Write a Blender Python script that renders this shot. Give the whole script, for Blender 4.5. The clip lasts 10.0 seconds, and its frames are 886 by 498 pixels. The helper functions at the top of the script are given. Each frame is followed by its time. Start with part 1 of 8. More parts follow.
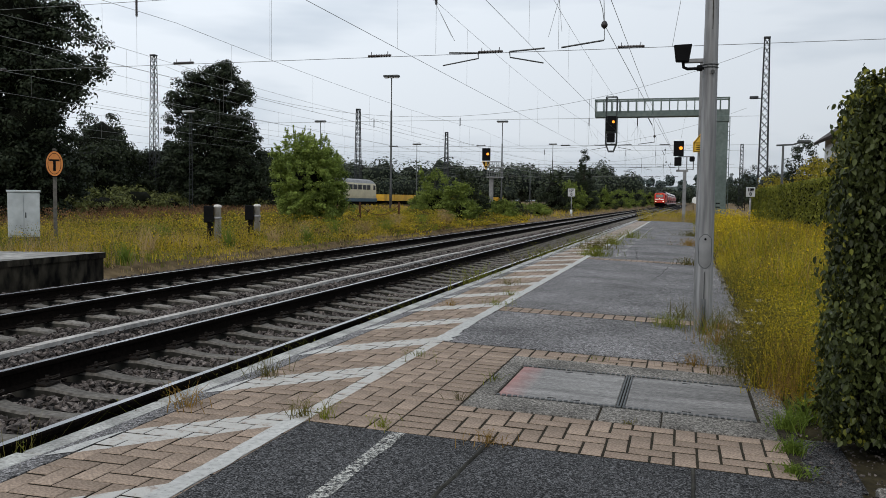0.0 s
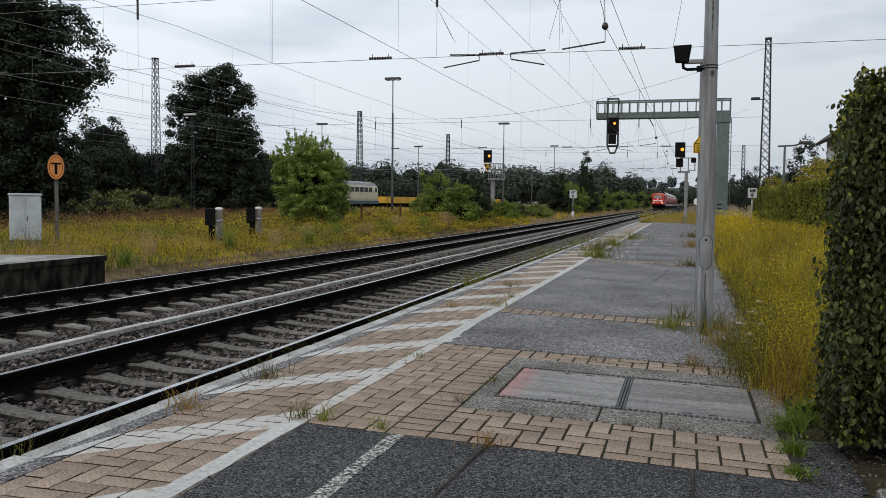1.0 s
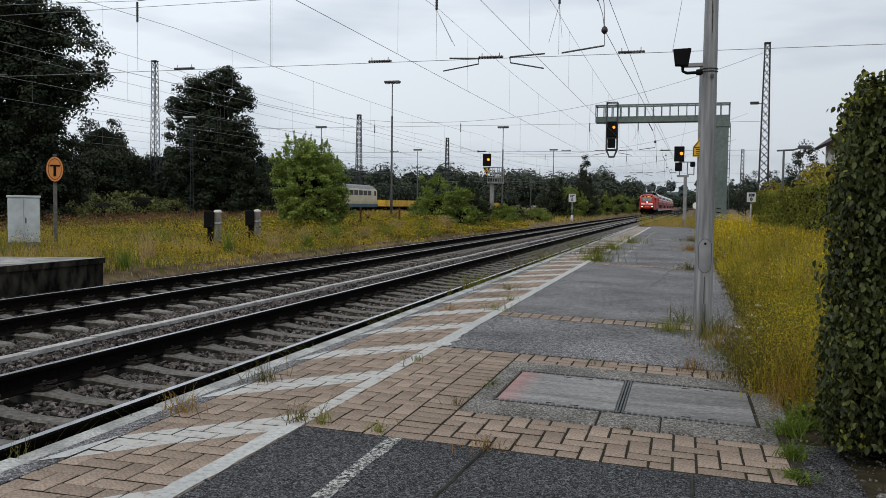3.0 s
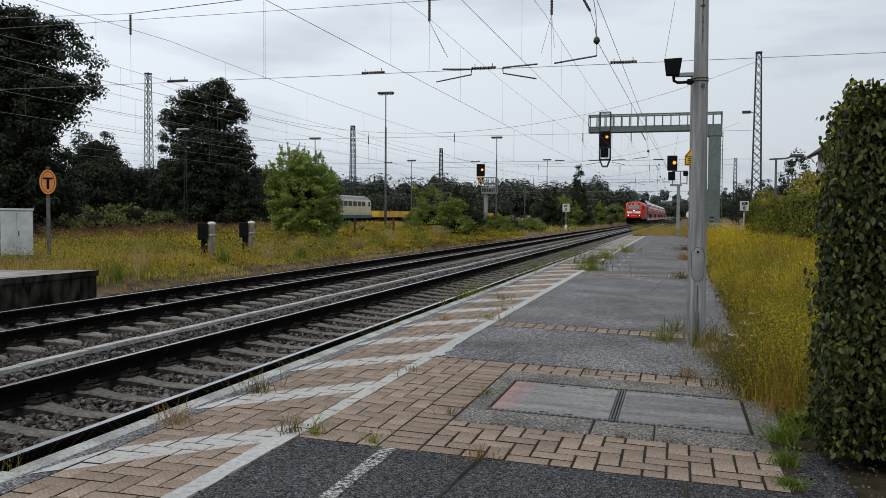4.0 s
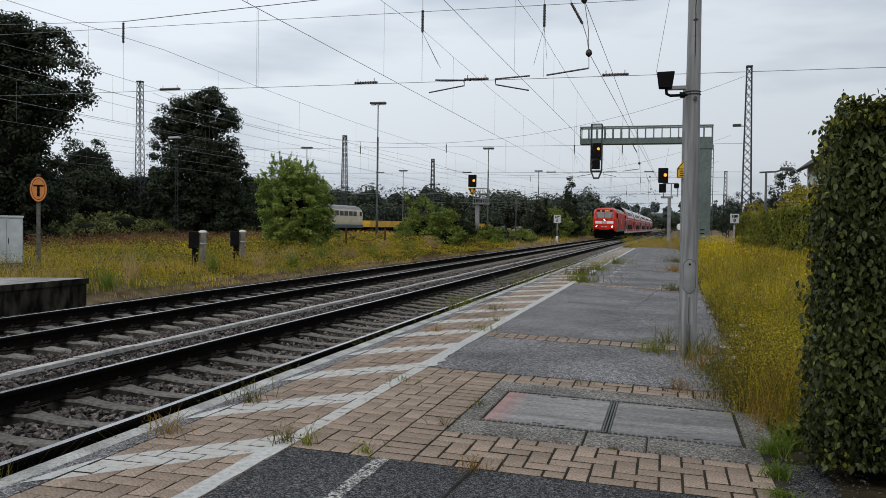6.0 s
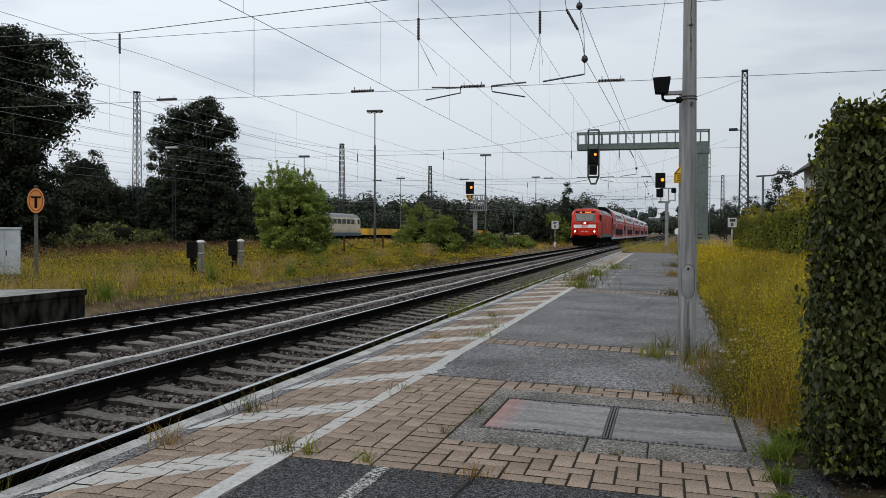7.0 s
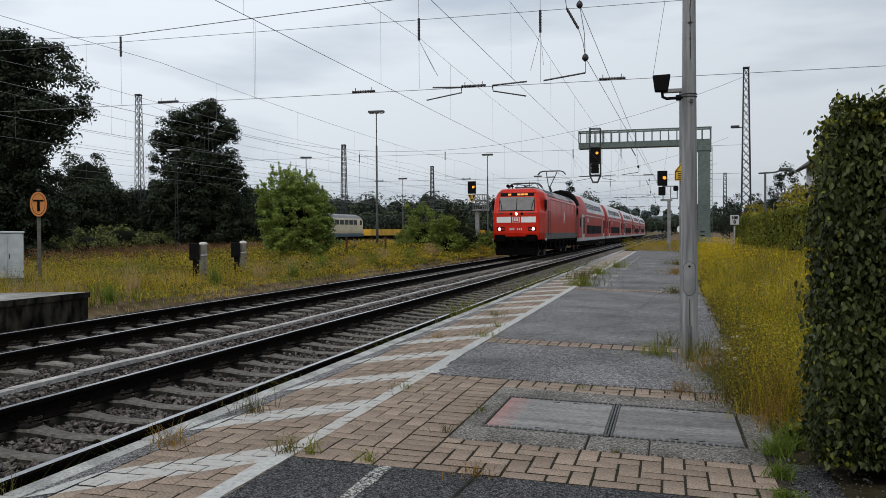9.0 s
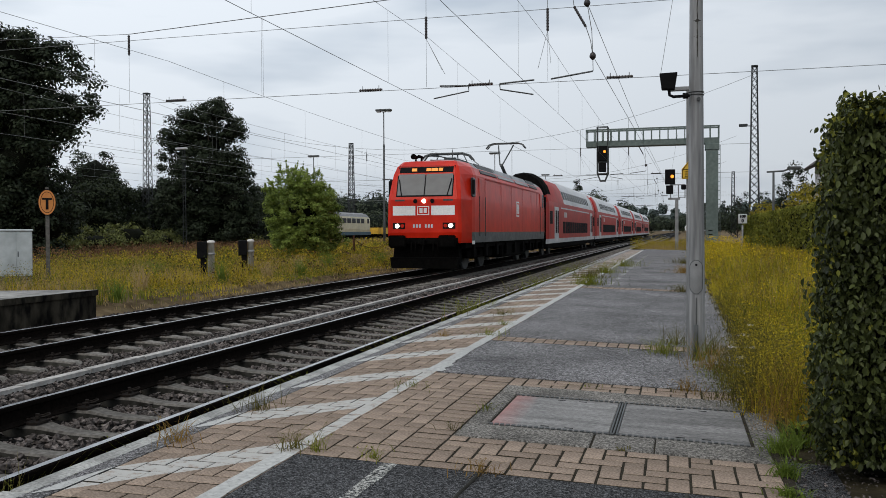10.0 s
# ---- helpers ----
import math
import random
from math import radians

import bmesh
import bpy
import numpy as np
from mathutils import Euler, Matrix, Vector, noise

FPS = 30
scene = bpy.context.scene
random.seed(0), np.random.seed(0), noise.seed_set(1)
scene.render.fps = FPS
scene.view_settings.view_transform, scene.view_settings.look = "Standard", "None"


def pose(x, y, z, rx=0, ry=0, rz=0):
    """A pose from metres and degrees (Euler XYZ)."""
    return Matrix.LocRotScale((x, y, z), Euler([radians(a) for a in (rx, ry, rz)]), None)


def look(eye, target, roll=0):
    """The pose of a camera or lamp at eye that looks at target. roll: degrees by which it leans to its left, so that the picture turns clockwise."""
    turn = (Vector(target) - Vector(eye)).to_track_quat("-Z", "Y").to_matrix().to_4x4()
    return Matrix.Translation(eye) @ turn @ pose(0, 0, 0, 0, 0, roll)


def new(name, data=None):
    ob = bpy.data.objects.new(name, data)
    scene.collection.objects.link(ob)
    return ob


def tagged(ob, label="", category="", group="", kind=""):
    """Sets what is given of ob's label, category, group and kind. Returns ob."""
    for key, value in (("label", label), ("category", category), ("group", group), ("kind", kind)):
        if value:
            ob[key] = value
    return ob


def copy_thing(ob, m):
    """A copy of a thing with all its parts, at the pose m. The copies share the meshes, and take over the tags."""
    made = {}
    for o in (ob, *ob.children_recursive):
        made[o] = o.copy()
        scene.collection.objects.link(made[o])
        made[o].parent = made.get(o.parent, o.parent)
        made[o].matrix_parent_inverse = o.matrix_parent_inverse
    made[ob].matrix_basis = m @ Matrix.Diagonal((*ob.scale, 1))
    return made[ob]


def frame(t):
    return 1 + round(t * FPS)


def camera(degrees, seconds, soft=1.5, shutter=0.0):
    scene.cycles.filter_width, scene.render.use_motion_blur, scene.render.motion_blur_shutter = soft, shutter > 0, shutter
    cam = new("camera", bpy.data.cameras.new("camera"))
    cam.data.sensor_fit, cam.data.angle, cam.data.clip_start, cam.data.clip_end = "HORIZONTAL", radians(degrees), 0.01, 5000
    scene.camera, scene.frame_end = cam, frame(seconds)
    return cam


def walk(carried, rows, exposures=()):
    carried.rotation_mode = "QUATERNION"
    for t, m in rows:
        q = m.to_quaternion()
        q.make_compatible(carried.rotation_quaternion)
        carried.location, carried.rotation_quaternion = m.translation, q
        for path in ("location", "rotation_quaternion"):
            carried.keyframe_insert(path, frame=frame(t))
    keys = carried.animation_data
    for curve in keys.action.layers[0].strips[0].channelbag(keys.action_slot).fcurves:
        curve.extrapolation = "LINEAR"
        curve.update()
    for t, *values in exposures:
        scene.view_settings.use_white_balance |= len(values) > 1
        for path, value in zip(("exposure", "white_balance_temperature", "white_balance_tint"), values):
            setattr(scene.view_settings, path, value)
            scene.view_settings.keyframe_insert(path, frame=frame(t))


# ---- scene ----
cam = camera(55.2, 10.0, soft=0.7)
PATH = [
    (0.0, pose(0.000, 0.000, 1.120, 86.650, -0.690, 15.870)),
    (0.5, pose(0.009, 0.006, 1.117, 86.792, -0.543, 16.285)),
    (1.0, pose(0.014, 0.012, 1.115, 86.795, -0.501, 15.993)),
    (1.5, pose(0.015, 0.017, 1.113, 86.795, -0.355, 16.104)),
    (2.0, pose(0.012, 0.018, 1.112, 86.923, -0.538, 16.118)),
    (3.5, pose(0.011, 0.031, 1.108, 87.199, -0.617, 15.811)),
    (4.0, pose(0.022, 0.020, 1.107, 87.739, -0.315, 15.541)),
    (4.5, pose(0.023, 0.013, 1.107, 87.606, -0.570, 15.520)),
    (5.0, pose(0.023, 0.014, 1.107, 87.936, -0.645, 15.191)),
    (5.5, pose(0.014, 0.011, 1.107, 88.257, -0.892, 15.066)),
    (7.0, pose(0.005, 0.008, 1.110, 88.923, -0.131, 14.806)),
    (7.5, pose(0.010, 0.001, 1.109, 89.233, -0.256, 15.226)),
    (8.0, pose(0.013, 0.000, 1.109, 89.229, -0.159, 14.999)),
    (8.5, pose(0.016, -0.002, 1.106, 89.169, -0.011, 14.885)),
    (9.0, pose(0.021, 0.000, 1.107, 88.922, 0.372, 14.979)),
    (9.5, pose(0.026, -0.000, 1.107, 88.961, 0.422, 15.143)),
    (10.0, pose(0.031, 0.000, 1.103, 88.831, 0.317, 15.472)),
]
walk(cam, PATH, exposures=((0.0, 0.04), (2.2, 0.02), (5.5, -0.04), (10.0, -0.06)))
# ---- light: overcast sky, weak wide sun ----
world = bpy.data.worlds.new("sky")
scene.world = world
world.use_nodes = True
wn, wl = world.node_tree.nodes, world.node_tree.links
wn.clear()
w_out = wn.new("ShaderNodeOutputWorld")
w_bg = wn.new("ShaderNodeBackground")
w_sky = wn.new("ShaderNodeTexSky")
w_sky.sky_type = "NISHITA"
w_sky.sun_disc = False
w_sky.sun_elevation, w_sky.sun_rotation = radians(48), radians(200)
w_sky.dust_density = 4.0
w_tc = wn.new("ShaderNodeTexCoord")
w_map = wn.new("ShaderNodeMapping")
w_map.inputs["Scale"].default_value = (1.0, 1.0, 4.5)
w_n = wn.new("ShaderNodeTexNoise")
w_n.inputs["Scale"].default_value = 1.7
w_n.inputs["Detail"].default_value = 5.0
w_n.inputs["Roughness"].default_value = 0.5
w_ramp = wn.new("ShaderNodeValToRGB")
w_ramp.color_ramp.elements[0].position, w_ramp.color_ramp.elements[0].color = 0.36, (0.47, 0.56, 0.67, 1)
w_ramp.color_ramp.elements[1].position, w_ramp.color_ramp.elements[1].color = 0.56, (0.88, 0.945, 1.02, 1)
w_sep = wn.new("ShaderNodeSeparateXYZ")
w_up = wn.new("ShaderNodeMapRange")            # an overcast sky brightens towards the zenith
w_up.inputs["From Min"].default_value, w_up.inputs["From Max"].default_value = 0.02, 0.45
w_up.inputs["To Min"].default_value, w_up.inputs["To Max"].default_value = 0.80, 1.12
w_mul = wn.new("ShaderNodeVectorMath")
w_mul.operation = "SCALE"
w_mix = wn.new("ShaderNodeMix")
w_mix.data_type = "RGBA"
w_mix.inputs["Factor"].default_value = 0.93
w_dim = wn.new("ShaderNodeVectorMath")
w_dim.operation = "SCALE"
w_dim.inputs["Scale"].default_value = 0.12
wl.new(w_tc.outputs["Generated"], w_map.inputs["Vector"])
wl.new(w_map.outputs["Vector"], w_n.inputs["Vector"])
wl.new(w_n.outputs["Fac"], w_ramp.inputs["Fac"])
wl.new(w_tc.outputs["Generated"], w_sep.inputs["Vector"])
wl.new(w_sep.outputs["Z"], w_up.inputs["Value"])
wl.new(w_ramp.outputs["Color"], w_mul.inputs[0])
w_side = wn.new("ShaderNodeMapRange")          # the cloud is thinner on the goods-yard side
w_side.interpolation_type = "SMOOTHSTEP"
w_side.inputs["From Min"].default_value, w_side.inputs["From Max"].default_value = -0.8, 0.45
w_side.inputs["To Min"].default_value, w_side.inputs["To Max"].default_value = 1.09, 0.84
wl.new(w_sep.outputs["X"], w_side.inputs["Value"])
w_both = wn.new("ShaderNodeMath")
w_both.operation = "MULTIPLY"
wl.new(w_up.outputs["Result"], w_both.inputs[0])
wl.new(w_side.outputs["Result"], w_both.inputs[1])
wl.new(w_both.outputs["Value"], w_mul.inputs["Scale"])
wl.new(w_sky.outputs["Color"], w_dim.inputs[0])
wl.new(w_dim.outputs["Vector"], w_mix.inputs["A"])
wl.new(w_mul.outputs["Vector"], w_mix.inputs["B"])
wl.new(w_mix.outputs["Result"], w_bg.inputs["Color"])
w_bg.inputs["Strength"].default_value = 1.0
wl.new(w_bg.outputs["Background"], w_out.inputs["Surface"])

sun = new("sun", bpy.data.lights.new("sun", "SUN"))
sun.data.energy, sun.data.angle, sun.data.color = 0.95, radians(40), (1.0, 0.90, 0.78)
sun.matrix_world = look((0, 0, 30), (5, 26, 0))
scene.view_settings.exposure = 0.0


# ---- materials ----
def material(name, a, b, scale=8.0, rough=0.8, metal=0.0, bump=0.0, bump_scale=None, stain=0.25, stain_scale=0.6, vary=0.0, spec=None, coat=0.0, stretch=(1, 1, 1), tight=0.18, speck=0.0):
    """Two tones of grain, a slow stain over them, fine relief; vary: a change of tone from piece to piece."""
    m = bpy.data.materials.new(name)
    m.use_nodes = True
    n, l = m.node_tree.nodes, m.node_tree.links
    p = n["Principled BSDF"]
    tc, mp = n.new("ShaderNodeTexCoord"), n.new("ShaderNodeMapping")
    mp.inputs["Scale"].default_value = stretch
    l.new(tc.outputs["Object"], mp.inputs["Vector"])
    g = n.new("ShaderNodeTexNoise")
    g.inputs["Scale"].default_value, g.inputs["Detail"].default_value = scale, 6.0
    l.new(mp.outputs["Vector"], g.inputs["Vector"])
    r = n.new("ShaderNodeValToRGB")
    r.color_ramp.elements[0].position, r.color_ramp.elements[0].color = 0.5 - tight, (*a, 1)
    r.color_ramp.elements[1].position, r.color_ramp.elements[1].color = 0.5 + tight, (*b, 1)
    l.new(g.outputs["Fac"], r.inputs["Fac"])
    s = n.new("ShaderNodeTexNoise")
    s.inputs["Scale"].default_value, s.inputs["Detail"].default_value = stain_scale, 4.0
    l.new(mp.outputs["Vector"], s.inputs["Vector"])
    sr = n.new("ShaderNodeMapRange")
    sr.inputs["From Min"].default_value, sr.inputs["From Max"].default_value = 0.3, 0.7
    sr.inputs["To Min"].default_value, sr.inputs["To Max"].default_value = 1 - stain, 1 + stain * 0.5
    l.new(s.outputs["Fac"], sr.inputs["Value"])
    v = n.new("ShaderNodeVectorMath")
    v.operation = "SCALE"
    l.new(r.outputs["Color"], v.inputs[0])
    l.new(sr.outputs["Result"], v.inputs["Scale"])
    out = v.outputs["Vector"]
    if speck:                                     # single stones of the aggregate, lighter and darker
        vo, sp, mr, v3 = n.new("ShaderNodeTexVoronoi"), n.new("ShaderNodeSeparateColor"), n.new("ShaderNodeMapRange"), n.new("ShaderNodeVectorMath")
        vo.inputs["Scale"].default_value = speck
        l.new(tc.outputs["Object"], vo.inputs["Vector"])
        l.new(vo.outputs["Color"], sp.inputs["Color"])
        mr.inputs["From Min"].default_value, mr.inputs["From Max"].default_value = 0.1, 1.0
        mr.inputs["To Min"].default_value, mr.inputs["To Max"].default_value = 0.45, 1.7
        l.new(sp.outputs["Red"], mr.inputs["Value"])
        v3.operation = "SCALE"
        l.new(out, v3.inputs[0])
        l.new(mr.outputs["Result"], v3.inputs["Scale"])
        out = v3.outputs["Vector"]
    if vary:
        oi, vr, v2 = n.new("ShaderNodeObjectInfo"), n.new("ShaderNodeMapRange"), n.new("ShaderNodeVectorMath")
        gi = n.new("ShaderNodeNewGeometry")
        ad, fr = n.new("ShaderNodeMath"), n.new("ShaderNodeMath")
        ad.operation, fr.operation = "ADD", "FRACT"
        l.new(oi.outputs["Random"], ad.inputs[0])
        l.new(gi.outputs["Random Per Island"], ad.inputs[1])
        l.new(ad.outputs["Value"], fr.inputs[0])
        vr.inputs["To Min"].default_value, vr.inputs["To Max"].default_value = 1 - vary, 1 + vary
        v2.operation = "SCALE"
        l.new(fr.outputs["Value"], vr.inputs["Value"])
        l.new(out, v2.inputs[0])
        l.new(vr.outputs["Result"], v2.inputs["Scale"])
        out = v2.outputs["Vector"]
    l.new(out, p.inputs["Base Color"])
    p.inputs["Roughness"].default_value, p.inputs["Metallic"].default_value = rough, metal
    p.inputs["Specular IOR Level"].default_value = (0.12 if rough > 0.65 else 0.4) if spec is None else spec
    p.inputs["Coat Weight"].default_value = coat
    if bump:
        b_ = n.new("ShaderNodeBump")
        b_.inputs["Strength"].default_value, b_.inputs["Distance"].default_value = 1.0, bump
        if bump_scale:
            bn = n.new("ShaderNodeTexNoise")
            bn.inputs["Scale"].default_value, bn.inputs["Detail"].default_value = bump_scale, 3.0
            l.new(mp.outputs["Vector"], bn.inputs["Vector"])
            l.new(bn.outputs["Fac"], b_.inputs["Height"])
        else:
            l.new(g.outputs["Fac"], b_.inputs["Height"])
        l.new(b_.outputs["Normal"], p.inputs["Normal"])
    return m


def glow(name, col, strength, base=(0.02, 0.02, 0.02)):
    m = bpy.data.materials.new(name)
    m.use_nodes = True
    p = m.node_tree.nodes["Principled BSDF"]
    p.inputs["Base Color"].default_value = (*base, 1)
    p.inputs["Emission Color"].default_value = (*col, 1)
    p.inputs["Emission Strength"].default_value = strength
    return m


def leaf_material(name, a, b, rough=0.55, trans=0.25, skew=1.0):
    """Leaves: tone varies from leaf to leaf and slowly over the crown."""
    m = bpy.data.materials.new(name)
    m.use_nodes = True
    n, l = m.node_tree.nodes, m.node_tree.links
    p = n["Principled BSDF"]
    gi, tc, s, ad = n.new("ShaderNodeNewGeometry"), n.new("ShaderNodeTexCoord"), n.new("ShaderNodeTexNoise"), n.new("ShaderNodeMath")
    s.inputs["Scale"].default_value = 0.9
    l.new(tc.outputs["Object"], s.inputs["Vector"])
    ad.operation = "MULTIPLY_ADD"
    ad.inputs[1].default_value = 0.55
    pw = n.new("ShaderNodeMath")                   # skew: most leaves dull, a few pale
    pw.operation = "POWER"
    pw.inputs[1].default_value = skew
    l.new(gi.outputs["Random Per Island"], pw.inputs[0])
    l.new(pw.outputs["Value"], ad.inputs[0])
    sc = n.new("ShaderNodeMapRange")
    sc.inputs["From Min"].default_value, sc.inputs["From Max"].default_value = 0.3, 0.7
    sc.inputs["To Min"].default_value, sc.inputs["To Max"].default_value = 0.0, 0.45
    l.new(s.outputs["Fac"], sc.inputs["Value"])
    l.new(sc.outputs["Result"], ad.inputs[2])
    r = n.new("ShaderNodeMix")
    r.data_type = "RGBA"
    r.inputs["A"].default_value, r.inputs["B"].default_value = (*a, 1), (*b, 1)
    l.new(ad.outputs["Value"], r.inputs["Factor"])
    l.new(r.outputs["Result"], p.inputs["Base Color"])
    p.inputs["Roughness"].default_value = rough
    p.inputs["Specular IOR Level"].default_value = 0.15
    tb, mx = n.new("ShaderNodeBsdfTranslucent"), n.new("ShaderNodeMixShader")
    l.new(r.outputs["Result"], tb.inputs["Color"])
    mx.inputs["Fac"].default_value = trans
    l.new(p.outputs["BSDF"], mx.inputs[1])
    l.new(tb.outputs["BSDF"], mx.inputs[2])
    l.new(mx.outputs["Shader"], n["Material Output"].inputs["Surface"])
    return m


ASPHALT = material("asphalt", (0.075, 0.073, 0.074), (0.270, 0.263, 0.265), 120, 0.85, bump=0.016, bump_scale=60, stain=0.38, stain_scale=1.0, tight=0.08, speck=70)
ASPHALT_DARK = material("asphalt_dark", (0.012, 0.0125, 0.0135), (0.125, 0.125, 0.129), 135, 0.85, bump=0.022, bump_scale=75, stain=0.25, stain_scale=1.1, tight=0.08, speck=90)
CONCRETE = material("concrete", (0.105, 0.098, 0.088), (0.24, 0.226, 0.205), 60, 0.9, bump=0.006, stain=0.42, stain_scale=3.2, tight=0.15, speck=120)
# weathered concrete; on the sleepers' sides it stands for shade
CONCRETE_DARK = material("concrete_weathered_shaded", (0.022, 0.021, 0.018), (0.075, 0.072, 0.062), 9, 0.92, bump=0.006, stain=0.5, stain_scale=1.2)
LID = material("lid_concrete", (0.122, 0.119, 0.116), (0.29, 0.282, 0.274), 60, 0.8, bump=0.004, stain=0.4, stain_scale=2.5, tight=0.14, stretch=(0.5, 3.0, 1))
JOINT = material("joint_sand", (0.016, 0.014, 0.010), (0.05, 0.043, 0.03), 60, 1.0, bump=0.004)
SLEEPER = material("sleeper_concrete", (0.115, 0.106, 0.095), (0.235, 0.22, 0.198), 25, 0.9, bump=0.002, stain=0.45, stain_scale=2.0, vary=0.12)
BALLAST = material("ballast_stone", (0.025, 0.021, 0.0195), (0.18, 0.156, 0.144), 30, 0.9, bump=0.004, stain=0.3, stain_scale=0.5, vary=0.75)
# near-black: the shade in gaps between stones is put into this colour
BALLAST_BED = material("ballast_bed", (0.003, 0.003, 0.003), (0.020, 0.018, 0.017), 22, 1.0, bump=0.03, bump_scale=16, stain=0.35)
RAIL_SIDE = material("rail_rust", (0.003, 0.0025, 0.002), (0.011, 0.008, 0.0065), 30, 0.95, bump=0.001, stain=0.4, spec=0.04)
RAIL_TOP = material("rail_top", (0.42, 0.42, 0.43), (0.55, 0.55, 0.56), 20, 0.32, metal=0.9, stain=0.15)
CLIP = material("clip_steel", (0.012, 0.010, 0.009), (0.03, 0.024, 0.02), 40, 0.8)
SOIL = material("yard_soil", (0.085, 0.058, 0.030), (0.23, 0.17, 0.095), 3.0, 1.0, bump=0.05, bump_scale=7, stain=0.4, stain_scale=0.08)
GALV = material("galvanised_steel", (0.19, 0.193, 0.195), (0.29, 0.293, 0.295), 6, 0.6, metal=0.2, stain=0.3, stain_scale=2.5, bump=0.0006)
POLE = material("scuffed_galvanised_pole", (0.17, 0.172, 0.175), (0.31, 0.313, 0.315), 9, 0.6, metal=0.15, stain=0.35, stain_scale=5, bump=0.0005, stretch=(3, 3, 0.22))
STEEL_DARK = material("dark_steel", (0.05, 0.055, 0.055), (0.10, 0.105, 0.105), 12, 0.6, metal=0.3, stain=0.3)
GREEN_STEEL = material("green_grey_paint", (0.095, 0.128, 0.118), (0.145, 0.182, 0.168), 5, 0.55, stain=0.25)
LATTICE = material("lattice_steel", (0.030, 0.034, 0.037), (0.065, 0.07, 0.074), 10, 0.7, metal=0.1, stain=0.25)
BLACK = material("black_paint", (0.003, 0.003, 0.0035), (0.008, 0.008, 0.009), 10, 0.75)
WHITE = material("white_paint", (0.76, 0.76, 0.75), (0.88, 0.88, 0.87), 18, 0.6, stain=0.2)
CABLE = material("cable_copper", (0.17, 0.18, 0.18), (0.26, 0.27, 0.27), 10, 0.6, metal=0.1)
INSUL = material("insulator_brown", (0.018, 0.016, 0.017), (0.045, 0.035, 0.035), 10, 0.35)
GLASS_DARK = material("dark_glass", (0.012, 0.014, 0.017), (0.022, 0.025, 0.03), 3, 0.2, spec=0.35, stain=0.1)


# ---- mesh helpers ----
def part(name, bm, mat, parent=None, label="", smooth=False):
    me = bpy.data.meshes.new(name)
    bm.to_mesh(me)
    bm.free()
    for m in (mat if isinstance(mat, (list, tuple)) else [mat]):
        me.materials.append(m)
    if smooth:
        me.shade_smooth()
    ob = new(name, me)
    ob.parent = parent
    if label:
        ob["label"] = label
    return ob


def raw(name, verts, faces, mat, parent=None, label=""):
    me = bpy.data.meshes.new(name)
    me.from_pydata(verts, [], faces)
    for m in (mat if isinstance(mat, (list, tuple)) else [mat]):
        me.materials.append(m)
    ob = new(name, me)
    ob.parent = parent
    if label:
        ob["label"] = label
    return ob


def thing(name, at, label, category, group="", turn=0):
    ob = new(name)
    ob.matrix_basis = pose(*at, 0, 0, turn)
    return tagged(ob, label, category, group)


def box(bm, x0, x1, y0, y1, z0, z1, bevel=0.0, mi=0, seg=1):
    vs = [bm.verts.new(p) for p in ((x0, y0, z0), (x1, y0, z0), (x1, y1, z0), (x0, y1, z0), (x0, y0, z1), (x1, y0, z1), (x1, y1, z1), (x0, y1, z1))]
    fs = [bm.faces.new([vs[i] for i in q]) for q in ((3, 2, 1, 0), (4, 5, 6, 7), (0, 1, 5, 4), (1, 2, 6, 5), (2, 3, 7, 6), (3, 0, 4, 7))]
    for fc in fs:
        fc.material_index = mi
    if bevel:
        es = list({e for fc in fs for e in fc.edges})
        for fc in bmesh.ops.bevel(bm, geom=es, offset=bevel, segments=seg, affect="EDGES", profile=0.5)["faces"]:
            fc.material_index = mi
    return bm


def bar(bm, p, q, r, r2=None, n=6, mi=0, caps=True):
    p, q = Vector(p), Vector(q)
    r2 = r if r2 is None else r2
    d = (q - p).normalized()
    u = d.orthogonal().normalized()
    w = d.cross(u)
    ring = lambda c, rad: [bm.verts.new(c + (u * math.cos(math.tau * (i + 0.5) / n) + w * math.sin(math.tau * (i + 0.5) / n)) * rad) for i in range(n)]
    a, b = ring(p, r), ring(q, r2)
    for i in range(n):
        fc = bm.faces.new((a[i], a[(i + 1) % n], b[(i + 1) % n], b[i]))
        fc.material_index = mi
        fc.smooth = n > 6
    if caps:
        bm.faces.new(a[::-1]).material_index = mi
        bm.faces.new(b).material_index = mi
    return bm


def tube(bm, pts, r, n=5, mi=0):
    """One unbroken tube along the points."""
    pts = [Vector(p) for p in pts]
    rows, u = [], None
    for k, p in enumerate(pts):
        d = (pts[min(k + 1, len(pts) - 1)] - pts[max(k - 1, 0)]).normalized()
        u = d.orthogonal().normalized() if u is None else (u - d * u.dot(d)).normalized()
        w = d.cross(u)
        rows.append([bm.verts.new(p + (u * math.cos(math.tau * (i + 0.5) / n) + w * math.sin(math.tau * (i + 0.5) / n)) * r) for i in range(n)])
    for a, b in zip(rows, rows[1:]):
        for i in range(n):
            bm.faces.new((a[i], a[(i + 1) % n], b[(i + 1) % n], b[i])).material_index = mi
    bm.faces.new(rows[0][::-1]).material_index = mi
    bm.faces.new(rows[-1]).material_index = mi
    return bm


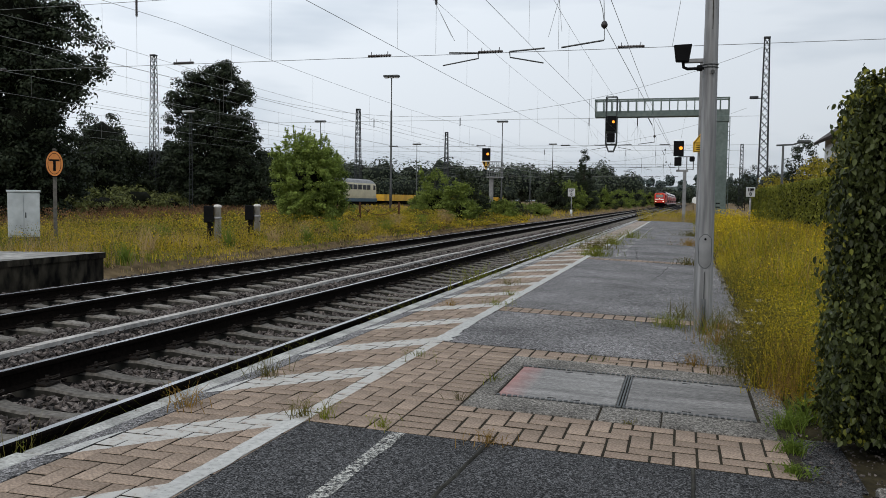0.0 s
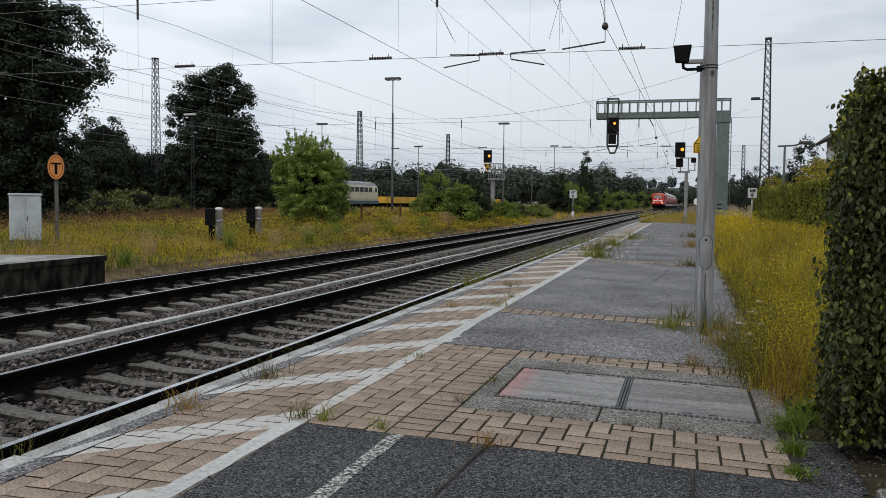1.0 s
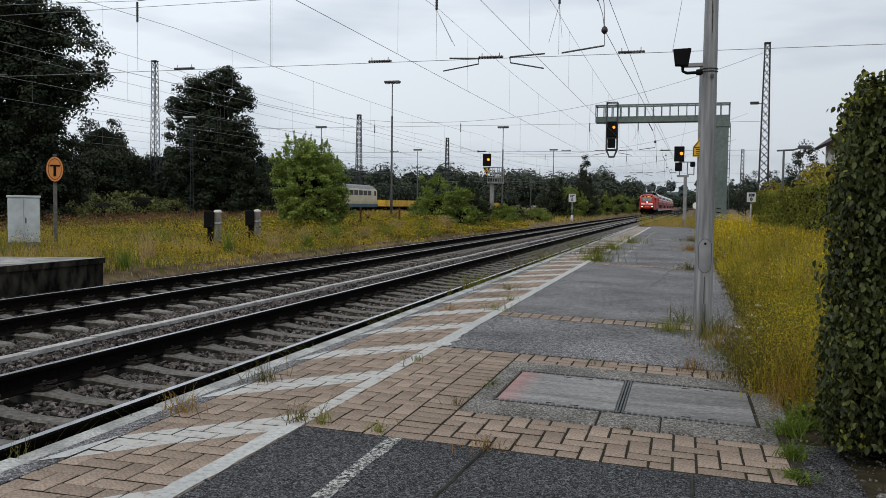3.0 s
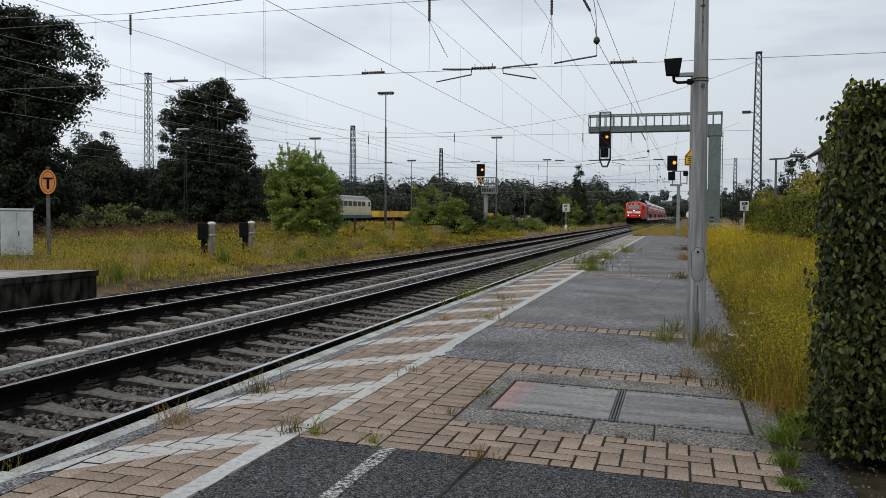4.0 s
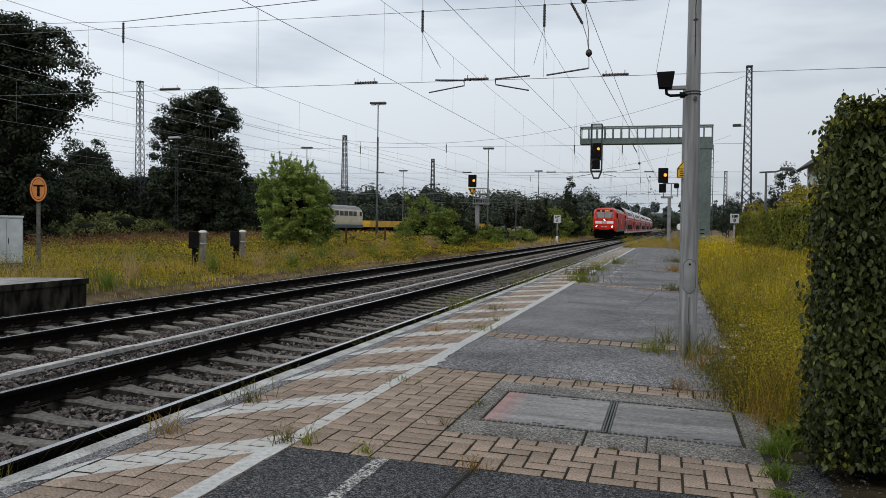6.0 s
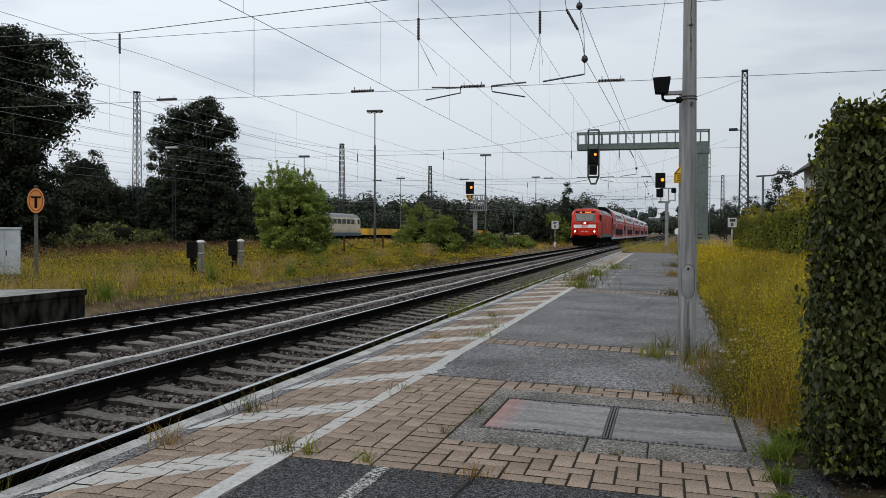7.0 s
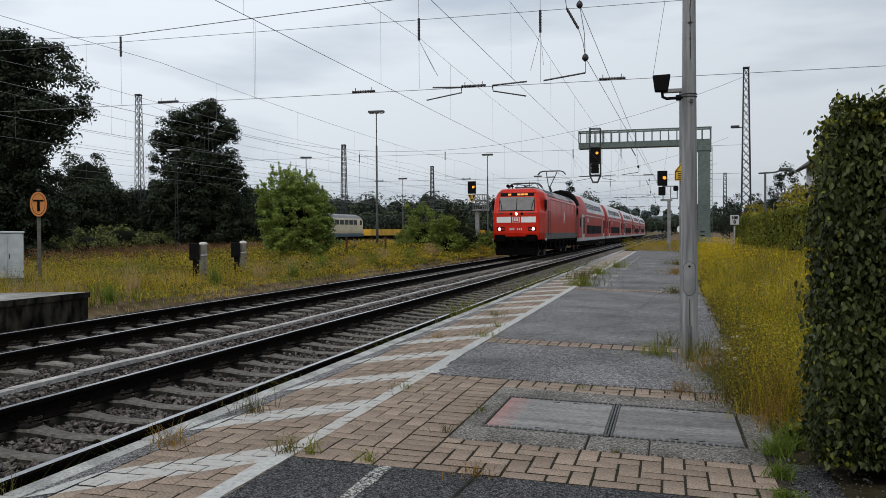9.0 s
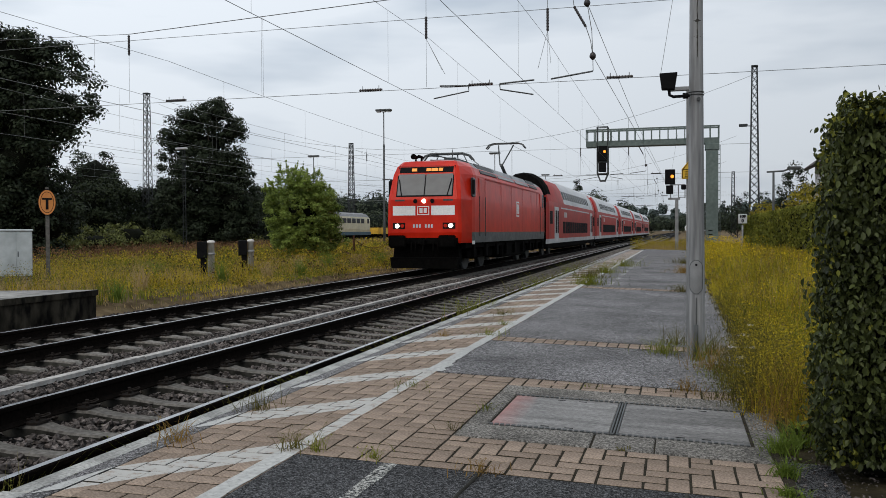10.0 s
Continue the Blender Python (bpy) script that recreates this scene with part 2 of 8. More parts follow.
def prism(bm, outline, y0, y1, axis="y", mi=0):
    """Pulls a closed outline of (a, b) along an axis: y gives (x, z), x gives (y, z), z gives (x, y)."""
    at = {"y": lambda a, b, c: (a, c, b), "x": lambda a, b, c: (c, a, b), "z": lambda a, b, c: (a, b, c)}[axis]
    lo, hi = [bm.verts.new(at(a, b, y0)) for a, b in outline], [bm.verts.new(at(a, b, y1)) for a, b in outline]
    n = len(outline)
    for i in range(n):
        bm.faces.new((lo[i], lo[(i + 1) % n], hi[(i + 1) % n], hi[i])).material_index = mi
    bm.faces.new(lo[::-1]).material_index = mi
    bm.faces.new(hi).material_index = mi
    return bm


def lathe(bm, rings, at=(0, 0, 0), n=12, mi=0):
    """Rings of (radius, z), joined and closed."""
    rows = [[bm.verts.new((at[0] + r * math.cos(math.tau * i / n), at[1] + r * math.sin(math.tau * i / n), at[2] + z)) for i in range(n)] for r, z in rings]
    for a, b in zip(rows, rows[1:]):
        for i in range(n):
            fc = bm.faces.new((a[i], a[(i + 1) % n], b[(i + 1) % n], b[i]))
            fc.material_index, fc.smooth = mi, True
    bm.faces.new(rows[0][::-1]).material_index = mi
    bm.faces.new(rows[-1]).material_index = mi
    return bm


def B():
    return bmesh.new()


RAIL_Z = -0.26          # top of the rails; the platform's edge is at 0
EDGE_X = -2.766


def bend(y):
    """The line swings very slightly to the right far ahead."""
    return 5e-5 * y * y if 0 < y < 100 else (0.5 + 0.01 * (y - 100) if y >= 100 else 0.0)


def pz(x):
    """The platform falls away from the track behind the white line."""
    return -0.03 * (x + 1.85) if x > -1.85 else 0.0


# ---- ground: one sheet to the horizon ----
def grid(xs, ys, zf):
    verts = [(x + bend(y), y, zf(x, y)) for y in ys for x in xs]
    n = len(xs)
    faces = [(j * n + i, j * n + i + 1, (j + 1) * n + i + 1, (j + 1) * n + i) for j in range(len(ys) - 1) for i in range(n - 1)]
    return verts, faces


def ground_z(x, y):
    if x > 0.62:
        return -0.10 - 0.02 * min(x, 4)
    if x > -2.7:
        return -0.75
    if x > -11.3:
        return -0.72
    return -0.33 + 0.05 * noise.noise((x * 0.15, y * 0.15, 3.0))


gx = [-3000, -800, -300, -150, -100, -80] + [-70 + 2 * i for i in range(29)] + [-12, -11.2, -10.9, -10.5, -10.3, -2.75, -2.6, 0.56, 0.66, 1.5, 3, 6, 12, 30, 80, 200, 700, 3000]
gy = [-1200, -300, -60, -15] + [-8 + 3 * i for i in range(46)] + [140, 160, 190, 230, 300, 500, 1200, 4500]
v, f_ = grid(gx, gy, ground_z)
VERGE_SOIL = material("verge_soil", (0.022, 0.019, 0.011), (0.07, 0.058, 0.032), 6, 1.0, bump=0.03, bump_scale=14, stain=0.3)
vv, vf = grid([0.645, 0.75, 1.5, 3, 5, 8], [-8, 0, 3.0, 6, 12, 20, 30, 45, 60], lambda x, y: ground_z(max(x, 0.7), y) + 0.012)
tagged(raw("verge_soil", vv, vf, VERGE_SOIL), "dark soil under the weeds beside the platform", "soil", kind="structure")
ground = tagged(raw("ground", v, f_, SOIL), "dry sandy soil under weeds beside the railway line", "ground", kind="structure")


# ---- tracks ----
def sleeper_mesh():
    bm = B()
    rows = []
    for x, w, top in ((-1.3, 0.055, 0.150), (-1.23, 0.085, 0.195), (-0.98, 0.098, 0.215), (-0.56, 0.098, 0.213), (-0.47, 0.080, 0.197), (-0.30, 0.074, 0.176), (0, 0.070, 0.166), (0.30, 0.074, 0.176), (0.47, 0.080, 0.197), (0.56, 0.098, 0.213), (0.98, 0.098, 0.215), (1.23, 0.085, 0.195), (1.3, 0.055, 0.150)):
        rows.append([bm.verts.new((x, a, b)) for a, b in ((-w - 0.015, 0), (-w, top * 0.9), (-w + 0.014, top), (w - 0.014, top), (w, top * 0.9), (w + 0.015, 0))])
    for a, b in zip(rows, rows[1:]):
        for i in range(5):
            bm.faces.new((a[i], b[i], b[i + 1], a[i + 1])).material_index = 0 if 1 <= i <= 3 else 1          # shade painted on the sides with darker concrete
    bm.faces.new(rows[0])
    bm.faces.new(rows[-1][::-1])
    bmesh.ops.recalc_face_normals(bm, faces=bm.faces)
    me = bpy.data.meshes.new("sleeper")
    bm.to_mesh(me)
    bm.free()
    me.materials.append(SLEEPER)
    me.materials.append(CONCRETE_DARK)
    return me


def clip_mesh():
    """A tension clamp: two wire loops and a bolt on a guide plate."""
    bm = B()
    box(bm, -0.05, 0.07, -0.08, 0.08, 0.0, 0.018)
    for s in (-1, 1):
        pts = [(0.015, s * 0.012, 0.04), (0.055, s * 0.03, 0.045), (0.075, s * 0.065, 0.06), (0.045, s * 0.10, 0.062), (0.0, s * 0.085, 0.045), (-0.035, s * 0.06, 0.04)]
        tube(bm, pts, 0.009, 4)
    bar(bm, (0.012, 0, 0.0), (0.012, 0, 0.075), 0.017, n=6)
    me = bpy.data.meshes.new("rail_clip")
    bm.to_mesh(me)
    bm.free()
    me.materials.append(CLIP)
    return me


SLEEPER_ME, CLIP_ME = sleeper_mesh(), clip_mesh()
RAIL_OUT = [(-0.075, -0.172), (0.075, -0.172), (0.075, -0.162), (0.014, -0.14), (0.009, -0.12), (0.009, -0.055), (0.034, -0.04), (0.036, -0.012), (0.026, -0.001), (-0.026, -0.001), (-0.036, -0.012), (-0.034, -0.04), (-0.009, -0.055), (-0.009, -0.12), (-0.014, -0.14), (-0.075, -0.162)]


def rail(x, parent):
    ys = [-14, 0] + [5 * i for i in range(1, 24)] + [130, 150, 180, 220, 270, 330, 420, 560]
    n = len(RAIL_OUT)
    verts = [(x + bend(y) + a, y, RAIL_Z + b) for y in ys for a, b in RAIL_OUT]
    faces = [(j * n + i, j * n + (i + 1) % n, (j + 1) * n + (i + 1) % n, (j + 1) * n + i) for j in range(len(ys) - 1) for i in range(n)]
    ob = raw("rail", verts, faces, [RAIL_SIDE, RAIL_TOP], parent)
    for k, fc in enumerate(ob.data.polygons):
        if k % n in (8,):
            fc.material_index = 1
    return ob


def railway(name, cx, label):
    tr = tagged(new(name), label, "railway track", kind="structure")
    for dx in (-0.7525, 0.7525):
        rail(cx + dx, tr)
    rest_v, rest_f = [], []
    base_v = [tuple(q.co) for q in SLEEPER_ME.vertices]
    base_f = [tuple(p.vertices) for p in SLEEPER_ME.polygons]
    z0 = RAIL_Z - 0.172 - 0.217
    for k in range(-12, 330):
        y = 0.33 + 0.6 * k
        if -4 <= k < 95:
            ob = new("sleeper", SLEEPER_ME)
            ob.parent = tr
            ob.matrix_basis = pose(cx + bend(y) + random.uniform(-0.01, 0.01), y, z0 + random.uniform(-0.004, 0.002), 0, 0, random.uniform(-0.5, 0.5))
        else:
            o = len(rest_v)
            rest_v += [(a + cx + bend(y), b + y, c + z0) for a, b, c in base_v]
            rest_f += [tuple(i + o for i in fc) for fc in base_f]
        if -2 < k < 42:
            for dx in (-0.7525, 0.7525):
                for s in (-1, 1):
                    ob = new("rail_clip", CLIP_ME)
                    ob.parent = tr
                    ob.matrix_basis = pose(cx + dx + s * 0.105 + bend(y), y, RAIL_Z - 0.172, 0, 0, 0 if s > 0 else 180)
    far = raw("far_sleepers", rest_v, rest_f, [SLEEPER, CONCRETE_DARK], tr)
    # the joined sleepers get the same painted shade on their sides
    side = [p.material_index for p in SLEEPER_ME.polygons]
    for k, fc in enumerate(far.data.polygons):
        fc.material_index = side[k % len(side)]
    far["kind"] = "stuff"
    return tr


railway("track_1", -4.35, "track with worn rails on concrete sleepers beside the platform")
railway("track_2", -8.25, "track with worn rails on concrete sleepers that the train uses")

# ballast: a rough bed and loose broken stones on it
# the bed's colour shows through the stones as painted shade
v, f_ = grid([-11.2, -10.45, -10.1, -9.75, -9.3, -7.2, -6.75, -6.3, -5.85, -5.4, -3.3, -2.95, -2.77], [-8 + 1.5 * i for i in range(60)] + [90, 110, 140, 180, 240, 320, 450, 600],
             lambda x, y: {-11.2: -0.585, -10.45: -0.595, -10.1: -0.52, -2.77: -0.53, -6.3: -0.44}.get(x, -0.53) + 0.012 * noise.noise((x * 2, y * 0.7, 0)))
tagged(raw("ballast_bed", v, f_, BALLAST_BED), "ballast bed under the tracks, near-black for the shade between stones", "ballast", kind="structure")


def stones(name, spots, label, mat):
    """Broken stones as joined eight-sided lumps: spots of x, y, z, radius."""
    rng = np.random.default_rng(5)
    n = len(spots)
    base = np.array([(1, 0, 0), (0, 1, 0), (-1, 0, 0), (0, -1, 0), (0, 0, 1), (0, 0, -1)], float)
    tri = np.array([(0, 1, 4), (1, 2, 4), (2, 3, 4), (3, 0, 4), (1, 0, 5), (2, 1, 5), (3, 2, 5), (0, 3, 5)])
    q = rng.normal(size=(n, 4))
    q /= np.linalg.norm(q, axis=1)[:, None]
    w, x, y, z = q.T
    rot = np.stack([np.stack([1 - 2 * (y * y + z * z), 2 * (x * y - w * z), 2 * (x * z + w * y)], 1), np.stack([2 * (x * y + w * z), 1 - 2 * (x * x + z * z), 2 * (y * z - w * x)], 1), np.stack([2 * (x * z - w * y), 2 * (y * z + w * x), 1 - 2 * (x * x + y * y)], 1)], 1)
    pts = base[None] * rng.uniform(0.6, 1.25, (n, 6, 1)) + rng.normal(0, 0.22, (n, 6, 3))
    pts = np.einsum("nij,nkj->nki", rot, pts) * spots[:, None, 3:4]
    pts[:, :, 2] *= 0.75
    pts += spots[:, None, :3]
    faces = (tri[None] + 6 * np.arange(n)[:, None, None]).reshape(-1, 3)
    return tagged(raw(name, pts.reshape(-1, 3).tolist(), faces.tolist(), mat), label, "ballast", kind="stuff")


rng = np.random.default_rng(3)
spots = []
for y0, y1, dens, r0, r1 in ((-7, 1, 120, 0.03, 0.05), (1.0, 9, 400, 0.022, 0.043), (9, 18, 290, 0.026, 0.046), (18, 34, 130, 0.034, 0.058), (34, 70, 42, 0.045, 0.075)):
    n = int((y1 - y0) * 8.3 * dens)
    x, y = rng.uniform(-11.15, -2.8, n), rng.uniform(y0, y1, n)
    r = rng.uniform(r0, r1, n)
    z = -0.512 + rng.uniform(-0.018, 0.016, n)
    near = np.minimum(np.abs(x + 4.35), np.abs(x + 8.25))
    ph = np.abs((y - 0.33 + 0.3) % 0.6 - 0.3)
    on_sleeper = (near < 1.32) & (ph < 0.098)
    under_rail = np.abs(near - 0.7525) < 0.10
    keep = ~(on_sleeper & (rng.uniform(0, 1, n) > 0.02)) & ~under_rail
    z = np.where((near > 1.35), z + 0.045, z)
    z = np.where(x < -9.75, z - 0.045 - 0.16 * np.clip(-9.9 - x, 0, 0.35), z)
    z = np.where(x > -2.95, z - 0.05, z)
    spots.append(np.stack([x, y, z, r], 1)[keep])
stones("ballast_stones", np.concatenate(spots), "loose grey-brown broken ballast stones between the sleepers", BALLAST)

# pale cable trough between the tracks
bm = B()
for k in range(110):
    y = -4 + 1.0 * k
    dx = random.uniform(-0.012, 0.012)
    box(bm, -6.36 + dx + bend(y), -6.245 + dx + bend(y), y + 0.01, y + 0.99, -0.5, -0.405 + random.uniform(-0.01, 0.008))
tagged(part("cable_trough", bm, material("pale_trough", (0.31, 0.295, 0.275), (0.50, 0.48, 0.455), 12, 0.9, stain=0.3, stain_scale=3)), "pale narrow concrete cable trough between the tracks", "cable trough", kind="structure")

# ---- platform ----
platform = tagged(new("platform"), "old asphalt station platform with brick edge strip and weeds", "platform", kind="structure")


def slab(name, x0, x1, y0, y1, mat, label="", drop=0.0, thick=0.3, sub=1):
    xs = [x0 + (x1 - x0) * i / sub for i in range(sub + 1)]
    bm = B()
    top = [[bm.verts.new((x, y, pz(x) - drop)) for x in xs] for y in (y0, y1)]
    low = [[bm.verts.new((x, y, pz(x) - drop - thick)) for x in xs] for y in (y0, y1)]
    for i in range(sub):
        bm.faces.new((top[0][i], top[0][i + 1], top[1][i + 1], top[1][i]))
        bm.faces.new((low[0][i], low[0][i + 1], top[0][i + 1], top[0][i]))
        bm.faces.new((top[1][i], top[1][i + 1], low[1][i + 1], low[1][i]))
    for i, s in ((0, 1), (sub, -1)):
        q = (top[0][i], top[1][i], low[1][i], low[0][i])
        bm.faces.new(q if s > 0 else q[::-1])
    return part(name, bm, mat, platform, label)


PLAT_END = 52.0
slab("bedding", -2.63, 0.56, -6, PLAT_END, JOINT, drop=0.005, thick=0.6, sub=31)
for y0, y1, mt in ((-6, 3.86, ASPHALT_DARK), (6.42, 8.4, ASPHALT), (8.78, 16.6, ASPHALT), (17.1, 26.0, ASPHALT), (26.1, 38.0, ASPHALT), (38.1, PLAT_END, ASPHALT)):
    slab("asphalt", -1.80 if y0 < 3 else -1.815, 0.74 if y0 < 3 else 0.57, y0, y1, mt, "dark coarse asphalt" if y0 < 3 else "worn grey asphalt", thick=0.2)
slab("edge_strip", -2.64, -2.535, -6, PLAT_END, ASPHALT, "narrow grey strip behind the edge stones", thick=0.2)
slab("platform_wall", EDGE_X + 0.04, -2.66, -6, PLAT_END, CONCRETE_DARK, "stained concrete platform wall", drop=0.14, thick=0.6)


def paint(name, a, b, wear):
    """Worn road paint: noise eats holes into it."""
    m = material(name, a, b, 30, 0.7, stain=0.2)
    n, l = m.node_tree.nodes, m.node_tree.links
    g, r = n.new("ShaderNodeTexNoise"), n.new("ShaderNodeMapRange")
    g.inputs["Scale"].default_value, g.inputs["Detail"].default_value, g.inputs["Roughness"].default_value = 60, 8, 0.8
    tc = n.new("ShaderNodeTexCoord")
    l.new(tc.outputs["Object"], g.inputs["Vector"])
    r.inputs["From Min"].default_value, r.inputs["From Max"].default_value = wear - 0.05, wear + 0.05
    l.new(g.outputs["Fac"], r.inputs["Value"])
    l.new(r.outputs["Result"], n["Principled BSDF"].inputs["Alpha"])
    return m


PAINT = paint("line_paint", (0.37, 0.37, 0.355), (0.52, 0.52, 0.50), 0.38)
PAINT_WORN = paint("worn_line_paint", (0.42, 0.42, 0.39), (0.56, 0.56, 0.52), 0.515)


def strip(name, x0, x1, y0, y1, mat, label="", ragged=0.012):
    """A thin painted line with uneven sides."""
    n = max(2, int((y1 - y0) / 0.08))
    verts = []
    for i in range(n + 1):
        y = y0 + (y1 - y0) * i / n
        for x in (x0, x1):
            x += ragged * noise.noise((x * 9, y * 6, 1.0))
            if x > (x0 + x1) / 2 and 6.4 < y < 7.5 and x1 > -1.81:          # paint run over a notched asphalt edge
                x += 0.055 * ((y * 4.3) % 1.0) * (7.6 - y)
            verts.append((x, y, pz(x) + 0.005))
    return raw(name, verts, [(2 * i, 2 * i + 1, 2 * i + 3, 2 * i + 2) for i in range(n)], mat, platform, label)


slab("asphalt", 0.52, 0.78, 3.86, 4.62, ASPHALT_DARK, "dark coarse asphalt", drop=0.012, thick=0.2)
for x0, y0, x1, y1 in ((-0.86, 3.84, -0.95, 2.2), (0.07, 3.84, 0.06, 2.2)):
    bm = B()
    tube(bm, [(x0 + (x1 - x0) * k / 10 + 0.006 * math.sin(3 * k), y0 + (y1 - y0) * k / 10, pz(x0) + 0.001) for k in range(11)], 0.009, 6)
    part("tar_seam", bm, CONCRETE_DARK, platform, "raised tar seam")
strip("white_line", -1.90, -1.805, -6, 3.86, PAINT, "worn white safety line")
strip("white_line", -1.90, -1.80, 6.42, 50, PAINT, "worn white safety line")
strip("dotted_line", -1.338, -1.268, -3, 3.845, PAINT_WORN, "flaking dotted white line")
for k in range(12):
    strip("dotted_line", -1.36, -1.26, 17.6 + 1.9 * k, 18.7 + 1.9 * k, PAINT_WORN, "flaking dotted white line")


# cracks across the old asphalt
CRACK = material("crack", (0.006, 0.006, 0.006), (0.02, 0.019, 0.017), 40, 1.0)
for k, (xa, ya, xb, yb) in enumerate(((-1.8, 12.6, 0.5, 13.3), (-1.8, 21.5, 0.5, 20.9), (-0.4, 13.1, -0.2, 16.6), (-1.7, 7.0, 0.1, 7.5), (-1.8, 24.2, 0.5, 24.6), (-0.9, 17.2, -1.1, 21.2), (-1.8, 29.6, 0.5, 30.2), (-1.8, 34, 0.5, 33.4))):
    n = 24
    verts = []
    for i in range(n + 1):
        u = i / n
        x, y = xa + (xb - xa) * u, ya + (yb - ya) * u
        x, y = x + 0.06 * noise.noise((u * 5, k + 0.37, 0)), y + 0.12 * noise.noise((u * 4, k + 0.37, 5))
        w = (0.0012 + 0.004 * abs(noise.noise((u * 11, k, 9)))) * (1 if ya < 10 else 2.5)
        d = (0, w) if abs(xb - xa) > abs(yb - ya) else (w, 0)
        x = min(0.55, max(-1.79, x))
        verts += [(x - d[0], y - d[1], pz(x - d[0]) + 0.004), (x + d[0], y + d[1], pz(x + d[0]) + 0.004)]
    raw("crack", verts, [(2 * i, 2 * i + 1, 2 * i + 3, 2 * i + 2) for i in range(n)], CRACK, platform, "dark ragged crack")


def coping_mesh():
    bm = B()
    box(bm, -0.065, 0.07, -0.495, 0.495, -0.16, 0.0, bevel=0.012)
    me = bpy.data.meshes.new("edge_stone")
    bm.to_mesh(me)
    bm.free()
    return me


COPING = material("edge_stone_whitewash", (0.25, 0.25, 0.235), (0.50, 0.50, 0.475), 55, 0.85, bump=0.006, stain=0.5, stain_scale=4, vary=0.08)
COPING_ME = coping_mesh()
COPING_ME.materials.append(COPING)
for k in range(58):
    ob = new("edge_stone", COPING_ME)
    ob.parent = platform
    ob.matrix_basis = pose(-2.706 + random.uniform(-0.006, 0.006), -5.5 + k, random.uniform(-0.005, 0.003), 0, 0, random.uniform(-0.4, 0.4))

# concrete frame and two lids of the cable shaft
bm = B()
for x0, x1, y0, y1 in ((-1.165, -0.424, 4.505, 4.812), (-0.412, -0.09, 4.512, 4.812), (-0.083, 0.50, 4.505, 4.812), (-1.165, 0.47, 5.738, 6.07), (-1.165, -1.045, 4.816, 5.734), (0.435, 0.60, 4.816, 5.734)):
    box(bm, x0, x1, y0, y1, -0.16, 0.004, bevel=0.006)
for q in bm.verts:
    q.co.z += pz(q.co.x)
part("shaft_frame", bm, CONCRETE, platform, "cracked concrete frame of the cable shaft")


def lid_paint():
    m = material("lid_with_red_spray", (0.15, 0.146, 0.142), (0.335, 0.327, 0.317), 60, 0.8, bump=0.004, stain=0.4, stain_scale=2.5, tight=0.14, stretch=(0.5, 3.0, 1))
    n, l = m.node_tree.nodes, m.node_tree.links
    p = n["Principled BSDF"]
    src = p.inputs["Base Color"].links[0].from_socket
    tc, sep, mr, g, mul, mx = n.new("ShaderNodeTexCoord"), n.new("ShaderNodeSeparateXYZ"), n.new("ShaderNodeMapRange"), n.new("ShaderNodeTexNoise"), n.new("ShaderNodeMath"), n.new("ShaderNodeMix")
    l.new(tc.outputs["Object"], sep.inputs["Vector"])
    mr.inputs["From Min"].default_value, mr.inputs["From Max"].default_value = -1.04, -0.86
    mr.inputs["To Min"].default_value, mr.inputs["To Max"].default_value = 1.0, 0.0
    l.new(sep.outputs["X"], mr.inputs["Value"])
    g.inputs["Scale"].default_value = 5
    l.new(tc.outputs["Object"], g.inputs["Vector"])
    mul.operation = "MULTIPLY"
    l.new(mr.outputs["Result"], mul.inputs[0])
    l.new(g.outputs["Fac"], mul.inputs[1])
    mx.data_type = "RGBA"
    mx.inputs["B"].default_value = (0.44, 0.18, 0.16, 1)
    l.new(mul.outputs["Value"], mx.inputs["Factor"])
    l.new(src, mx.inputs["A"])
    l.new(mx.outputs["Result"], p.inputs["Base Color"])
    return m


for x0, x1, mt, lab in ((-1.03, -0.345, lid_paint(), "grey shaft lid with red spray paint"), (-0.295, 0.415, LID, "grey shaft lid")):
    bm = B()
    box(bm, x0, x1, 4.835, 5.72, -0.1, 0.002, bevel=0.004)
    for q in bm.verts:
        q.co.z += pz(q.co.x)
    part("shaft_lid", bm, mt, platform, lab)
bm = B()
for x in (-0.335, -0.318, -0.301):
    box(bm, x - 0.005, x + 0.005, 4.83, 5.725, -0.1, 0.006)
for q in bm.verts:
    q.co.z += pz(q.co.x)
part("steel_rib", bm, STEEL_DARK, platform, "ribbed steel bar between the lids")
for y0, y1 in ((4.815, 4.835), (5.72, 5.735)):          # knobbed rims of the shaft
    bm = B()
    for k in range(44):
        x = -1.03 + 0.033 * k
        box(bm, x, x + 0.02, y0 - 0.006, y1 + 0.006, -0.02, 0.010)
    for q in bm.verts:
        q.co.z += pz(q.co.x)
    part("knobbed_rim", bm, STEEL_DARK, platform, "dark knobbed steel rim")
for x in (-0.74, -0.60, 0.02, 0.16):
    for y in (4.89, 5.66):
        bm = B()
        box(bm, x, x + 0.05, y - 0.005, y + 0.005, -0.02, 0.004)
        for q in bm.verts:
            q.co.z += pz(q.co.x)
        part("lifting_slot", bm, BLACK, platform)


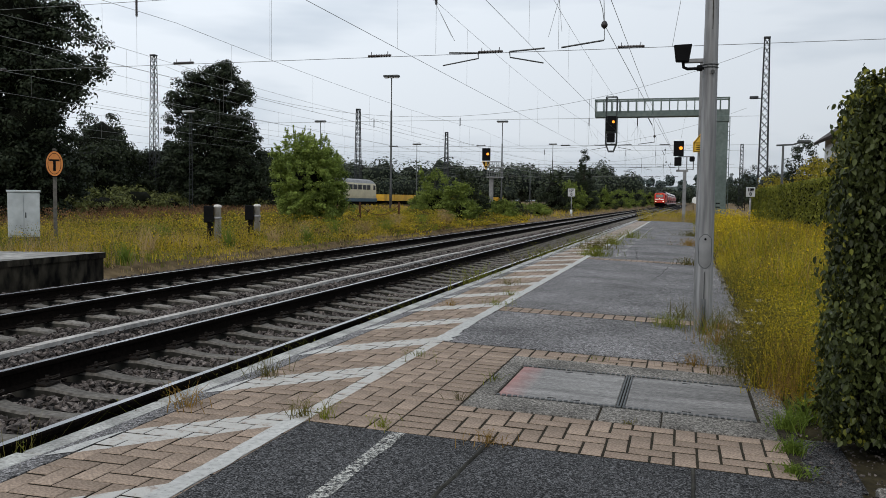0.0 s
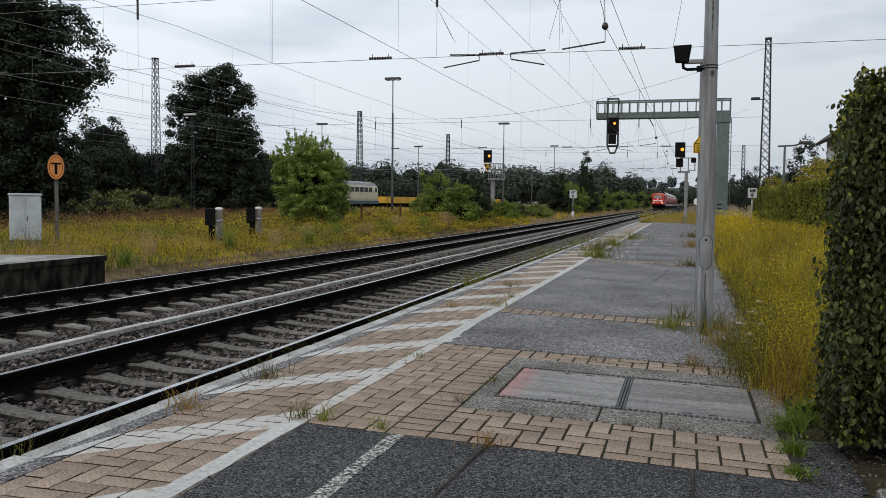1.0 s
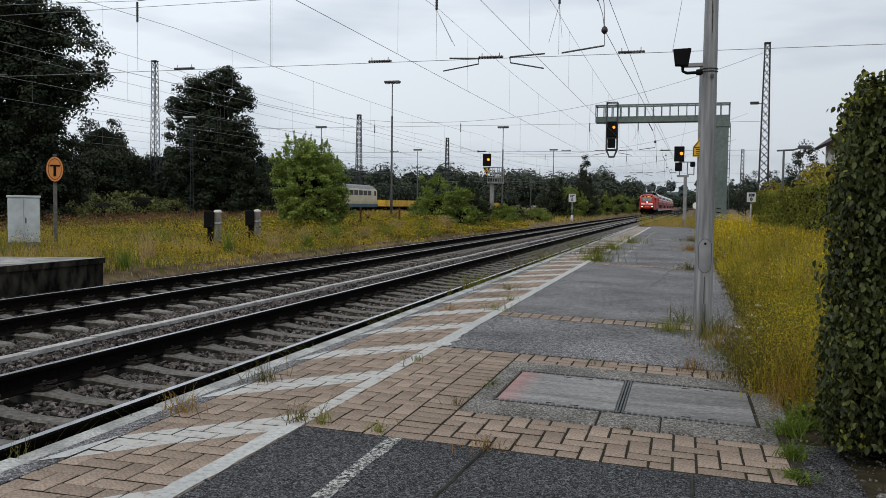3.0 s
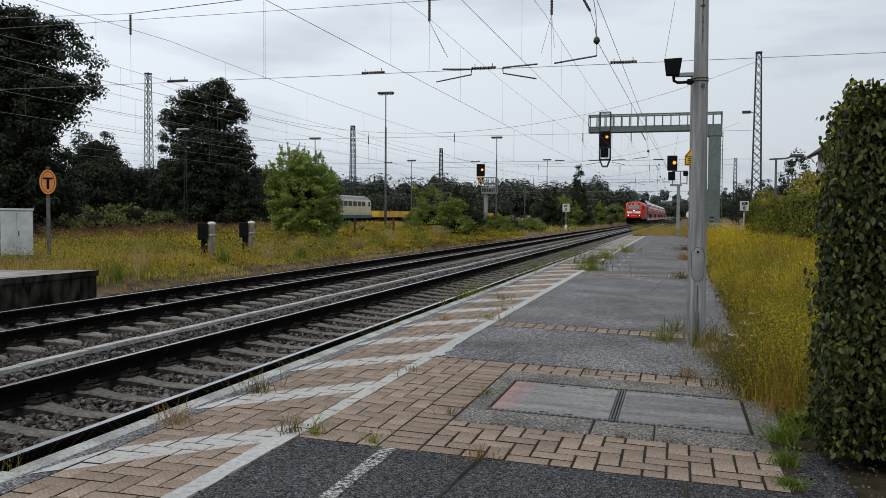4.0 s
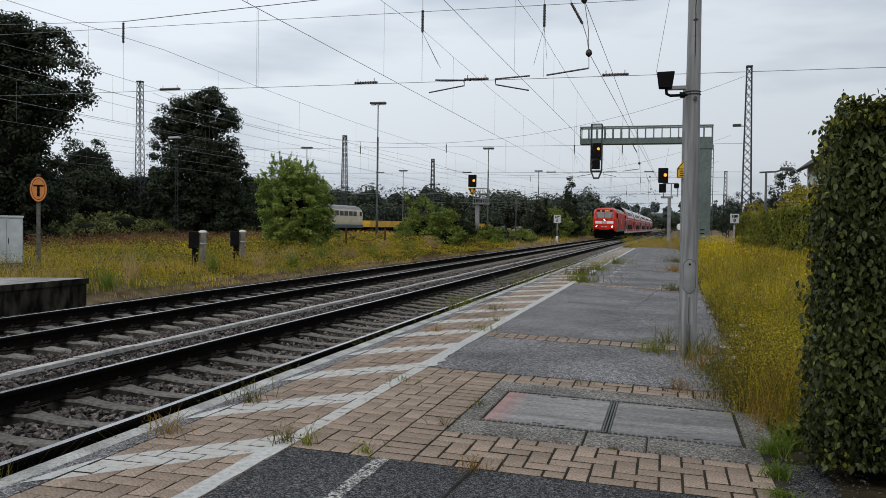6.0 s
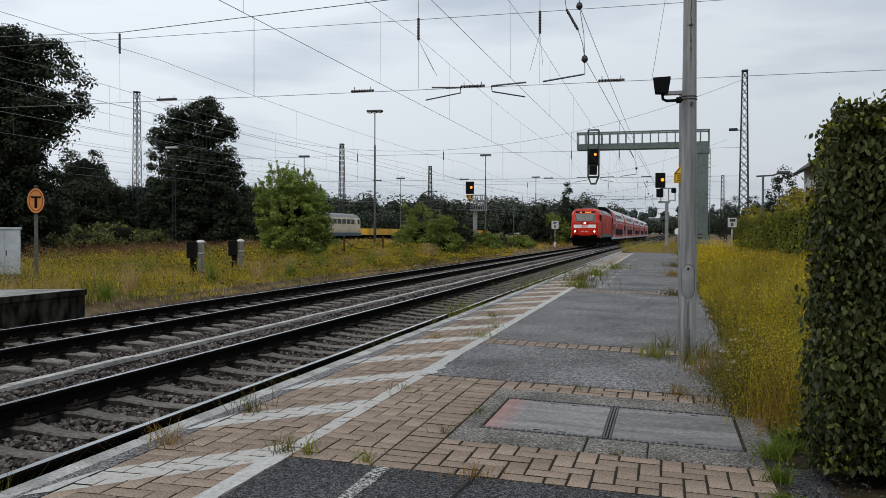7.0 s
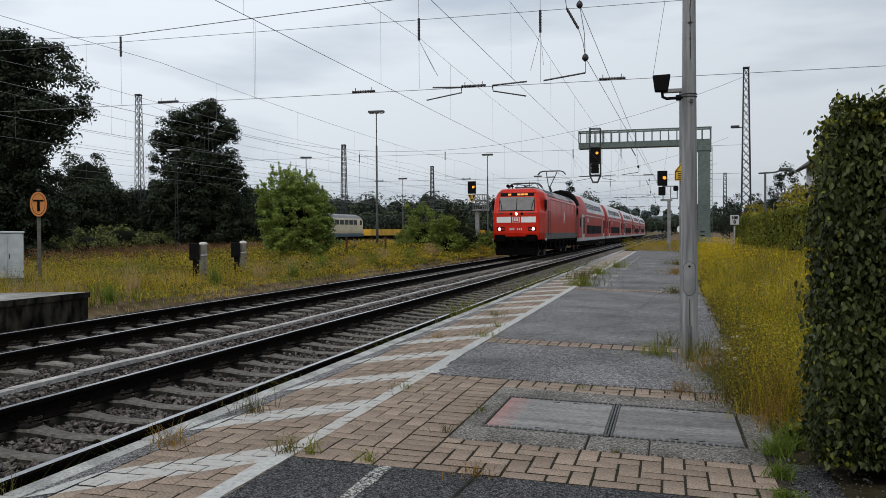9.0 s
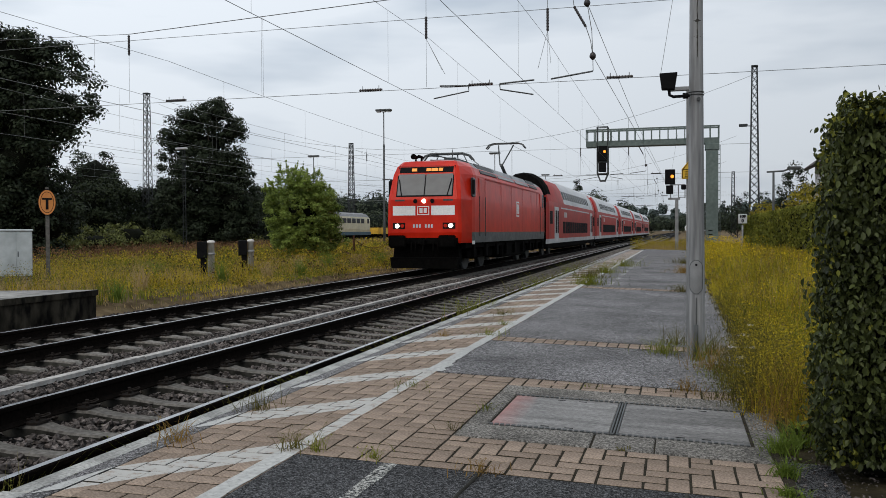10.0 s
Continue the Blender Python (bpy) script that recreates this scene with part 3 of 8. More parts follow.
# paving bricks, herringbone, some under worn white hatching
def brick_material():
    m = material("paving_brick", (0.192, 0.147, 0.114), (0.372, 0.288, 0.224), 75, 0.9, bump=0.005, stain=0.42, stain_scale=1.6, vary=0.15, tight=0.16)
    n, l = m.node_tree.nodes, m.node_tree.links
    p = n["Principled BSDF"]
    src = p.inputs["Base Color"].links[0].from_socket
    geo, sep = n.new("ShaderNodeNewGeometry"), n.new("ShaderNodeSeparateXYZ")
    l.new(geo.outputs["Position"], sep.inputs["Vector"])

    def math_(op, a, b=None):
        k = n.new("ShaderNodeMath")
        k.operation = op
        for i, s in enumerate((a, b)):
            if s is None:
                continue
            if isinstance(s, (int, float)):
                k.inputs[i].default_value = s
            else:
                l.new(s, k.inputs[i])
        return k.outputs["Value"]
    g = n.new("ShaderNodeTexNoise")
    g.inputs["Scale"].default_value, g.inputs["Detail"].default_value = 7, 5
    l.new(geo.outputs["Position"], g.inputs["Vector"])
    wob = math_("MULTIPLY", math_("SUBTRACT", g.outputs["Fac"], 0.5), 0.035)
    x, y = sep.outputs["X"], sep.outputs["Y"]
    ph = math_("FLOORED_MODULO", math_("ADD", math_("SUBTRACT", y, math_("MULTIPLY", math_("ADD", x, 1.9), 1.05)), wob), 1.24)
    lo = math_("FLOORED_MODULO", math_("SUBTRACT", ph, 0.0), 1.24)          # stripes start at 3.72, 4.96, 6.20 ... beside the line
    band = math_("MULTIPLY", math_("LESS_THAN", lo, 0.37), math_("LESS_THAN", x, -1.86))
    edge = math_("MULTIPLY", math_("LESS_THAN", math_("ABSOLUTE", math_("ADD", math_("ADD", x, 1.852), math_("MULTIPLY", wob, 0.25))), 0.045), 1.0)
    mask = math_("MAXIMUM", band, edge)
    g2, r2 = n.new("ShaderNodeTexNoise"), n.new("ShaderNodeMapRange")
    g2.inputs["Scale"].default_value, g2.inputs["Detail"].default_value, g2.inputs["Roughness"].default_value = 16, 6, 0.7
    l.new(geo.outputs["Position"], g2.inputs["Vector"])
    r2.inputs["From Min"].default_value, r2.inputs["From Max"].default_value = 0.32, 0.48
    l.new(g2.outputs["Fac"], r2.inputs["Value"])
    mask = math_("MULTIPLY", mask, r2.outputs["Result"])
    mx = n.new("ShaderNodeMix")
    mx.data_type = "RGBA"
    mx.inputs["B"].default_value = (0.45, 0.44, 0.415, 1)
    l.new(mask, mx.inputs["Factor"])
    l.new(src, mx.inputs["A"])
    l.new(mx.outputs["Result"], p.inputs["Base Color"])
    return m


BRICK = brick_material()
for k in range(-4, 36):                # the hatching runs out to a point on the narrow strip
    y0 = 3.72 + 1.24 * k
    near = lambda x: y0 + 1.05 * (x + 1.9)
    verts = []
    for i in range(7):
        x = -2.615 + 0.085 * i / 6
        w = 0.36 * (i / 6) ** 0.6
        verts += [(x, near(x) + 0.004, 0.0035), (x, near(x) + w + 0.006, 0.0035)]
    raw("hatch_tip", verts, [(2 * i, 2 * i + 2, 2 * i + 3, 2 * i + 1) for i in range(6)], PAINT, platform, "worn white hatching")


def brick_mesh(w, d, gx, gy):
    bm = B()
    box(bm, -w / 2 + gx, w / 2 - gx, -d / 2 + gy, d / 2 - gy, -0.05, 0.0)
    top = [e for e in bm.edges if all(abs(q.co.z) < 1e-6 for q in e.verts)]
    bmesh.ops.bevel(bm, geom=top, offset=0.003, segments=1, affect="EDGES")
    bm.normal_update()
    for fc in bm.faces:
        fc.material_index = 0 if fc.normal.z > 0.6 else 1          # sand sticks to the sides
    me = bpy.data.meshes.new("brick")
    bm.to_mesh(me)
    bm.free()
    me.materials.append(BRICK)
    me.materials.append(JOINT)
    return me


U = 0.105                       # half a brick
WIDE = {(a, b): brick_mesh(a * U, b * U, 0.006, 0.0085) for a, b in ((2, 1), (1, 2), (1, 1))}          # open joints by the shaft
TIGHT = {(a, b): brick_mesh(a * U, b * U, 0.0038, 0.0062) for a, b in ((2, 1), (1, 2), (1, 1))}
far_v, far_f, far_m = [], [], []


def herringbone(x0, y0, nx, ny, skip=None, far_from=9.5, rows=False, stones_=TIGHT):
    inside = lambda i, j: 0 <= i < nx and 0 <= j < ny and not (skip and skip(x0 + (i + 0.5) * U, y0 + (j + 0.5) * U))
    for j in range(ny):
        for i in range(nx):
            if not inside(i, j):
                continue
            s = (i - j) % 4
            if rows:
                s = 3 if j % 2 == 0 else 2
            if s == 0:
                sz = (2, 1) if inside(i + 1, j) else (1, 1)
            elif s == 1:
                if inside(i - 1, j):
                    continue
                sz = (1, 1)
            elif s == 3:
                sz = (1, 2) if inside(i, j + 1) else (1, 1)
            else:
                if inside(i, j - 1):
                    continue
                sz = (1, 1)
            x, y = x0 + (i + sz[0] / 2) * U, y0 + (j + sz[1] / 2) * U
            z = pz(x) + random.uniform(-0.001, 0.0025)
            if 1.3 < y < far_from:
                ob = new("brick", stones_[sz])
                ob.parent = platform
                ob.matrix_basis = pose(x, y, z, random.uniform(-0.3, 0.3), (1.7 if x > -1.85 else 0) + random.uniform(-0.3, 0.3), random.uniform(-1.0, 1.0))
            else:
                o = len(far_v)
                me = stones_[sz]
                far_v.extend([(q.co.x + x, q.co.y + y, q.co.z + z) for q in me.vertices])
                far_f.extend([tuple(k + o for k in fc.vertices) for fc in me.polygons])
                far_m.extend([fc.material_index for fc in me.polygons])


in_shaft = lambda x, y: -1.14 < x < 0.6 and 4.53 < y < 6.03
herringbone(-1.80, 3.87, 4, 24)
for i in range(24):                     # one column laid crosswise beside the shaft
    herringbone(-1.38, 3.87 + U * i, 2, 1, in_shaft, stones_=WIDE)
herringbone(-1.17, 3.87, 16, 24, in_shaft, stones_=WIDE)
herringbone(-2.53, -5.94, 7, 532)
herringbone(-1.80, 8.43, 22, 3, rows=True, stones_=WIDE)
herringbone(-1.80, 16.65, 22, 4, rows=True, stones_=WIDE)
far = raw("far_bricks", far_v, far_f, [BRICK, JOINT], platform)
far.data.polygons.foreach_set("material_index", far_m)
far["kind"] = "stuff"


# ---- train ----
RED = material("traffic_red", (0.52, 0.016, 0.005), (0.67, 0.028, 0.009), 2.0, 0.3, stain=0.22, stain_scale=0.7, spec=0.2, bump=0.0008)
# darker copy of the red, with the coach sides' shade in its colour
RED_DULL = material("traffic_red_shaded", (0.37, 0.015, 0.010), (0.48, 0.024, 0.014), 3.0, 0.45, stain=0.25, stain_scale=0.6, spec=0.2)
GREY_BAND = material("grey_skirt", (0.085, 0.09, 0.088), (0.14, 0.145, 0.143), 6, 0.6, stain=0.3, stain_scale=1.5)
LIGHT_GREY = material("light_grey_paint", (0.50, 0.51, 0.52), (0.62, 0.63, 0.64), 5, 0.45, stain=0.2, stain_scale=0.8)
ROOF_GREY = material("roof_grey", (0.22, 0.23, 0.24), (0.31, 0.32, 0.33), 7, 0.5, stain=0.3)
UNDER = material("under_frame_black", (0.0015, 0.0015, 0.0015), (0.006, 0.0055, 0.005), 12, 0.9, stain=0.3, spec=0.04)
HEADLIGHT = glow("headlight_glow", (1.0, 0.93, 0.80), 9.0)
DISPLAY = glow("display_amber", (1.0, 0.30, 0.03), 1.3)
WIN_FRONT = material("windscreen_glass", (0.045, 0.055, 0.065), (0.065, 0.078, 0.09), 2, 0.12, spec=0.5, stain=0.1)

# plan outline of the locomotive at a height: front face, half width at the front, at the side, length
L_LEVELS = [(0.98, 0.34, 1.16, 1.47), (1.34, 0.26, 1.20, 1.49), (2.45, 0.28, 1.17, 1.49), (3.32, 0.56, 1.02, 1.47), (3.60, 0.70, 0.95, 1.34), (3.78, 0.92, 0.86, 1.12), (3.86, 1.5, 0.6, 0.85)]
LOCO_LEN = 18.3


def loco_front(z):
    """How far back the front face lies at a height, and its half width."""
    for (z0, a0, h0, _), (z1, a1, h1, _) in zip(L_LEVELS, L_LEVELS[1:]):
        if z <= z1:
            k = max(0, (z - z0) / (z1 - z0))
            return a0 + (a1 - a0) * k, h0 + (h1 - h0) * k
    return L_LEVELS[-1][1], L_LEVELS[-1][2]


def front_panel(name, x0, x1, z0, z1, mat, parent, label="", proud=0.012, thick=0.05):
    bm = B()
    zs = [z0 + (z1 - z0) * i / 3 for i in range(4)]
    rows = []
    for z in zs:
        y = loco_front(z)[0]
        rows.append([bm.verts.new((x, y + o, z)) for x, o in ((x0, -proud), (x1, -proud), (x1, thick), (x0, thick))])
    for a, b in zip(rows, rows[1:]):
        for i in range(4):
            bm.faces.new((a[i], a[(i + 1) % 4], b[(i + 1) % 4], b[i]))
    bm.faces.new(rows[0][::-1])
    bm.faces.new(rows[-1])
    return part(name, bm, mat, parent, label)


def bogie(parent, y, wb, r):
    bm = B()
    for s in (-1, 1):
        box(bm, s * 1.0 - 0.09, s * 1.0 + 0.09, y - wb / 2 - 0.8, y + wb / 2 + 0.8, 0.42, 0.72, bevel=0.03)
        for k in (-1, 1):
            box(bm, s * 1.08 - 0.08, s * 1.08 + 0.08, y + k * wb / 2 - 0.22, y + k * wb / 2 + 0.22, 0.38, 0.78, bevel=0.03)
            bar(bm, (s * 1.06, y + k * 0.45, 0.5), (s * 1.06, y + k * 0.45, 0.98), 0.11, n=8)
    box(bm, -1.0, 1.0, y - 0.35, y + 0.35, 0.45, 0.85)
    bg = part("bogie", bm, UNDER, parent, "black bogie frame")
    for k in (-1, 1):
        bm = B()
        yy = y + k * wb / 2
        for s in (-1, 1):
            bar(bm, (s * 0.69, yy, r), (s * 0.82, yy, r), r, n=20)
            bar(bm, (s * 0.66, yy, r), (s * 0.69, yy, r), r + 0.03, n=20)
        bar(bm, (-0.7, yy, r), (0.7, yy, r), 0.09, n=8)
        part("wheelset", bm, STEEL_DARK, bg)


def pantograph(parent, y, up, face=1):
    bm = B()
    z = 3.95
    for s in (-1, 1):
        box(bm, s * 0.5 - 0.04, s * 0.5 + 0.04, y - 0.7, y + 0.7, z, z + 0.07)
        for k in (-0.6, 0.6):
            lathe(bm, [(0.04, 0), (0.09, 0.03), (0.05, 0.06), (0.09, 0.09), (0.05, 0.12)], (s * 0.5, y + k, z - 0.12), n=8)
    bar(bm, (-0.5, y - 0.6, z + 0.04), (0.5, y - 0.6, z + 0.04), 0.03)
    bar(bm, (-0.5, y + 0.6, z + 0.04), (0.5, y + 0.6, z + 0.04), 0.03)
    base = part("pantograph_base", bm, STEEL_DARK, parent)
    bm = B()
    if up:
        knee, head = (0, y + face * 0.95, z + 0.62), 5.72
        bar(bm, (0, y - face * 0.35, z + 0.08), knee, 0.07, n=6)
        bar(bm, (0.12, y - face * 0.15, z + 0.08), (0.05, knee[1] - face * 0.1, knee[2]), 0.02, n=5)
        for s in (-1, 1):
            bar(bm, (s * 0.06, knee[1], knee[2]), (s * 0.38, y - face * 0.25, head - 0.09), 0.034, n=5)
    else:
        head = z + 0.3
        for s in (-1, 1):
            bar(bm, (s * 0.1, y + face * 0.9, z + 0.2), (s * 0.5, y - face * 0.7, head - 0.05), 0.025, n=5)
        bar(bm, (0, y - face * 0.6, z + 0.1), (0, y + face * 0.9, z + 0.22), 0.045, n=6)
        tube(bm, [(-0.9, y - 0.9, z - 0.05), (-0.7, y - 0.6, z + 0.22), (-0.6, y + 0.6, z + 0.28), (-0.9, y + 1.0, z - 0.05)], 0.02, 4)
        tube(bm, [(0.9, y - 0.9, z - 0.05), (0.7, y - 0.6, z + 0.22), (0.6, y + 0.6, z + 0.28), (0.9, y + 1.0, z - 0.05)], 0.02, 4)
    part("pantograph_arm", bm, STEEL_DARK, base)
    bm = B()
    for k in (-0.16, 0.16):
        tube(bm, [(-0.98, y - face * 0.25 + k, head - 0.26), (-0.82, y - face * 0.25 + k, head - 0.06), (-0.6, y - face * 0.25 + k, head), (0.6, y - face * 0.25 + k, head), (0.82, y - face * 0.25 + k, head - 0.06), (0.98, y - face * 0.25 + k, head - 0.26)], 0.034, 5)
    for s in (-0.4, 0.4):
        bar(bm, (s, y - face * 0.25 - 0.16, head - 0.02), (s, y - face * 0.25 + 0.16, head - 0.02), 0.018)
    part("contact_strip", bm, STEEL_DARK, base, "dark curved contact strips")


def locomotive():
    lo = thing("locomotive", (0, 0, 0), "bright red electric locomotive with white front stripes and lit headlights", "locomotive")
    bm = B()
    rings = []
    for z, a, hf, hs in L_LEVELS:
        back = LOCO_LEN - a
        pts = [(-hf, a), (-hf - (hs - hf) * 0.35, a + 0.06), (-hs + 0.03, a + 0.85), (-hs, a + 1.15), (-hs, back - 1.15), (-hs + 0.03, back - 0.85), (-hf - (hs - hf) * 0.35, back - 0.06), (-hf, back)]
        pts += [(-x, y) for x, y in pts[::-1]]
        rings.append([bm.verts.new((x, y, z)) for x, y in pts])
    for k, (a, b) in enumerate(zip(rings, rings[1:])):
        n = len(a)
        for i in range(n):
            fc = bm.faces.new((a[i], b[i], b[(i + 1) % n], a[(i + 1) % n]))
            side = i % 8 in (2, 3, 4)
            fc.material_index = 1 if k == 0 and side else (2 if k >= 4 and i % 8 in (3,) else 0)
    bm.faces.new(rings[0])
    bm.faces.new(rings[-1][::-1])
    bmesh.ops.recalc_face_normals(bm, faces=bm.faces)
    body = part("body", bm, [RED, GREY_BAND, ROOF_GREY], lo, "glossy red body with a grey skirt")
    for x0, x1 in ((-0.96, -0.02), (0.02, 0.96)):
        front_panel("windscreen", x0, x1, 2.60, 3.33, WIN_FRONT, lo, "tinted windscreen pane")
    front_panel("windscreen_surround", -1.0, 1.0, 2.55, 3.62, BLACK, lo, proud=0.004)
    dp = front_panel("destination_display", -0.95, 0.95, 3.38, 3.58, BLACK, lo, "black destination display with amber writing", proud=0.012)
    for x0, x1 in ((-0.52, -0.34), (0.0, 0.16), (0.18, 0.40), (0.44, 0.58)):
        front_panel("amber_bar", x0, x1, 3.43, 3.53, DISPLAY, dp, proud=0.018)
    for x0, x1 in ((-1.10, -0.30), (0.26, 1.08)):
        front_panel("white_stripe", x0, x1, 1.92, 2.24, WHITE, lo, "white front stripe", proud=0.006)
    lg = front_panel("emblem", -0.23, 0.19, 1.93, 2.23, WHITE, lo, "white emblem plate with a red border", proud=0.010)
    front_panel("emblem_field", -0.20, 0.16, 1.96, 2.20, RED, lg, proud=0.014)
    for x0, x1 in ((-0.15, -0.04), (0.0, 0.11)):
        front_panel("emblem_bar", x0, x1, 2.0, 2.16, WHITE, lg, proud=0.018)
    for k in range(7):
        if k != 3:
            front_panel("number_bar", -0.38 + 0.105 * k, -0.32 + 0.105 * k, 1.50, 1.62, LIGHT_GREY, lo, proud=0.008)
    # headlights
    for x in (-0.88, 0.88):
        hb = front_panel("headlight_housing", x - 0.22, x + 0.22, 1.46, 1.67, BLACK, lo, "black headlight housing", proud=0.006)
        for dx, mt, r, nm in ((-0.06 if x < 0 else 0.06, HEADLIGHT, 0.07, "headlight"), (0.12 if x < 0 else -0.12, RED, 0.06, "tail_light")):
            bm = B()
            y = loco_front(1.56)[0]
            bar(bm, (x + dx, y - 0.03, 1.565), (x + dx, y + 0.05, 1.565), r, n=16)
            part(nm, bm, mt, hb, "lit white headlight" if nm == "headlight" else "")
    y = loco_front(2.4)[0]
    bm = B()
    bar(bm, (0, y - 0.03, 2.40), (0, y + 0.05, 2.40), 0.07, n=16)
    part("top_headlight", bm, HEADLIGHT, lo, "lit white headlight below the windscreen")
    for x in (-0.30, 0.30):
        bm = B()
        bar(bm, (x, y - 0.02, 2.40), (x, y + 0.05, 2.40), 0.075, n=12)
        part("lamp", bm, BLACK, lo)
    for x in (-0.85, 0.85):
        front_panel("vent", x - 0.17, x + 0.17, 2.40, 2.46, STEEL_DARK, lo, proud=0.006)
    # wipers
    for s in (-1, 1):
        bm = B()
        bar(bm, (s * 0.80, loco_front(2.62)[0] - 0.03, 2.58), (s * 0.93, loco_front(3.15)[0] - 0.03, 3.15), 0.018, n=4)
        part("wiper", bm, BLACK, lo)
    # buffers, coupling, rail guard
    bm = B()
    prism(bm, [(-1.18, 0.95), (1.18, 0.95), (1.18, 1.33), (-1.18, 1.33)], 0.30, 0.9)
    prism(bm, [(-1.2, 0.32), (1.2, 0.32), (1.12, 0.95), (-1.12, 0.95)], 0.5, 0.8)
    prism(bm, [(-1.15, 0.13), (1.15, 0.13), (1.2, 0.5), (-1.2, 0.5)], 0.22, 0.5)
    part("buffer_beam", bm, UNDER, lo, "black buffer beam and rail guard")
    for x in (-0.875, 0.875):
        bm = B()
        bar(bm, (x, 0.32, 1.05), (x, 0.06, 1.05), 0.12, n=12)
        box(bm, x - 0.30, x + 0.30, 0.0, 0.06, 0.85, 1.25, bevel=0.05)
        part("buffer", bm, UNDER, lo, "black rectangular buffer")
    bm = B()
    box(bm, -0.08, 0.08, 0.05, 0.35, 0.92, 1.1, bevel=0.02)
    tube(bm, [(0, 0.1, 1.0), (0.03, 0.08, 0.8), (0, 0.1, 0.62), (-0.03, 0.12, 0.75)], 0.035, 6)
    for x in (-0.45, -0.3, 0.32, 0.48):
        tube(bm, [(x, 0.28, 1.0), (x + 0.02, 0.18, 0.75), (x, 0.28, 0.55)], 0.025, 5)
    part("coupling", bm, UNDER, lo)
    # underframe and bogies
    bm = B()
    box(bm, -1.35, 1.35, 0.7, LOCO_LEN - 0.7, 0.80, 0.99)
    box(bm, -1.3, 1.3, 6.9, 12.0, 0.30, 0.85, bevel=0.06)
    for k in range(9):
        yk = 1.6 + 1.9 * k
        box(bm, 1.30, 1.42, yk, yk + 0.35, 0.45, 0.9, bevel=0.02)
        box(bm, -1.42, -1.30, yk, yk + 0.35, 0.45, 0.9, bevel=0.02)
    part("underframe", bm, UNDER, lo, "black underframe boxes")
    bogie(lo, 4.0, 2.6, 0.625)
    bogie(lo, LOCO_LEN - 4.0, 2.6, 0.625)
    # roof equipment
    for y0, y1, nm in ((2.6, 5.4, "air_intake"), (5.7, 9.0, "roof_hatch"), (9.3, 12.6, "roof_hatch"), (12.9, 15.0, "air_intake")):
        for s in (-1, 1):
            bm = B()
            vs = [bm.verts.new(p) for p in ((s * 1.42, y0, 3.43), (s * 1.42, y1, 3.43), (s * 1.14, y1, 3.79), (s * 1.14, y0, 3.79))]
            ws = [bm.verts.new((q.co.x + s * 0.03, q.co.y, q.co.z + 0.02)) for q in vs]
            bm.faces.new(ws)
            for i in range(4):
                bm.faces.new((vs[i], vs[(i + 1) % 4], ws[(i + 1) % 4], ws[i]))
            bmesh.ops.recalc_face_normals(bm, faces=bm.faces)
            part(nm, bm, STEEL_DARK if nm == "air_intake" else ROOF_GREY, lo, "dark louvred intake" if nm == "air_intake" else "")
    bm = B()
    box(bm, -0.85, 0.85, 1.9, LOCO_LEN - 1.9, 3.80, 3.88, bevel=0.03)
    box(bm, -0.45, 0.45, 6.4, 8.6, 3.88, 4.02, bevel=0.04)
    box(bm, -0.35, 0.35, 10.2, 12.2, 3.88, 4.0, bevel=0.04)
    tube(bm, [(0.2, 5, 4.1), (0.2, 9.5, 4.12), (0.2, 14, 4.1)], 0.02, 5)
    part("roof_deck", bm, ROOF_GREY, lo)
    pantograph(lo, 3.6, False, 1)
    pantograph(lo, LOCO_LEN - 4.2, True, -1)
    for x in (-0.62, -0.42):
        bm = B()
        bar(bm, (x, 1.1, 3.98), (x, 1.6, 3.98), 0.10 if x < -0.5 else 0.06, 0.04, n=10)
        bar(bm, (x, 1.4, 3.8), (x, 1.4, 3.95), 0.03)
        part("horn", bm, UNDER, lo, "black roof horn")
    # cab doors, windows, mirrors, handrails on both sides
    for s in (-1, 1):
        for y, d in ((1.9, 1), (LOCO_LEN - 1.9, -1)):
            bm = B()
            box(bm, s * 1.48 - 0.02, s * 1.48 + 0.02, y - 0.36 + 0.9 * d - 0.36 * d, y + 0.36 + 0.9 * d - 0.36 * d, 1.36, 3.24, bevel=0.012)
            dr = part("cab_door", bm, RED, lo, "red cab door")
            bm = B()
            box(bm, s * 1.46 - 0.045, s * 1.46 + 0.045, y - 0.48 - 0.3 * d, y - 0.08 - 0.3 * d, 2.55, 3.22, bevel=0.03)
            part("cab_window", bm, GLASS_DARK, lo, "dark side window")
            for k in (-0.45, 0.45):
                bm = B()
                bar(bm, (s * 1.53, y + 0.55 * d + k, 1.2), (s * 1.53, y + 0.55 * d + k, 2.6), 0.016, n=5)
                part("handrail", bm, STEEL_DARK, lo)
            bm = B()
            box(bm, s * 1.5 - 0.04, s * 1.5 + 0.06, y - 0.75 * d - 0.06, y - 0.75 * d + 0.06, 2.65, 3.15, bevel=0.02)
            part("rear_mirror", bm, BLACK, lo, "black folded rear mirror")
        for y0 in (3.05, 5.9, 8.0, 10.6, 12.9, 14.6):          # joints between the side panels
            bm = B()
            box(bm, s * 1.4875 - 0.004, s * 1.4875 + 0.004, y0, y0 + 0.018, 1.38, 3.28)
            part("panel_joint", bm, RED_DULL, lo)
        bm = B()
        box(bm, s * 1.488 - 0.006, s * 1.488 + 0.006, 3.1, LOCO_LEN - 3.1, 3.24, 3.29)
        part("roof_gutter", bm, RED_DULL, lo)
        bm = B()
        box(bm, s * 1.495 - 0.004, s * 1.495 + 0.004, 9.1, 9.75, 2.0, 2.65)
        eb = part("side_emblem", bm, WHITE, lo, "white side emblem with a red field")
        bm = B()
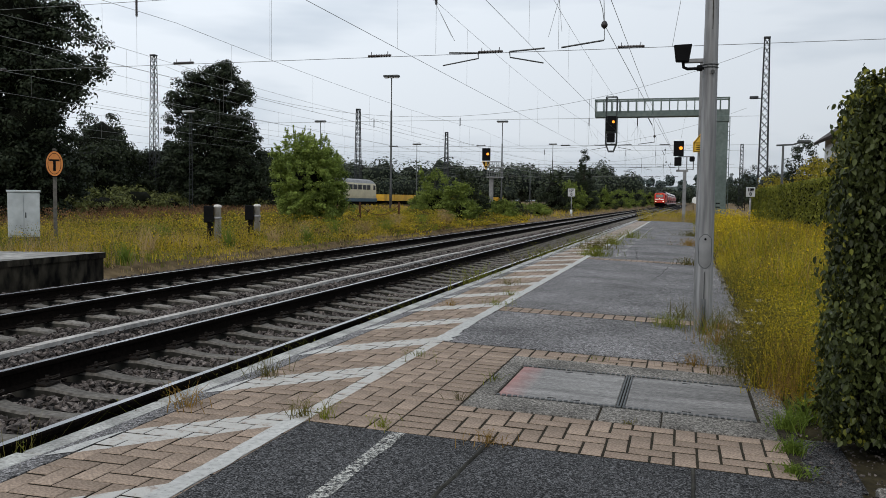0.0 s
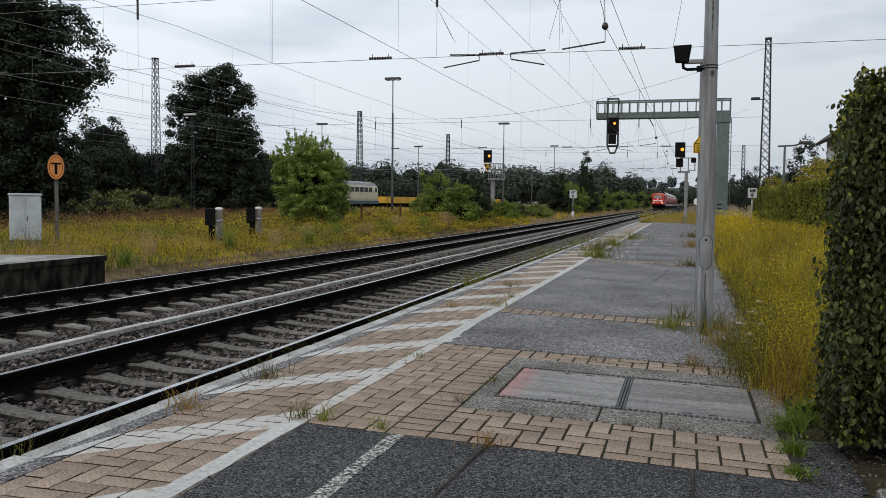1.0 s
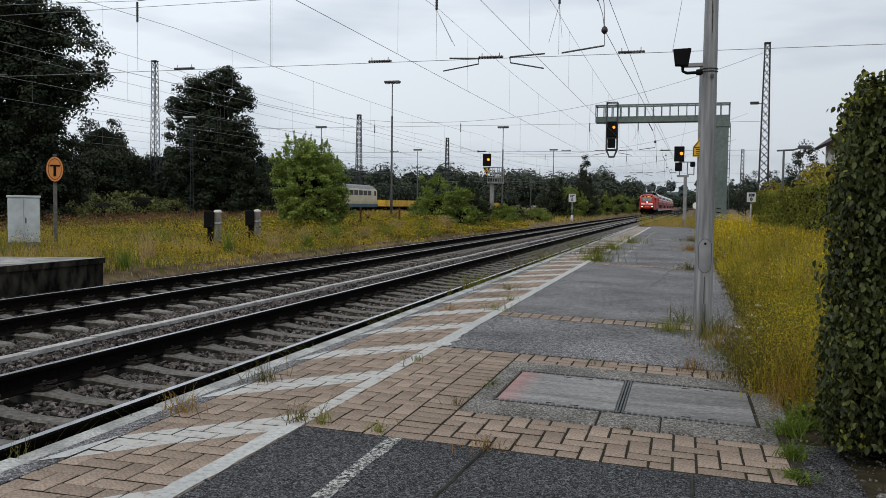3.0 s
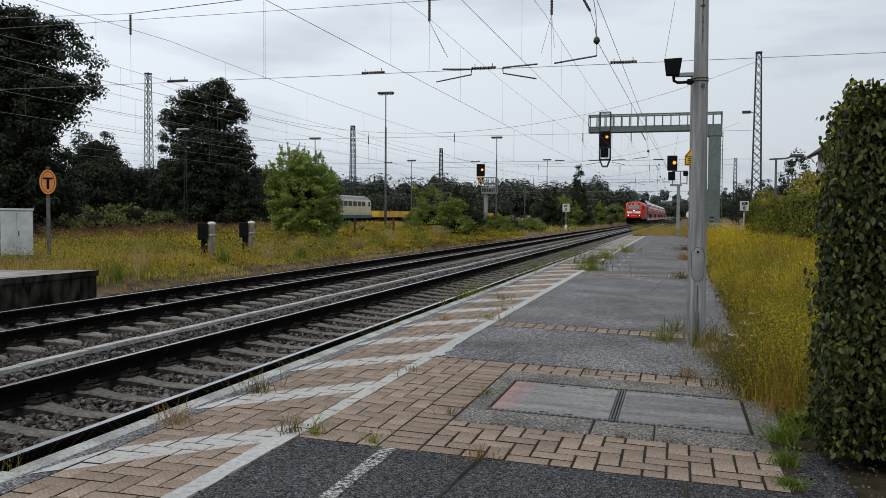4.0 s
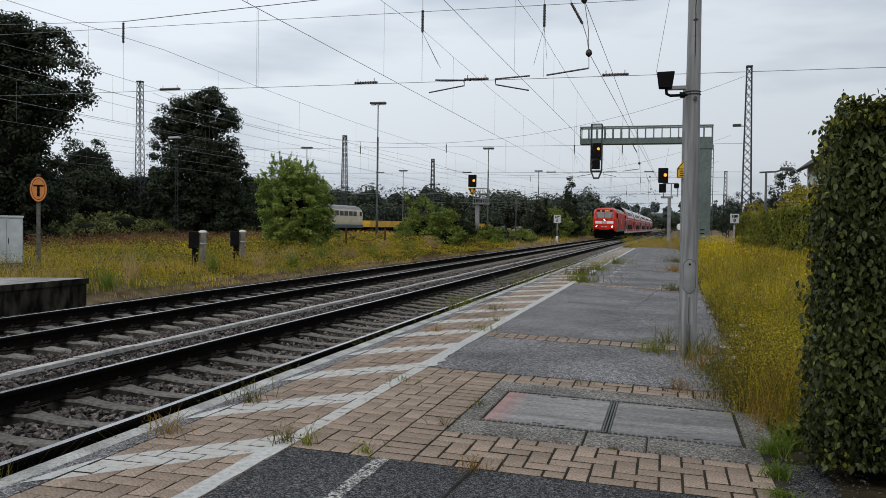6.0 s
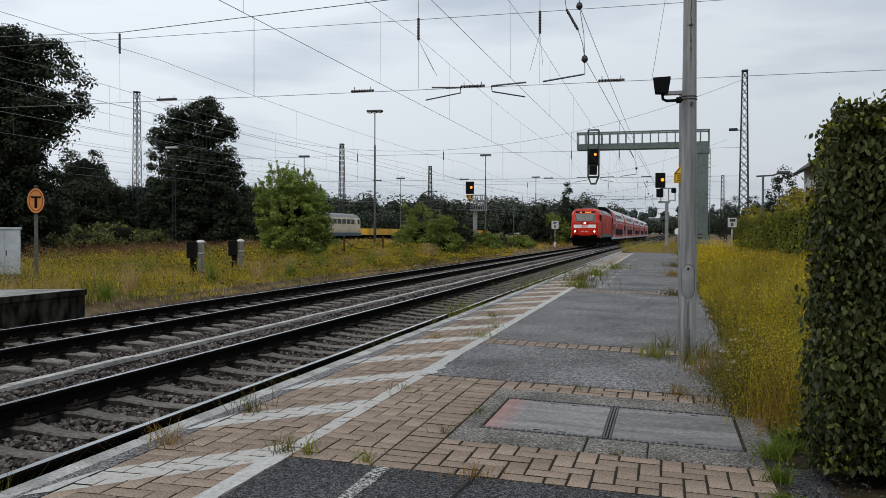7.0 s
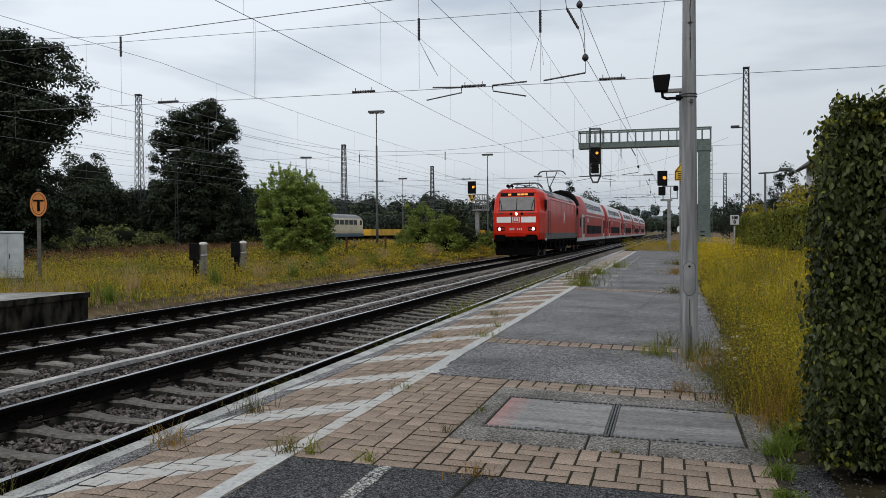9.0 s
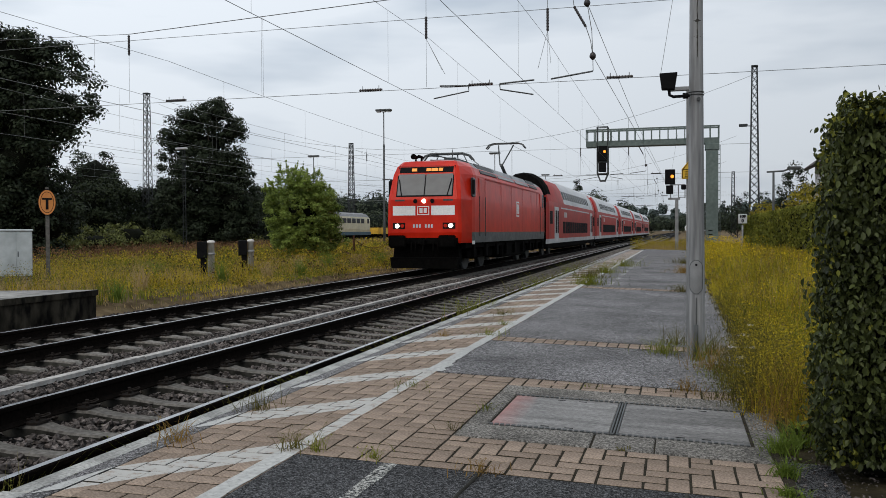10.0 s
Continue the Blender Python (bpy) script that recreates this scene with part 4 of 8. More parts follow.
        box(bm, s * 1.5 - 0.004, s * 1.5 + 0.004, 9.16, 9.69, 2.06, 2.59)
        part("side_emblem_field", bm, RED, eb)
        bm = B()
        for k in (0, 1):
            box(bm, s * 1.505 - 0.004, s * 1.505 + 0.004, 9.23 + 0.22 * k, 9.39 + 0.22 * k, 2.12, 2.53)
        part("emblem_bar", bm, WHITE, eb)
        bm = B()
        box(bm, s * 1.5 - 0.006, s * 1.5 + 0.006, 1.0, 1.35, 0.93, 1.05)
        part("maker_plate", bm, WHITE, lo)
    return lo


COACH_GLASS = material("coach_glass", (0.010, 0.011, 0.013), (0.018, 0.02, 0.023), 3, 0.75, spec=0.06)
UPPER_GLASS = material("upper_glass", (0.010, 0.011, 0.012), (0.024, 0.026, 0.029), 3, 0.5, spec=0.12)
C_LEN = 26.6
C_OUT = [(1.30, 0.42), (1.38, 0.68), (1.40, 0.94), (1.40, 2.78), (1.385, 3.02), (1.30, 3.38), (1.13, 3.84), (0.84, 4.26), (0.45, 4.50), (0.0, 4.57)]


def on_upper(t, s, out=0.0):
    """A point on the sloping upper wall: t from 0 (foot) to 1 (roof edge)."""
    a, b = (1.325, 3.28), (1.10, 3.90)
    nx, nz = 0.94, 0.34
    return s * (a[0] + (b[0] - a[0]) * t + nx * out), a[1] + (b[1] - a[1]) * t + nz * out


def coach(first, red_to=2.0):
    co = thing("double_deck_coach", (0, 0, 0), "red double-deck coach with a pale roof and dark window rows", "railway coach", "coaches behind the locomotive")
    bm = B()
    full = C_OUT + [(-x, z) for x, z in C_OUT[-2::-1]]
    rows = []
    for y, k in ((0.25, 0.93), (0.75, 1.0), (red_to, 1.0), (C_LEN - 2.0, 1.0), (C_LEN - 0.75, 1.0), (C_LEN - 0.25, 0.93)):
        rows.append([bm.verts.new((x * k, y, 0.5 + (z - 0.5) * (k * 0.5 + 0.5))) for x, z in full])
    n = len(full)
    zone = lambda i: min(i, n - 2 - i)
    for r, (a, b) in enumerate(zip(rows, rows[1:])):
        for i in range(n - 1):
            fc = bm.faces.new((a[i], a[i + 1], b[i + 1], b[i]))
            zi = zone(i)
            fc.material_index = (3, 1, 0, 0)[zi] if zi <= 3 else 2
            if r != 2 and zi > 1:
                fc.material_index = 0 if zi < 7 else 2
            fc.smooth = zi >= 4
    for rw in (rows[0], rows[-1]):
        bm.faces.new(rw).material_index = 3
    bm.faces.new([rows[0][0], rows[0][-1], rows[-1][-1], rows[-1][0]])
    bmesh.ops.recalc_face_normals(bm, faces=bm.faces)
    part("body", bm, [RED_DULL, LIGHT_GREY, LIGHT_GREY, UNDER], co, "red side walls under a pale grey rounded roof")
    # window frames share meshes
    bm = B()
    box(bm, -0.02, 0.02, -0.45, 0.45, -0.36, 0.36, bevel=0.012)
    low = bpy.data.meshes.new("window")
    bm.to_mesh(low)
    bm.free()
    low.materials.append(COACH_GLASS)
    for s in (-1, 1):
        for k in range(12):
            y = 6.9 + 1.16 * k
            ob = new("window", low)
            ob.parent = co
            ob.matrix_basis = pose(s * 1.405, y, 1.58)
        for k in range(15):
            y = 5.2 + 1.16 * k
            if y < red_to + 0.5:
                continue
            bm = B()
            vs = []
            for out in (0.006, 0.02):
                vs.append([bm.verts.new((on_upper(t, s, out)[0], yy, on_upper(t, s, out)[1])) for t, yy in ((0.06, y - 0.36), (0.06, y + 0.36), (0.86, y + 0.36), (0.86, y - 0.36))])
            bm.faces.new(vs[1])
            for i in range(4):
                bm.faces.new((vs[0][i], vs[0][(i + 1) % 4], vs[1][(i + 1) % 4], vs[1][i]))
            bmesh.ops.recalc_face_normals(bm, faces=bm.faces)
            part("upper_window", bm, UPPER_GLASS, co)
        for y in (3.6, C_LEN - 3.6):
            bm = B()
            box(bm, s * 1.40 - 0.03, s * 1.40 + 0.03, y - 0.78, y + 0.78, 0.72, 2.76, bevel=0.02)
            dr = part("door", bm, LIGHT_GREY, co, "pale double door with narrow windows")
            for k in (-0.38, 0.38):
                bm = B()
                box(bm, s * 1.435 - 0.01, s * 1.435 + 0.01, y + k - 0.17, y + k + 0.17, 1.25, 2.55, bevel=0.03)
                part("door_window", bm, COACH_GLASS, dr)
        bm = B()
        box(bm, s * 1.40 - 0.008, s * 1.40 + 0.008, 5.6, C_LEN - 5.2, 2.70, 2.78)
        part("trim_line", bm, LIGHT_GREY, co)
        bm = B()
        for k in range(3):
            box(bm, s * 1.402 - 0.005, s * 1.402 + 0.005, 7.0 + 0.45 * k, 7.3 + 0.45 * k, 2.2, 2.52)
        part("side_emblem", bm, LIGHT_GREY, co)
        for y in (1.6, C_LEN - 1.6):
            bm = B()
            box(bm, s * 1.39 - 0.02, s * 1.39 + 0.02, y - 0.5, y + 0.5, 1.75, 2.5, bevel=0.03)
            part("end_window", bm, COACH_GLASS, co)
    bogie(co, 3.4, 2.5, 0.46)
    bogie(co, C_LEN - 3.4, 2.5, 0.46)
    bm = B()
    box(bm, -1.15, 1.15, 6, C_LEN - 6, 0.28, 0.6, bevel=0.05)
    box(bm, -0.55, 0.55, -0.12, 0.4, 0.9, 3.0, bevel=0.08)
    box(bm, -0.55, 0.55, C_LEN - 0.4, C_LEN + 0.12, 0.9, 3.0, bevel=0.08)
    part("gangway", bm, UNDER, co, "black rubber gangway and underframe")
    if first:
        bm = B()
        rows = []
        for y, k in ((-0.35, 0.72), (0.3, 0.97), (0.8, 1.015), (1.9, 1.015)):
            rows.append([bm.verts.new((x * k, y, 0.5 + (z - 0.5) * (k * 0.6 + 0.4))) for x, z in full if z > 3.2])
        for a, b in zip(rows, rows[1:]):
            for i in range(len(a) - 1):
                bm.faces.new((a[i], a[i + 1], b[i + 1], b[i]))
        bm.faces.new(rows[0])
        bmesh.ops.recalc_face_normals(bm, faces=bm.faces)
        part("roof_cowl", bm, UNDER, co, "black roof cowl at the coach's end")
    return co


TRAIN = [(locomotive(), -0.6)]
first_coach = coach(True, 7.0)
TRAIN.append((first_coach, LOCO_LEN - 0.5))
second_coach = coach(False)
for k in range(1, 5):
    TRAIN.append((second_coach if k == 1 else copy_thing(second_coach, Matrix()), LOCO_LEN - 0.5 + 26.8 * k))


# ---- poles, signals, overhead line ----
AMBER = glow("signal_amber", (1.0, 0.30, 0.02), 1.9)
ORANGE = material("orange_sign", (0.62, 0.22, 0.05), (0.70, 0.27, 0.07), 8, 0.5, stain=0.15)
YELLOW_SIGN = material("yellow_sign", (0.72, 0.42, 0.03), (0.80, 0.48, 0.05), 8, 0.5, stain=0.15)
CABINET = material("cabinet_grey", (0.42, 0.46, 0.47), (0.52, 0.56, 0.57), 5, 0.6, stain=0.25, stain_scale=2)
RUST = material("rusty_iron", (0.06, 0.028, 0.016), (0.13, 0.062, 0.035), 20, 0.9, bump=0.003, stain=0.4)
WOODGREY = material("old_grey_post", (0.10, 0.095, 0.085), (0.17, 0.16, 0.145), 15, 0.9, stain=0.3)


def writing(text, size, mat, parent, m, name="writing", bold=0.0):
    cu = bpy.data.curves.new(name, "FONT")
    cu.body, cu.size, cu.extrude, cu.offset = text, size, 0.004, bold
    cu.align_x, cu.align_y = "CENTER", "CENTER"
    tmp = bpy.data.objects.new("tmp", cu)
    me = bpy.data.meshes.new_from_object(tmp)
    bpy.data.objects.remove(tmp)
    me.materials.append(mat)
    ob = new(name, me)
    ob.parent = parent
    ob.matrix_basis = m
    return ob


# speaker pole on the platform
def light_pole():
    po = thing("platform_pole", (0.195, 8.15, pz(0.195)), "tapered grey galvanised steel pole with scuffed paint on the platform", "pole")
    bm = B()
    lathe(bm, [(0.082, -0.1), (0.080, 0.0), (0.076, 0.8), (0.060, 3.0), (0.048, 5.2), (0.0475, 5.25)], n=24)
    part("shaft", bm, POLE, po)
    bm = B()
    rows, rim = [], []
    for k in range(13):
        u = k / 6 - 1
        z, ha = 0.737 + 0.153 * u, 0.76 * (1 - max(0.0, (abs(u) - 0.62) / 0.38) ** 2.2 * 0.75)
        rows.append([bm.verts.new((0.0815 * math.sin(ha * s / 4), -0.0815 * math.cos(ha * s / 4), z)) for s in range(-4, 5)])
        rim.append((0.0805 * math.sin(ha), -0.0805 * math.cos(ha), z))
    for a, b in zip(rows, rows[1:]):
        for i in range(8):
            bm.faces.new((a[i], a[i + 1], b[i + 1], b[i]))
    dr = part("access_door", bm, GALV, po, "oval access cover")
    bm = B()
    bar(bm, (0, -0.090, 0.848), (0, -0.075, 0.848), 0.011, n=8)
    part("lock", bm, BLACK, dr)
    bm = B()
    tube(bm, rim + [(-x, y, z) for x, y, z in rim[::-1]] + rim[:1], 0.0035, 5)
    part("rim", bm, STEEL_DARK, dr, "dark gap round the cover")
    bm = B()
    tube(bm, [(0.0, -0.086, 0.55), (0.0, -0.09, 0.42), (0.0, -0.092, 0.30)], 0.004, 5)
    bar(bm, (0, -0.10, 0.02), (0, -0.10, 0.30), 0.018, n=8)
    part("earth_cable", bm, STEEL_DARK, po, "earthing lug with cable")
    bm = B()
    rows, rad = [], lambda z: 0.060 - 0.012 * (z - 3.0) / 2.2 + 0.0012          # flaking seam that follows the taper
    for k in range(41):
        z = 2.74 + 0.0145 * k
        w = 0.05 + 0.16 * abs(noise.noise((k * 0.21, 3.3, 0))) * math.sin(math.pi * k / 40)
        w += 1.1 * max(0.0, 1 - abs(z - 2.93) / 0.012) + 0.9 * max(0.0, 1 - abs(z - 3.07) / 0.010)
        mid_a = 0.12 + 0.22 * noise.noise((k * 0.12, 7.1, 0))
        rows.append([bm.verts.new((rad(z) * math.sin(mid_a + w * u), -rad(z) * math.cos(mid_a + w * u), z)) for u in (-1, -0.5, 0, 0.5, 1)])
    for p, q in zip(rows, rows[1:]):
        for i in range(4):
            bm.faces.new((p[i], p[i + 1], q[i + 1], q[i]))
    part("rust_streak", bm, CONCRETE_DARK, po, "dark flaking seam")
    for z in (2.405, 2.43):
        bm = B()
        tube(bm, [(0.068 * math.cos(math.tau * k / 16), 0.068 * math.sin(math.tau * k / 16), z) for k in range(17)], 0.005, 4)
        part("band_clamp", bm, STEEL_DARK, po)
    bm = B()
    bar(bm, (0.02, -0.085, 2.36), (0.02, -0.06, 2.36), 0.018, n=8)
    part("bolt", bm, STEEL_DARK, po)
    # floodlight on its arm
    sp = thing("floodlight", (0.195, 8.15, pz(0.195) - 0.055), "black square floodlight on a bent tube arm", "floodlight")
    bm = B()
    tube(bm, [(-0.06, -0.06, 2.45), (-0.20, -0.10, 2.44), (-0.235, -0.11, 2.455), (-0.24, -0.11, 2.51)], 0.014, 8)
    bar(bm, (-0.115, -0.08, 2.447), (-0.075, -0.07, 2.449), 0.028, n=8)
    part("arm", bm, BLACK, sp)
    bm = B()
    prism(bm, [(-0.305, 2.50), (-0.19, 2.495), (-0.165, 2.655), (-0.325, 2.65)], -0.16, -0.10)
    prism(bm, [(-0.28, 2.52), (-0.21, 2.515), (-0.19, 2.63), (-0.30, 2.625)], -0.10, -0.04)
    bmesh.ops.bevel(bm, geom=bm.edges[:], offset=0.006, segments=1, affect="EDGES")
    hd = part("lamp_housing", bm, BLACK, sp, "black floodlight housing")
    bm = B()
    prism(bm, [(-0.295, 2.51), (-0.20, 2.505), (-0.177, 2.645), (-0.315, 2.64)], -0.166, -0.161)
    part("lamp_glass", bm, BLACK, hd)
    # second slim post behind
    p2 = thing("warning_post", (0.137, 9.1, pz(0.137)), "slim grey square post with a yellow house-shaped sign", "sign post")
    bm = B()
    box(bm, -0.02, 0.02, -0.02, 0.02, -0.05, 2.60, bevel=0.004)
    part("post", bm, GALV, p2)
    bm = B()
    box(bm, -0.19, 0.04, -0.03, 0.03, 2.60, 2.64, bevel=0.005)
    part("top_bracket", bm, GALV, p2)
    bm = B()
    prism(bm, [(-0.067, 1.69), (0.113, 1.69), (0.113, 1.79), (0.023, 1.90), (-0.067, 1.79)], -0.045, -0.038)
    sg = part("warning_sign", bm, YELLOW_SIGN, p2, "yellow house-shaped warning sign with a black border")
    bm = B()
    for a, b in (((-0.057, 1.70), (0.103, 1.70)), ((0.103, 1.70), (0.103, 1.785)), ((-0.057, 1.70), (-0.057, 1.785)), ((-0.057, 1.785), (0.023, 1.885)), ((0.103, 1.785), (0.023, 1.885)), ((-0.057, 1.785), (0.103, 1.785))):
        bar(bm, (a[0], -0.047, a[1]), (b[0], -0.047, b[1]), 0.003, n=4)
    for k in range(3):
        box(bm, -0.035, 0.08, -0.049, -0.046, 1.715 + 0.022 * k, 1.722 + 0.022 * k)
    part("sign_print", bm, BLACK, sg)


light_pole()


def lattice_mast(name, at, h, w0, w1, label, bays=16, r=0.05):
    mast = thing(name, at, label, "lattice mast", "overhead line masts")
    corner = lambda i, z: ((1 if i in (0, 3) else -1) * (w0 + (w1 - w0) * z / h) / 2, (1 if i < 2 else -1) * (w0 + (w1 - w0) * z / h) / 2, z)
    for i in range(4):
        bm = B()
        bar(bm, corner(i, -0.3), corner(i, h), r, n=4)
        part("leg", bm, LATTICE, mast)
    bm = B()
    for k in range(bays):
        za, zb = h * k / bays, h * (k + 1) / bays
        for i in range(4):
            j = (i + 1) % 4
            bar(bm, corner(i, za), corner(j, zb), r * 0.5, n=4, caps=False)
            bar(bm, corner(j, za), corner(i, zb), r * 0.5, n=4, caps=False)
    bar(bm, corner(0, h), corner(2, h), r)
    bar(bm, corner(1, h), corner(3, h), r)
    br = part("bracing", bm, LATTICE, mast)
    br["kind"] = "stuff"
    bm = B()
    box(bm, -w1 / 2 - 0.06, w1 / 2 + 0.06, -w1 / 2 - 0.06, w1 / 2 + 0.06, h, h + 0.12)
    part("cap", bm, LATTICE, mast)
    bm = B()
    box(bm, -w0 / 2 - 0.25, w0 / 2 + 0.25, -w0 / 2 - 0.25, w0 / 2 + 0.25, -0.9, 0.12, bevel=0.03)
    part("footing", bm, CONCRETE, mast)
    return mast


LM = "tall grey riveted lattice steel mast of the overhead line"
lattice_mast("lattice_mast", (-51.1, 74.0, -0.2), 15.2, 0.78, 0.42, LM, 20, 0.042)
lattice_mast("lattice_mast", (-49.5, 125.0, -0.2), 15.2, 1.0, 0.5, LM, 18, 0.06)
lattice_mast("lattice_mast", (-48.0, 171.0, -0.2), 15.2, 1.0, 0.5, LM, 16, 0.07)
right_mast = lattice_mast("lattice_mast", (6.35, 77.0, -0.2), 15.2, 0.84, 0.40, LM, 22, 0.045)
lattice_mast("lattice_mast", (9.0, 150.0, -0.2), 11.0, 0.7, 0.4, LM, 16, 0.05)
lattice_mast("lattice_mast", (-47.0, 28.0, -0.2), 13.0, 1.3, 0.6, LM, 16, 0.06)
lattice_mast("lattice_mast", (20.0, 28.0, -0.2), 13.0, 1.3, 0.6, LM, 16, 0.06)
bm = B()
bar(bm, (-0.3, 0, 10.2), (-0.8, 0, 10.2), 0.04)
box(bm, -1.25, -0.55, -0.15, 0.15, 10.15, 10.38, bevel=0.04)
part("mast_lamp", bm, LATTICE, right_mast, "small grey lamp on the mast")


def flood_mast(at, h, lab="slim grey floodlight mast with a flat crosshead", r=0.10):
    fm = thing("floodlight_mast", at, lab, "floodlight mast", "yard floodlight masts")
    bm = B()
    lathe(bm, [(r * 1.5, -0.2), (r * 1.5, 2.5), (r * 1.1, 2.6), (r, h * 0.75), (r * 0.6, h * 0.76), (r * 0.6, h)], n=10)
    part("shaft", bm, STEEL_DARK, fm)
    bm = B()
    box(bm, -0.85, 0.85, -0.3, 0.3, h, h + 0.22, bevel=0.05)
    part("crosshead", bm, STEEL_DARK, fm)
    for x in (-0.55, 0.0, 0.55):
        bm = B()
        box(bm, x - 0.2, x + 0.2, -0.22, 0.22, h - 0.08, h - 0.01)
        part("lamp", bm, LIGHT_GREY, fm)


for at, h in (((-29.9, 84.9, -0.35), 14.2), ((-53.1, 118.7, -0.35), 12.9), ((-51.6, 162.0, -0.35), 12.3), ((-26.9, 127.2, -0.35), 13.3), ((-26.8, 178.0, -0.35), 13.2), ((-19.6, 299.4, -0.35), 11.9), ((-22.5, 215.0, -0.35), 9.5), ((-37.5, 212.0, -0.35), 10.0)):
    flood_mast(at, h)
# ladder-like thin yard lamp
lm = thing("yard_lamp_post", (-37.5, 59.1, -0.35), "thin ladder-like steel lamp post in the yard", "lamp post")
for s in (-0.14, 0.14):
    bm = B()
    bar(bm, (s, 0, -0.2), (s * 0.6, 0, 8.0), 0.03, n=4)
    part("upright", bm, LATTICE, lm)
bm = B()
for k in range(20):
    bar(bm, (-0.14, 0, 0.4 * k), (0.14, 0, 0.4 * k), 0.018, n=4)
part("rungs", bm, LATTICE, lm)["kind"] = "stuff"
bm = B()
box(bm, -0.7, 0.3, -0.15, 0.15, 8.05, 8.2, bevel=0.04)
part("lamp_head", bm, LIGHT_GREY, lm)


# signal gantry over the platform track
def gantry():
    ga = thing("signal_gantry", (0, 55, 0), "green-grey cantilever signal gantry with a railed walkway", "signal gantry")
    bm = B()
    box(bm, 1.72, 2.44, -0.45, 0.45, -0.5, 6.30, bevel=0.03)
    col = part("column", bm, GREEN_STEEL, ga, "green-grey box column")
    for z in (1.05, 0.82):
        bm = B()
        box(bm, 1.85, 2.1, -0.47, -0.45, z, z + 0.06)
        part("slot", bm, BLACK, col)
    bm = B()
    box(bm, 1.66, 2.5, -0.5, 0.5, 6.05, 6.42, bevel=0.03)
    part("column_head", bm, GREEN_STEEL, ga)
    bm = B()
    box(bm, -5.6, 2.5, -0.4, 0.4, 6.42, 6.80, bevel=0.02)
    part("beam", bm, GREEN_STEEL, ga, "green-grey box beam")
    for y in (-0.45, 0.45):
        bm = B()
        box(bm, -5.6, 2.5, y - 0.03, y + 0.03, 7.45, 7.54)
        part("handrail", bm, GREEN_STEEL, ga)
        n = 16
        for k in range(n + 1):
            x = -5.57 + 8.04 * k / n
            bm = B()
            box(bm, x - 0.03, x + 0.03, y - 0.025, y + 0.025, 6.78, 7.46)
            part("baluster", bm, GREEN_STEEL, ga)
    for x in (-5.57, 2.47):
        bm = B()
        box(bm, x - 0.04, x + 0.04, -0.45, 0.45, 7.45, 7.54)
        part("end_rail", bm, GREEN_STEEL, ga)
    bm = B()
    for k in range(22):
        box(bm, 2.42, 2.58, 0.5, 0.54, 0.2 + 0.28 * k, 0.23 + 0.28 * k)
    part("ladder_rungs", bm, GREEN_STEEL, ga)["kind"] = "stuff"
    bm = B()
    box(bm, 2.56, 2.60, 0.48, 0.56, -0.3, 6.4)
    part("ladder_rail", bm, GREEN_STEEL, ga)
    # hanging signal in its cage
    sg = thing("hanging_signal", (-4.55, 54.45, 6.42), "black light signal showing amber in a steel cage under the gantry", "railway signal")
    bm = B()
    for x in (-0.33, 0.33):
        for y in (-0.05, 0.5):
            tube(bm, [(x, y, 1.25), (x, y, -1.7), (x * 0.45, y * 0.5 + 0.1, -2.15)], 0.035, 4)
    for z in (1.25, 0.0, -0.85, -1.7):
        for a, b in (((-0.33, -0.05), (0.33, -0.05)), ((-0.33, 0.5), (0.33, 0.5)), ((-0.33, -0.05), (-0.33, 0.5)), ((0.33, -0.05), (0.33, 0.5))):
            bar(bm, (*a, z), (*b, z), 0.03, n=4)
    box(bm, -0.18, 0.18, 0.0, 0.35, -2.2, -2.1)
    box(bm, -0.30, 0.30, 0.40, 0.44, -1.0, 0.0)
    part("cage", bm, STEEL_DARK, sg)
    bm = B()
    box(bm, -0.31, 0.31, -0.12, 0.06, -0.9, 0.05, bevel=0.03)
    sc = part("signal_screen", bm, BLACK, sg)
    bm = B()
    bar(bm, (0.14, -0.15, -0.32), (0.14, -0.10, -0.32), 0.085, n=14)
    part("amber_light", bm, AMBER, sc, "lit amber lamp")
    bm = B()
    box(bm, -0.24, 0.24, -0.1, 0.08, -1.60, -1.02, bevel=0.03)
    part("lower_screen", bm, BLACK, sg)


gantry()

# signal on a post beyond the platform's end
ps = thing("post_signal", (-0.02, 53.0, -0.35), "black light signal showing amber on a grey post with brackets", "railway signal")
bm = B()
box(bm, -0.1, 0.1, -0.1, 0.1, 0, 3.35, bevel=0.01)
part("post", bm, GALV, ps)
bm = B()
box(bm, -0.68, -0.09, -0.30, -0.12, 4.22, 5.12, bevel=0.03)
sc = part("signal_screen", bm, BLACK, ps)
bm = B()
bar(bm, (-0.26, -0.34, 4.69), (-0.26, -0.28, 4.69), 0.10, n=14)
part("amber_light", bm, AMBER, sc, "lit amber lamp")
bm = B()
box(bm, -0.62, -0.2, -0.28, -0.12, 3.64, 4.16, bevel=0.03)
part("lower_screen", bm, BLACK, ps)
bm = B()
box(bm, -0.5, 0.2, -0.12, 0.12, 3.3, 3.42)
for x in (-0.35, 0.1, 0.48):
    bar(bm, (x, 0, 3.4), (x, 0, 4.22), 0.03, n=4)
bar(bm, (-0.4, 0, 4.2), (0.5, 0, 4.2), 0.03, n=4)
bar(bm, (0.1, 0, 3.45), (0.5, 0, 3.45), 0.025, n=4)
part("bracket", bm, GALV, ps)
bm = B()
box(bm, 0.25, 0.55, -0.2, 0.05, 3.9, 4.2, bevel=0.05)
part("speed_screen", bm, BLACK, ps)
bm = B()
bar(bm, (0.66, 0.4, 1.6), (0.66, 0.45, 1.6), 0.2, n=18)
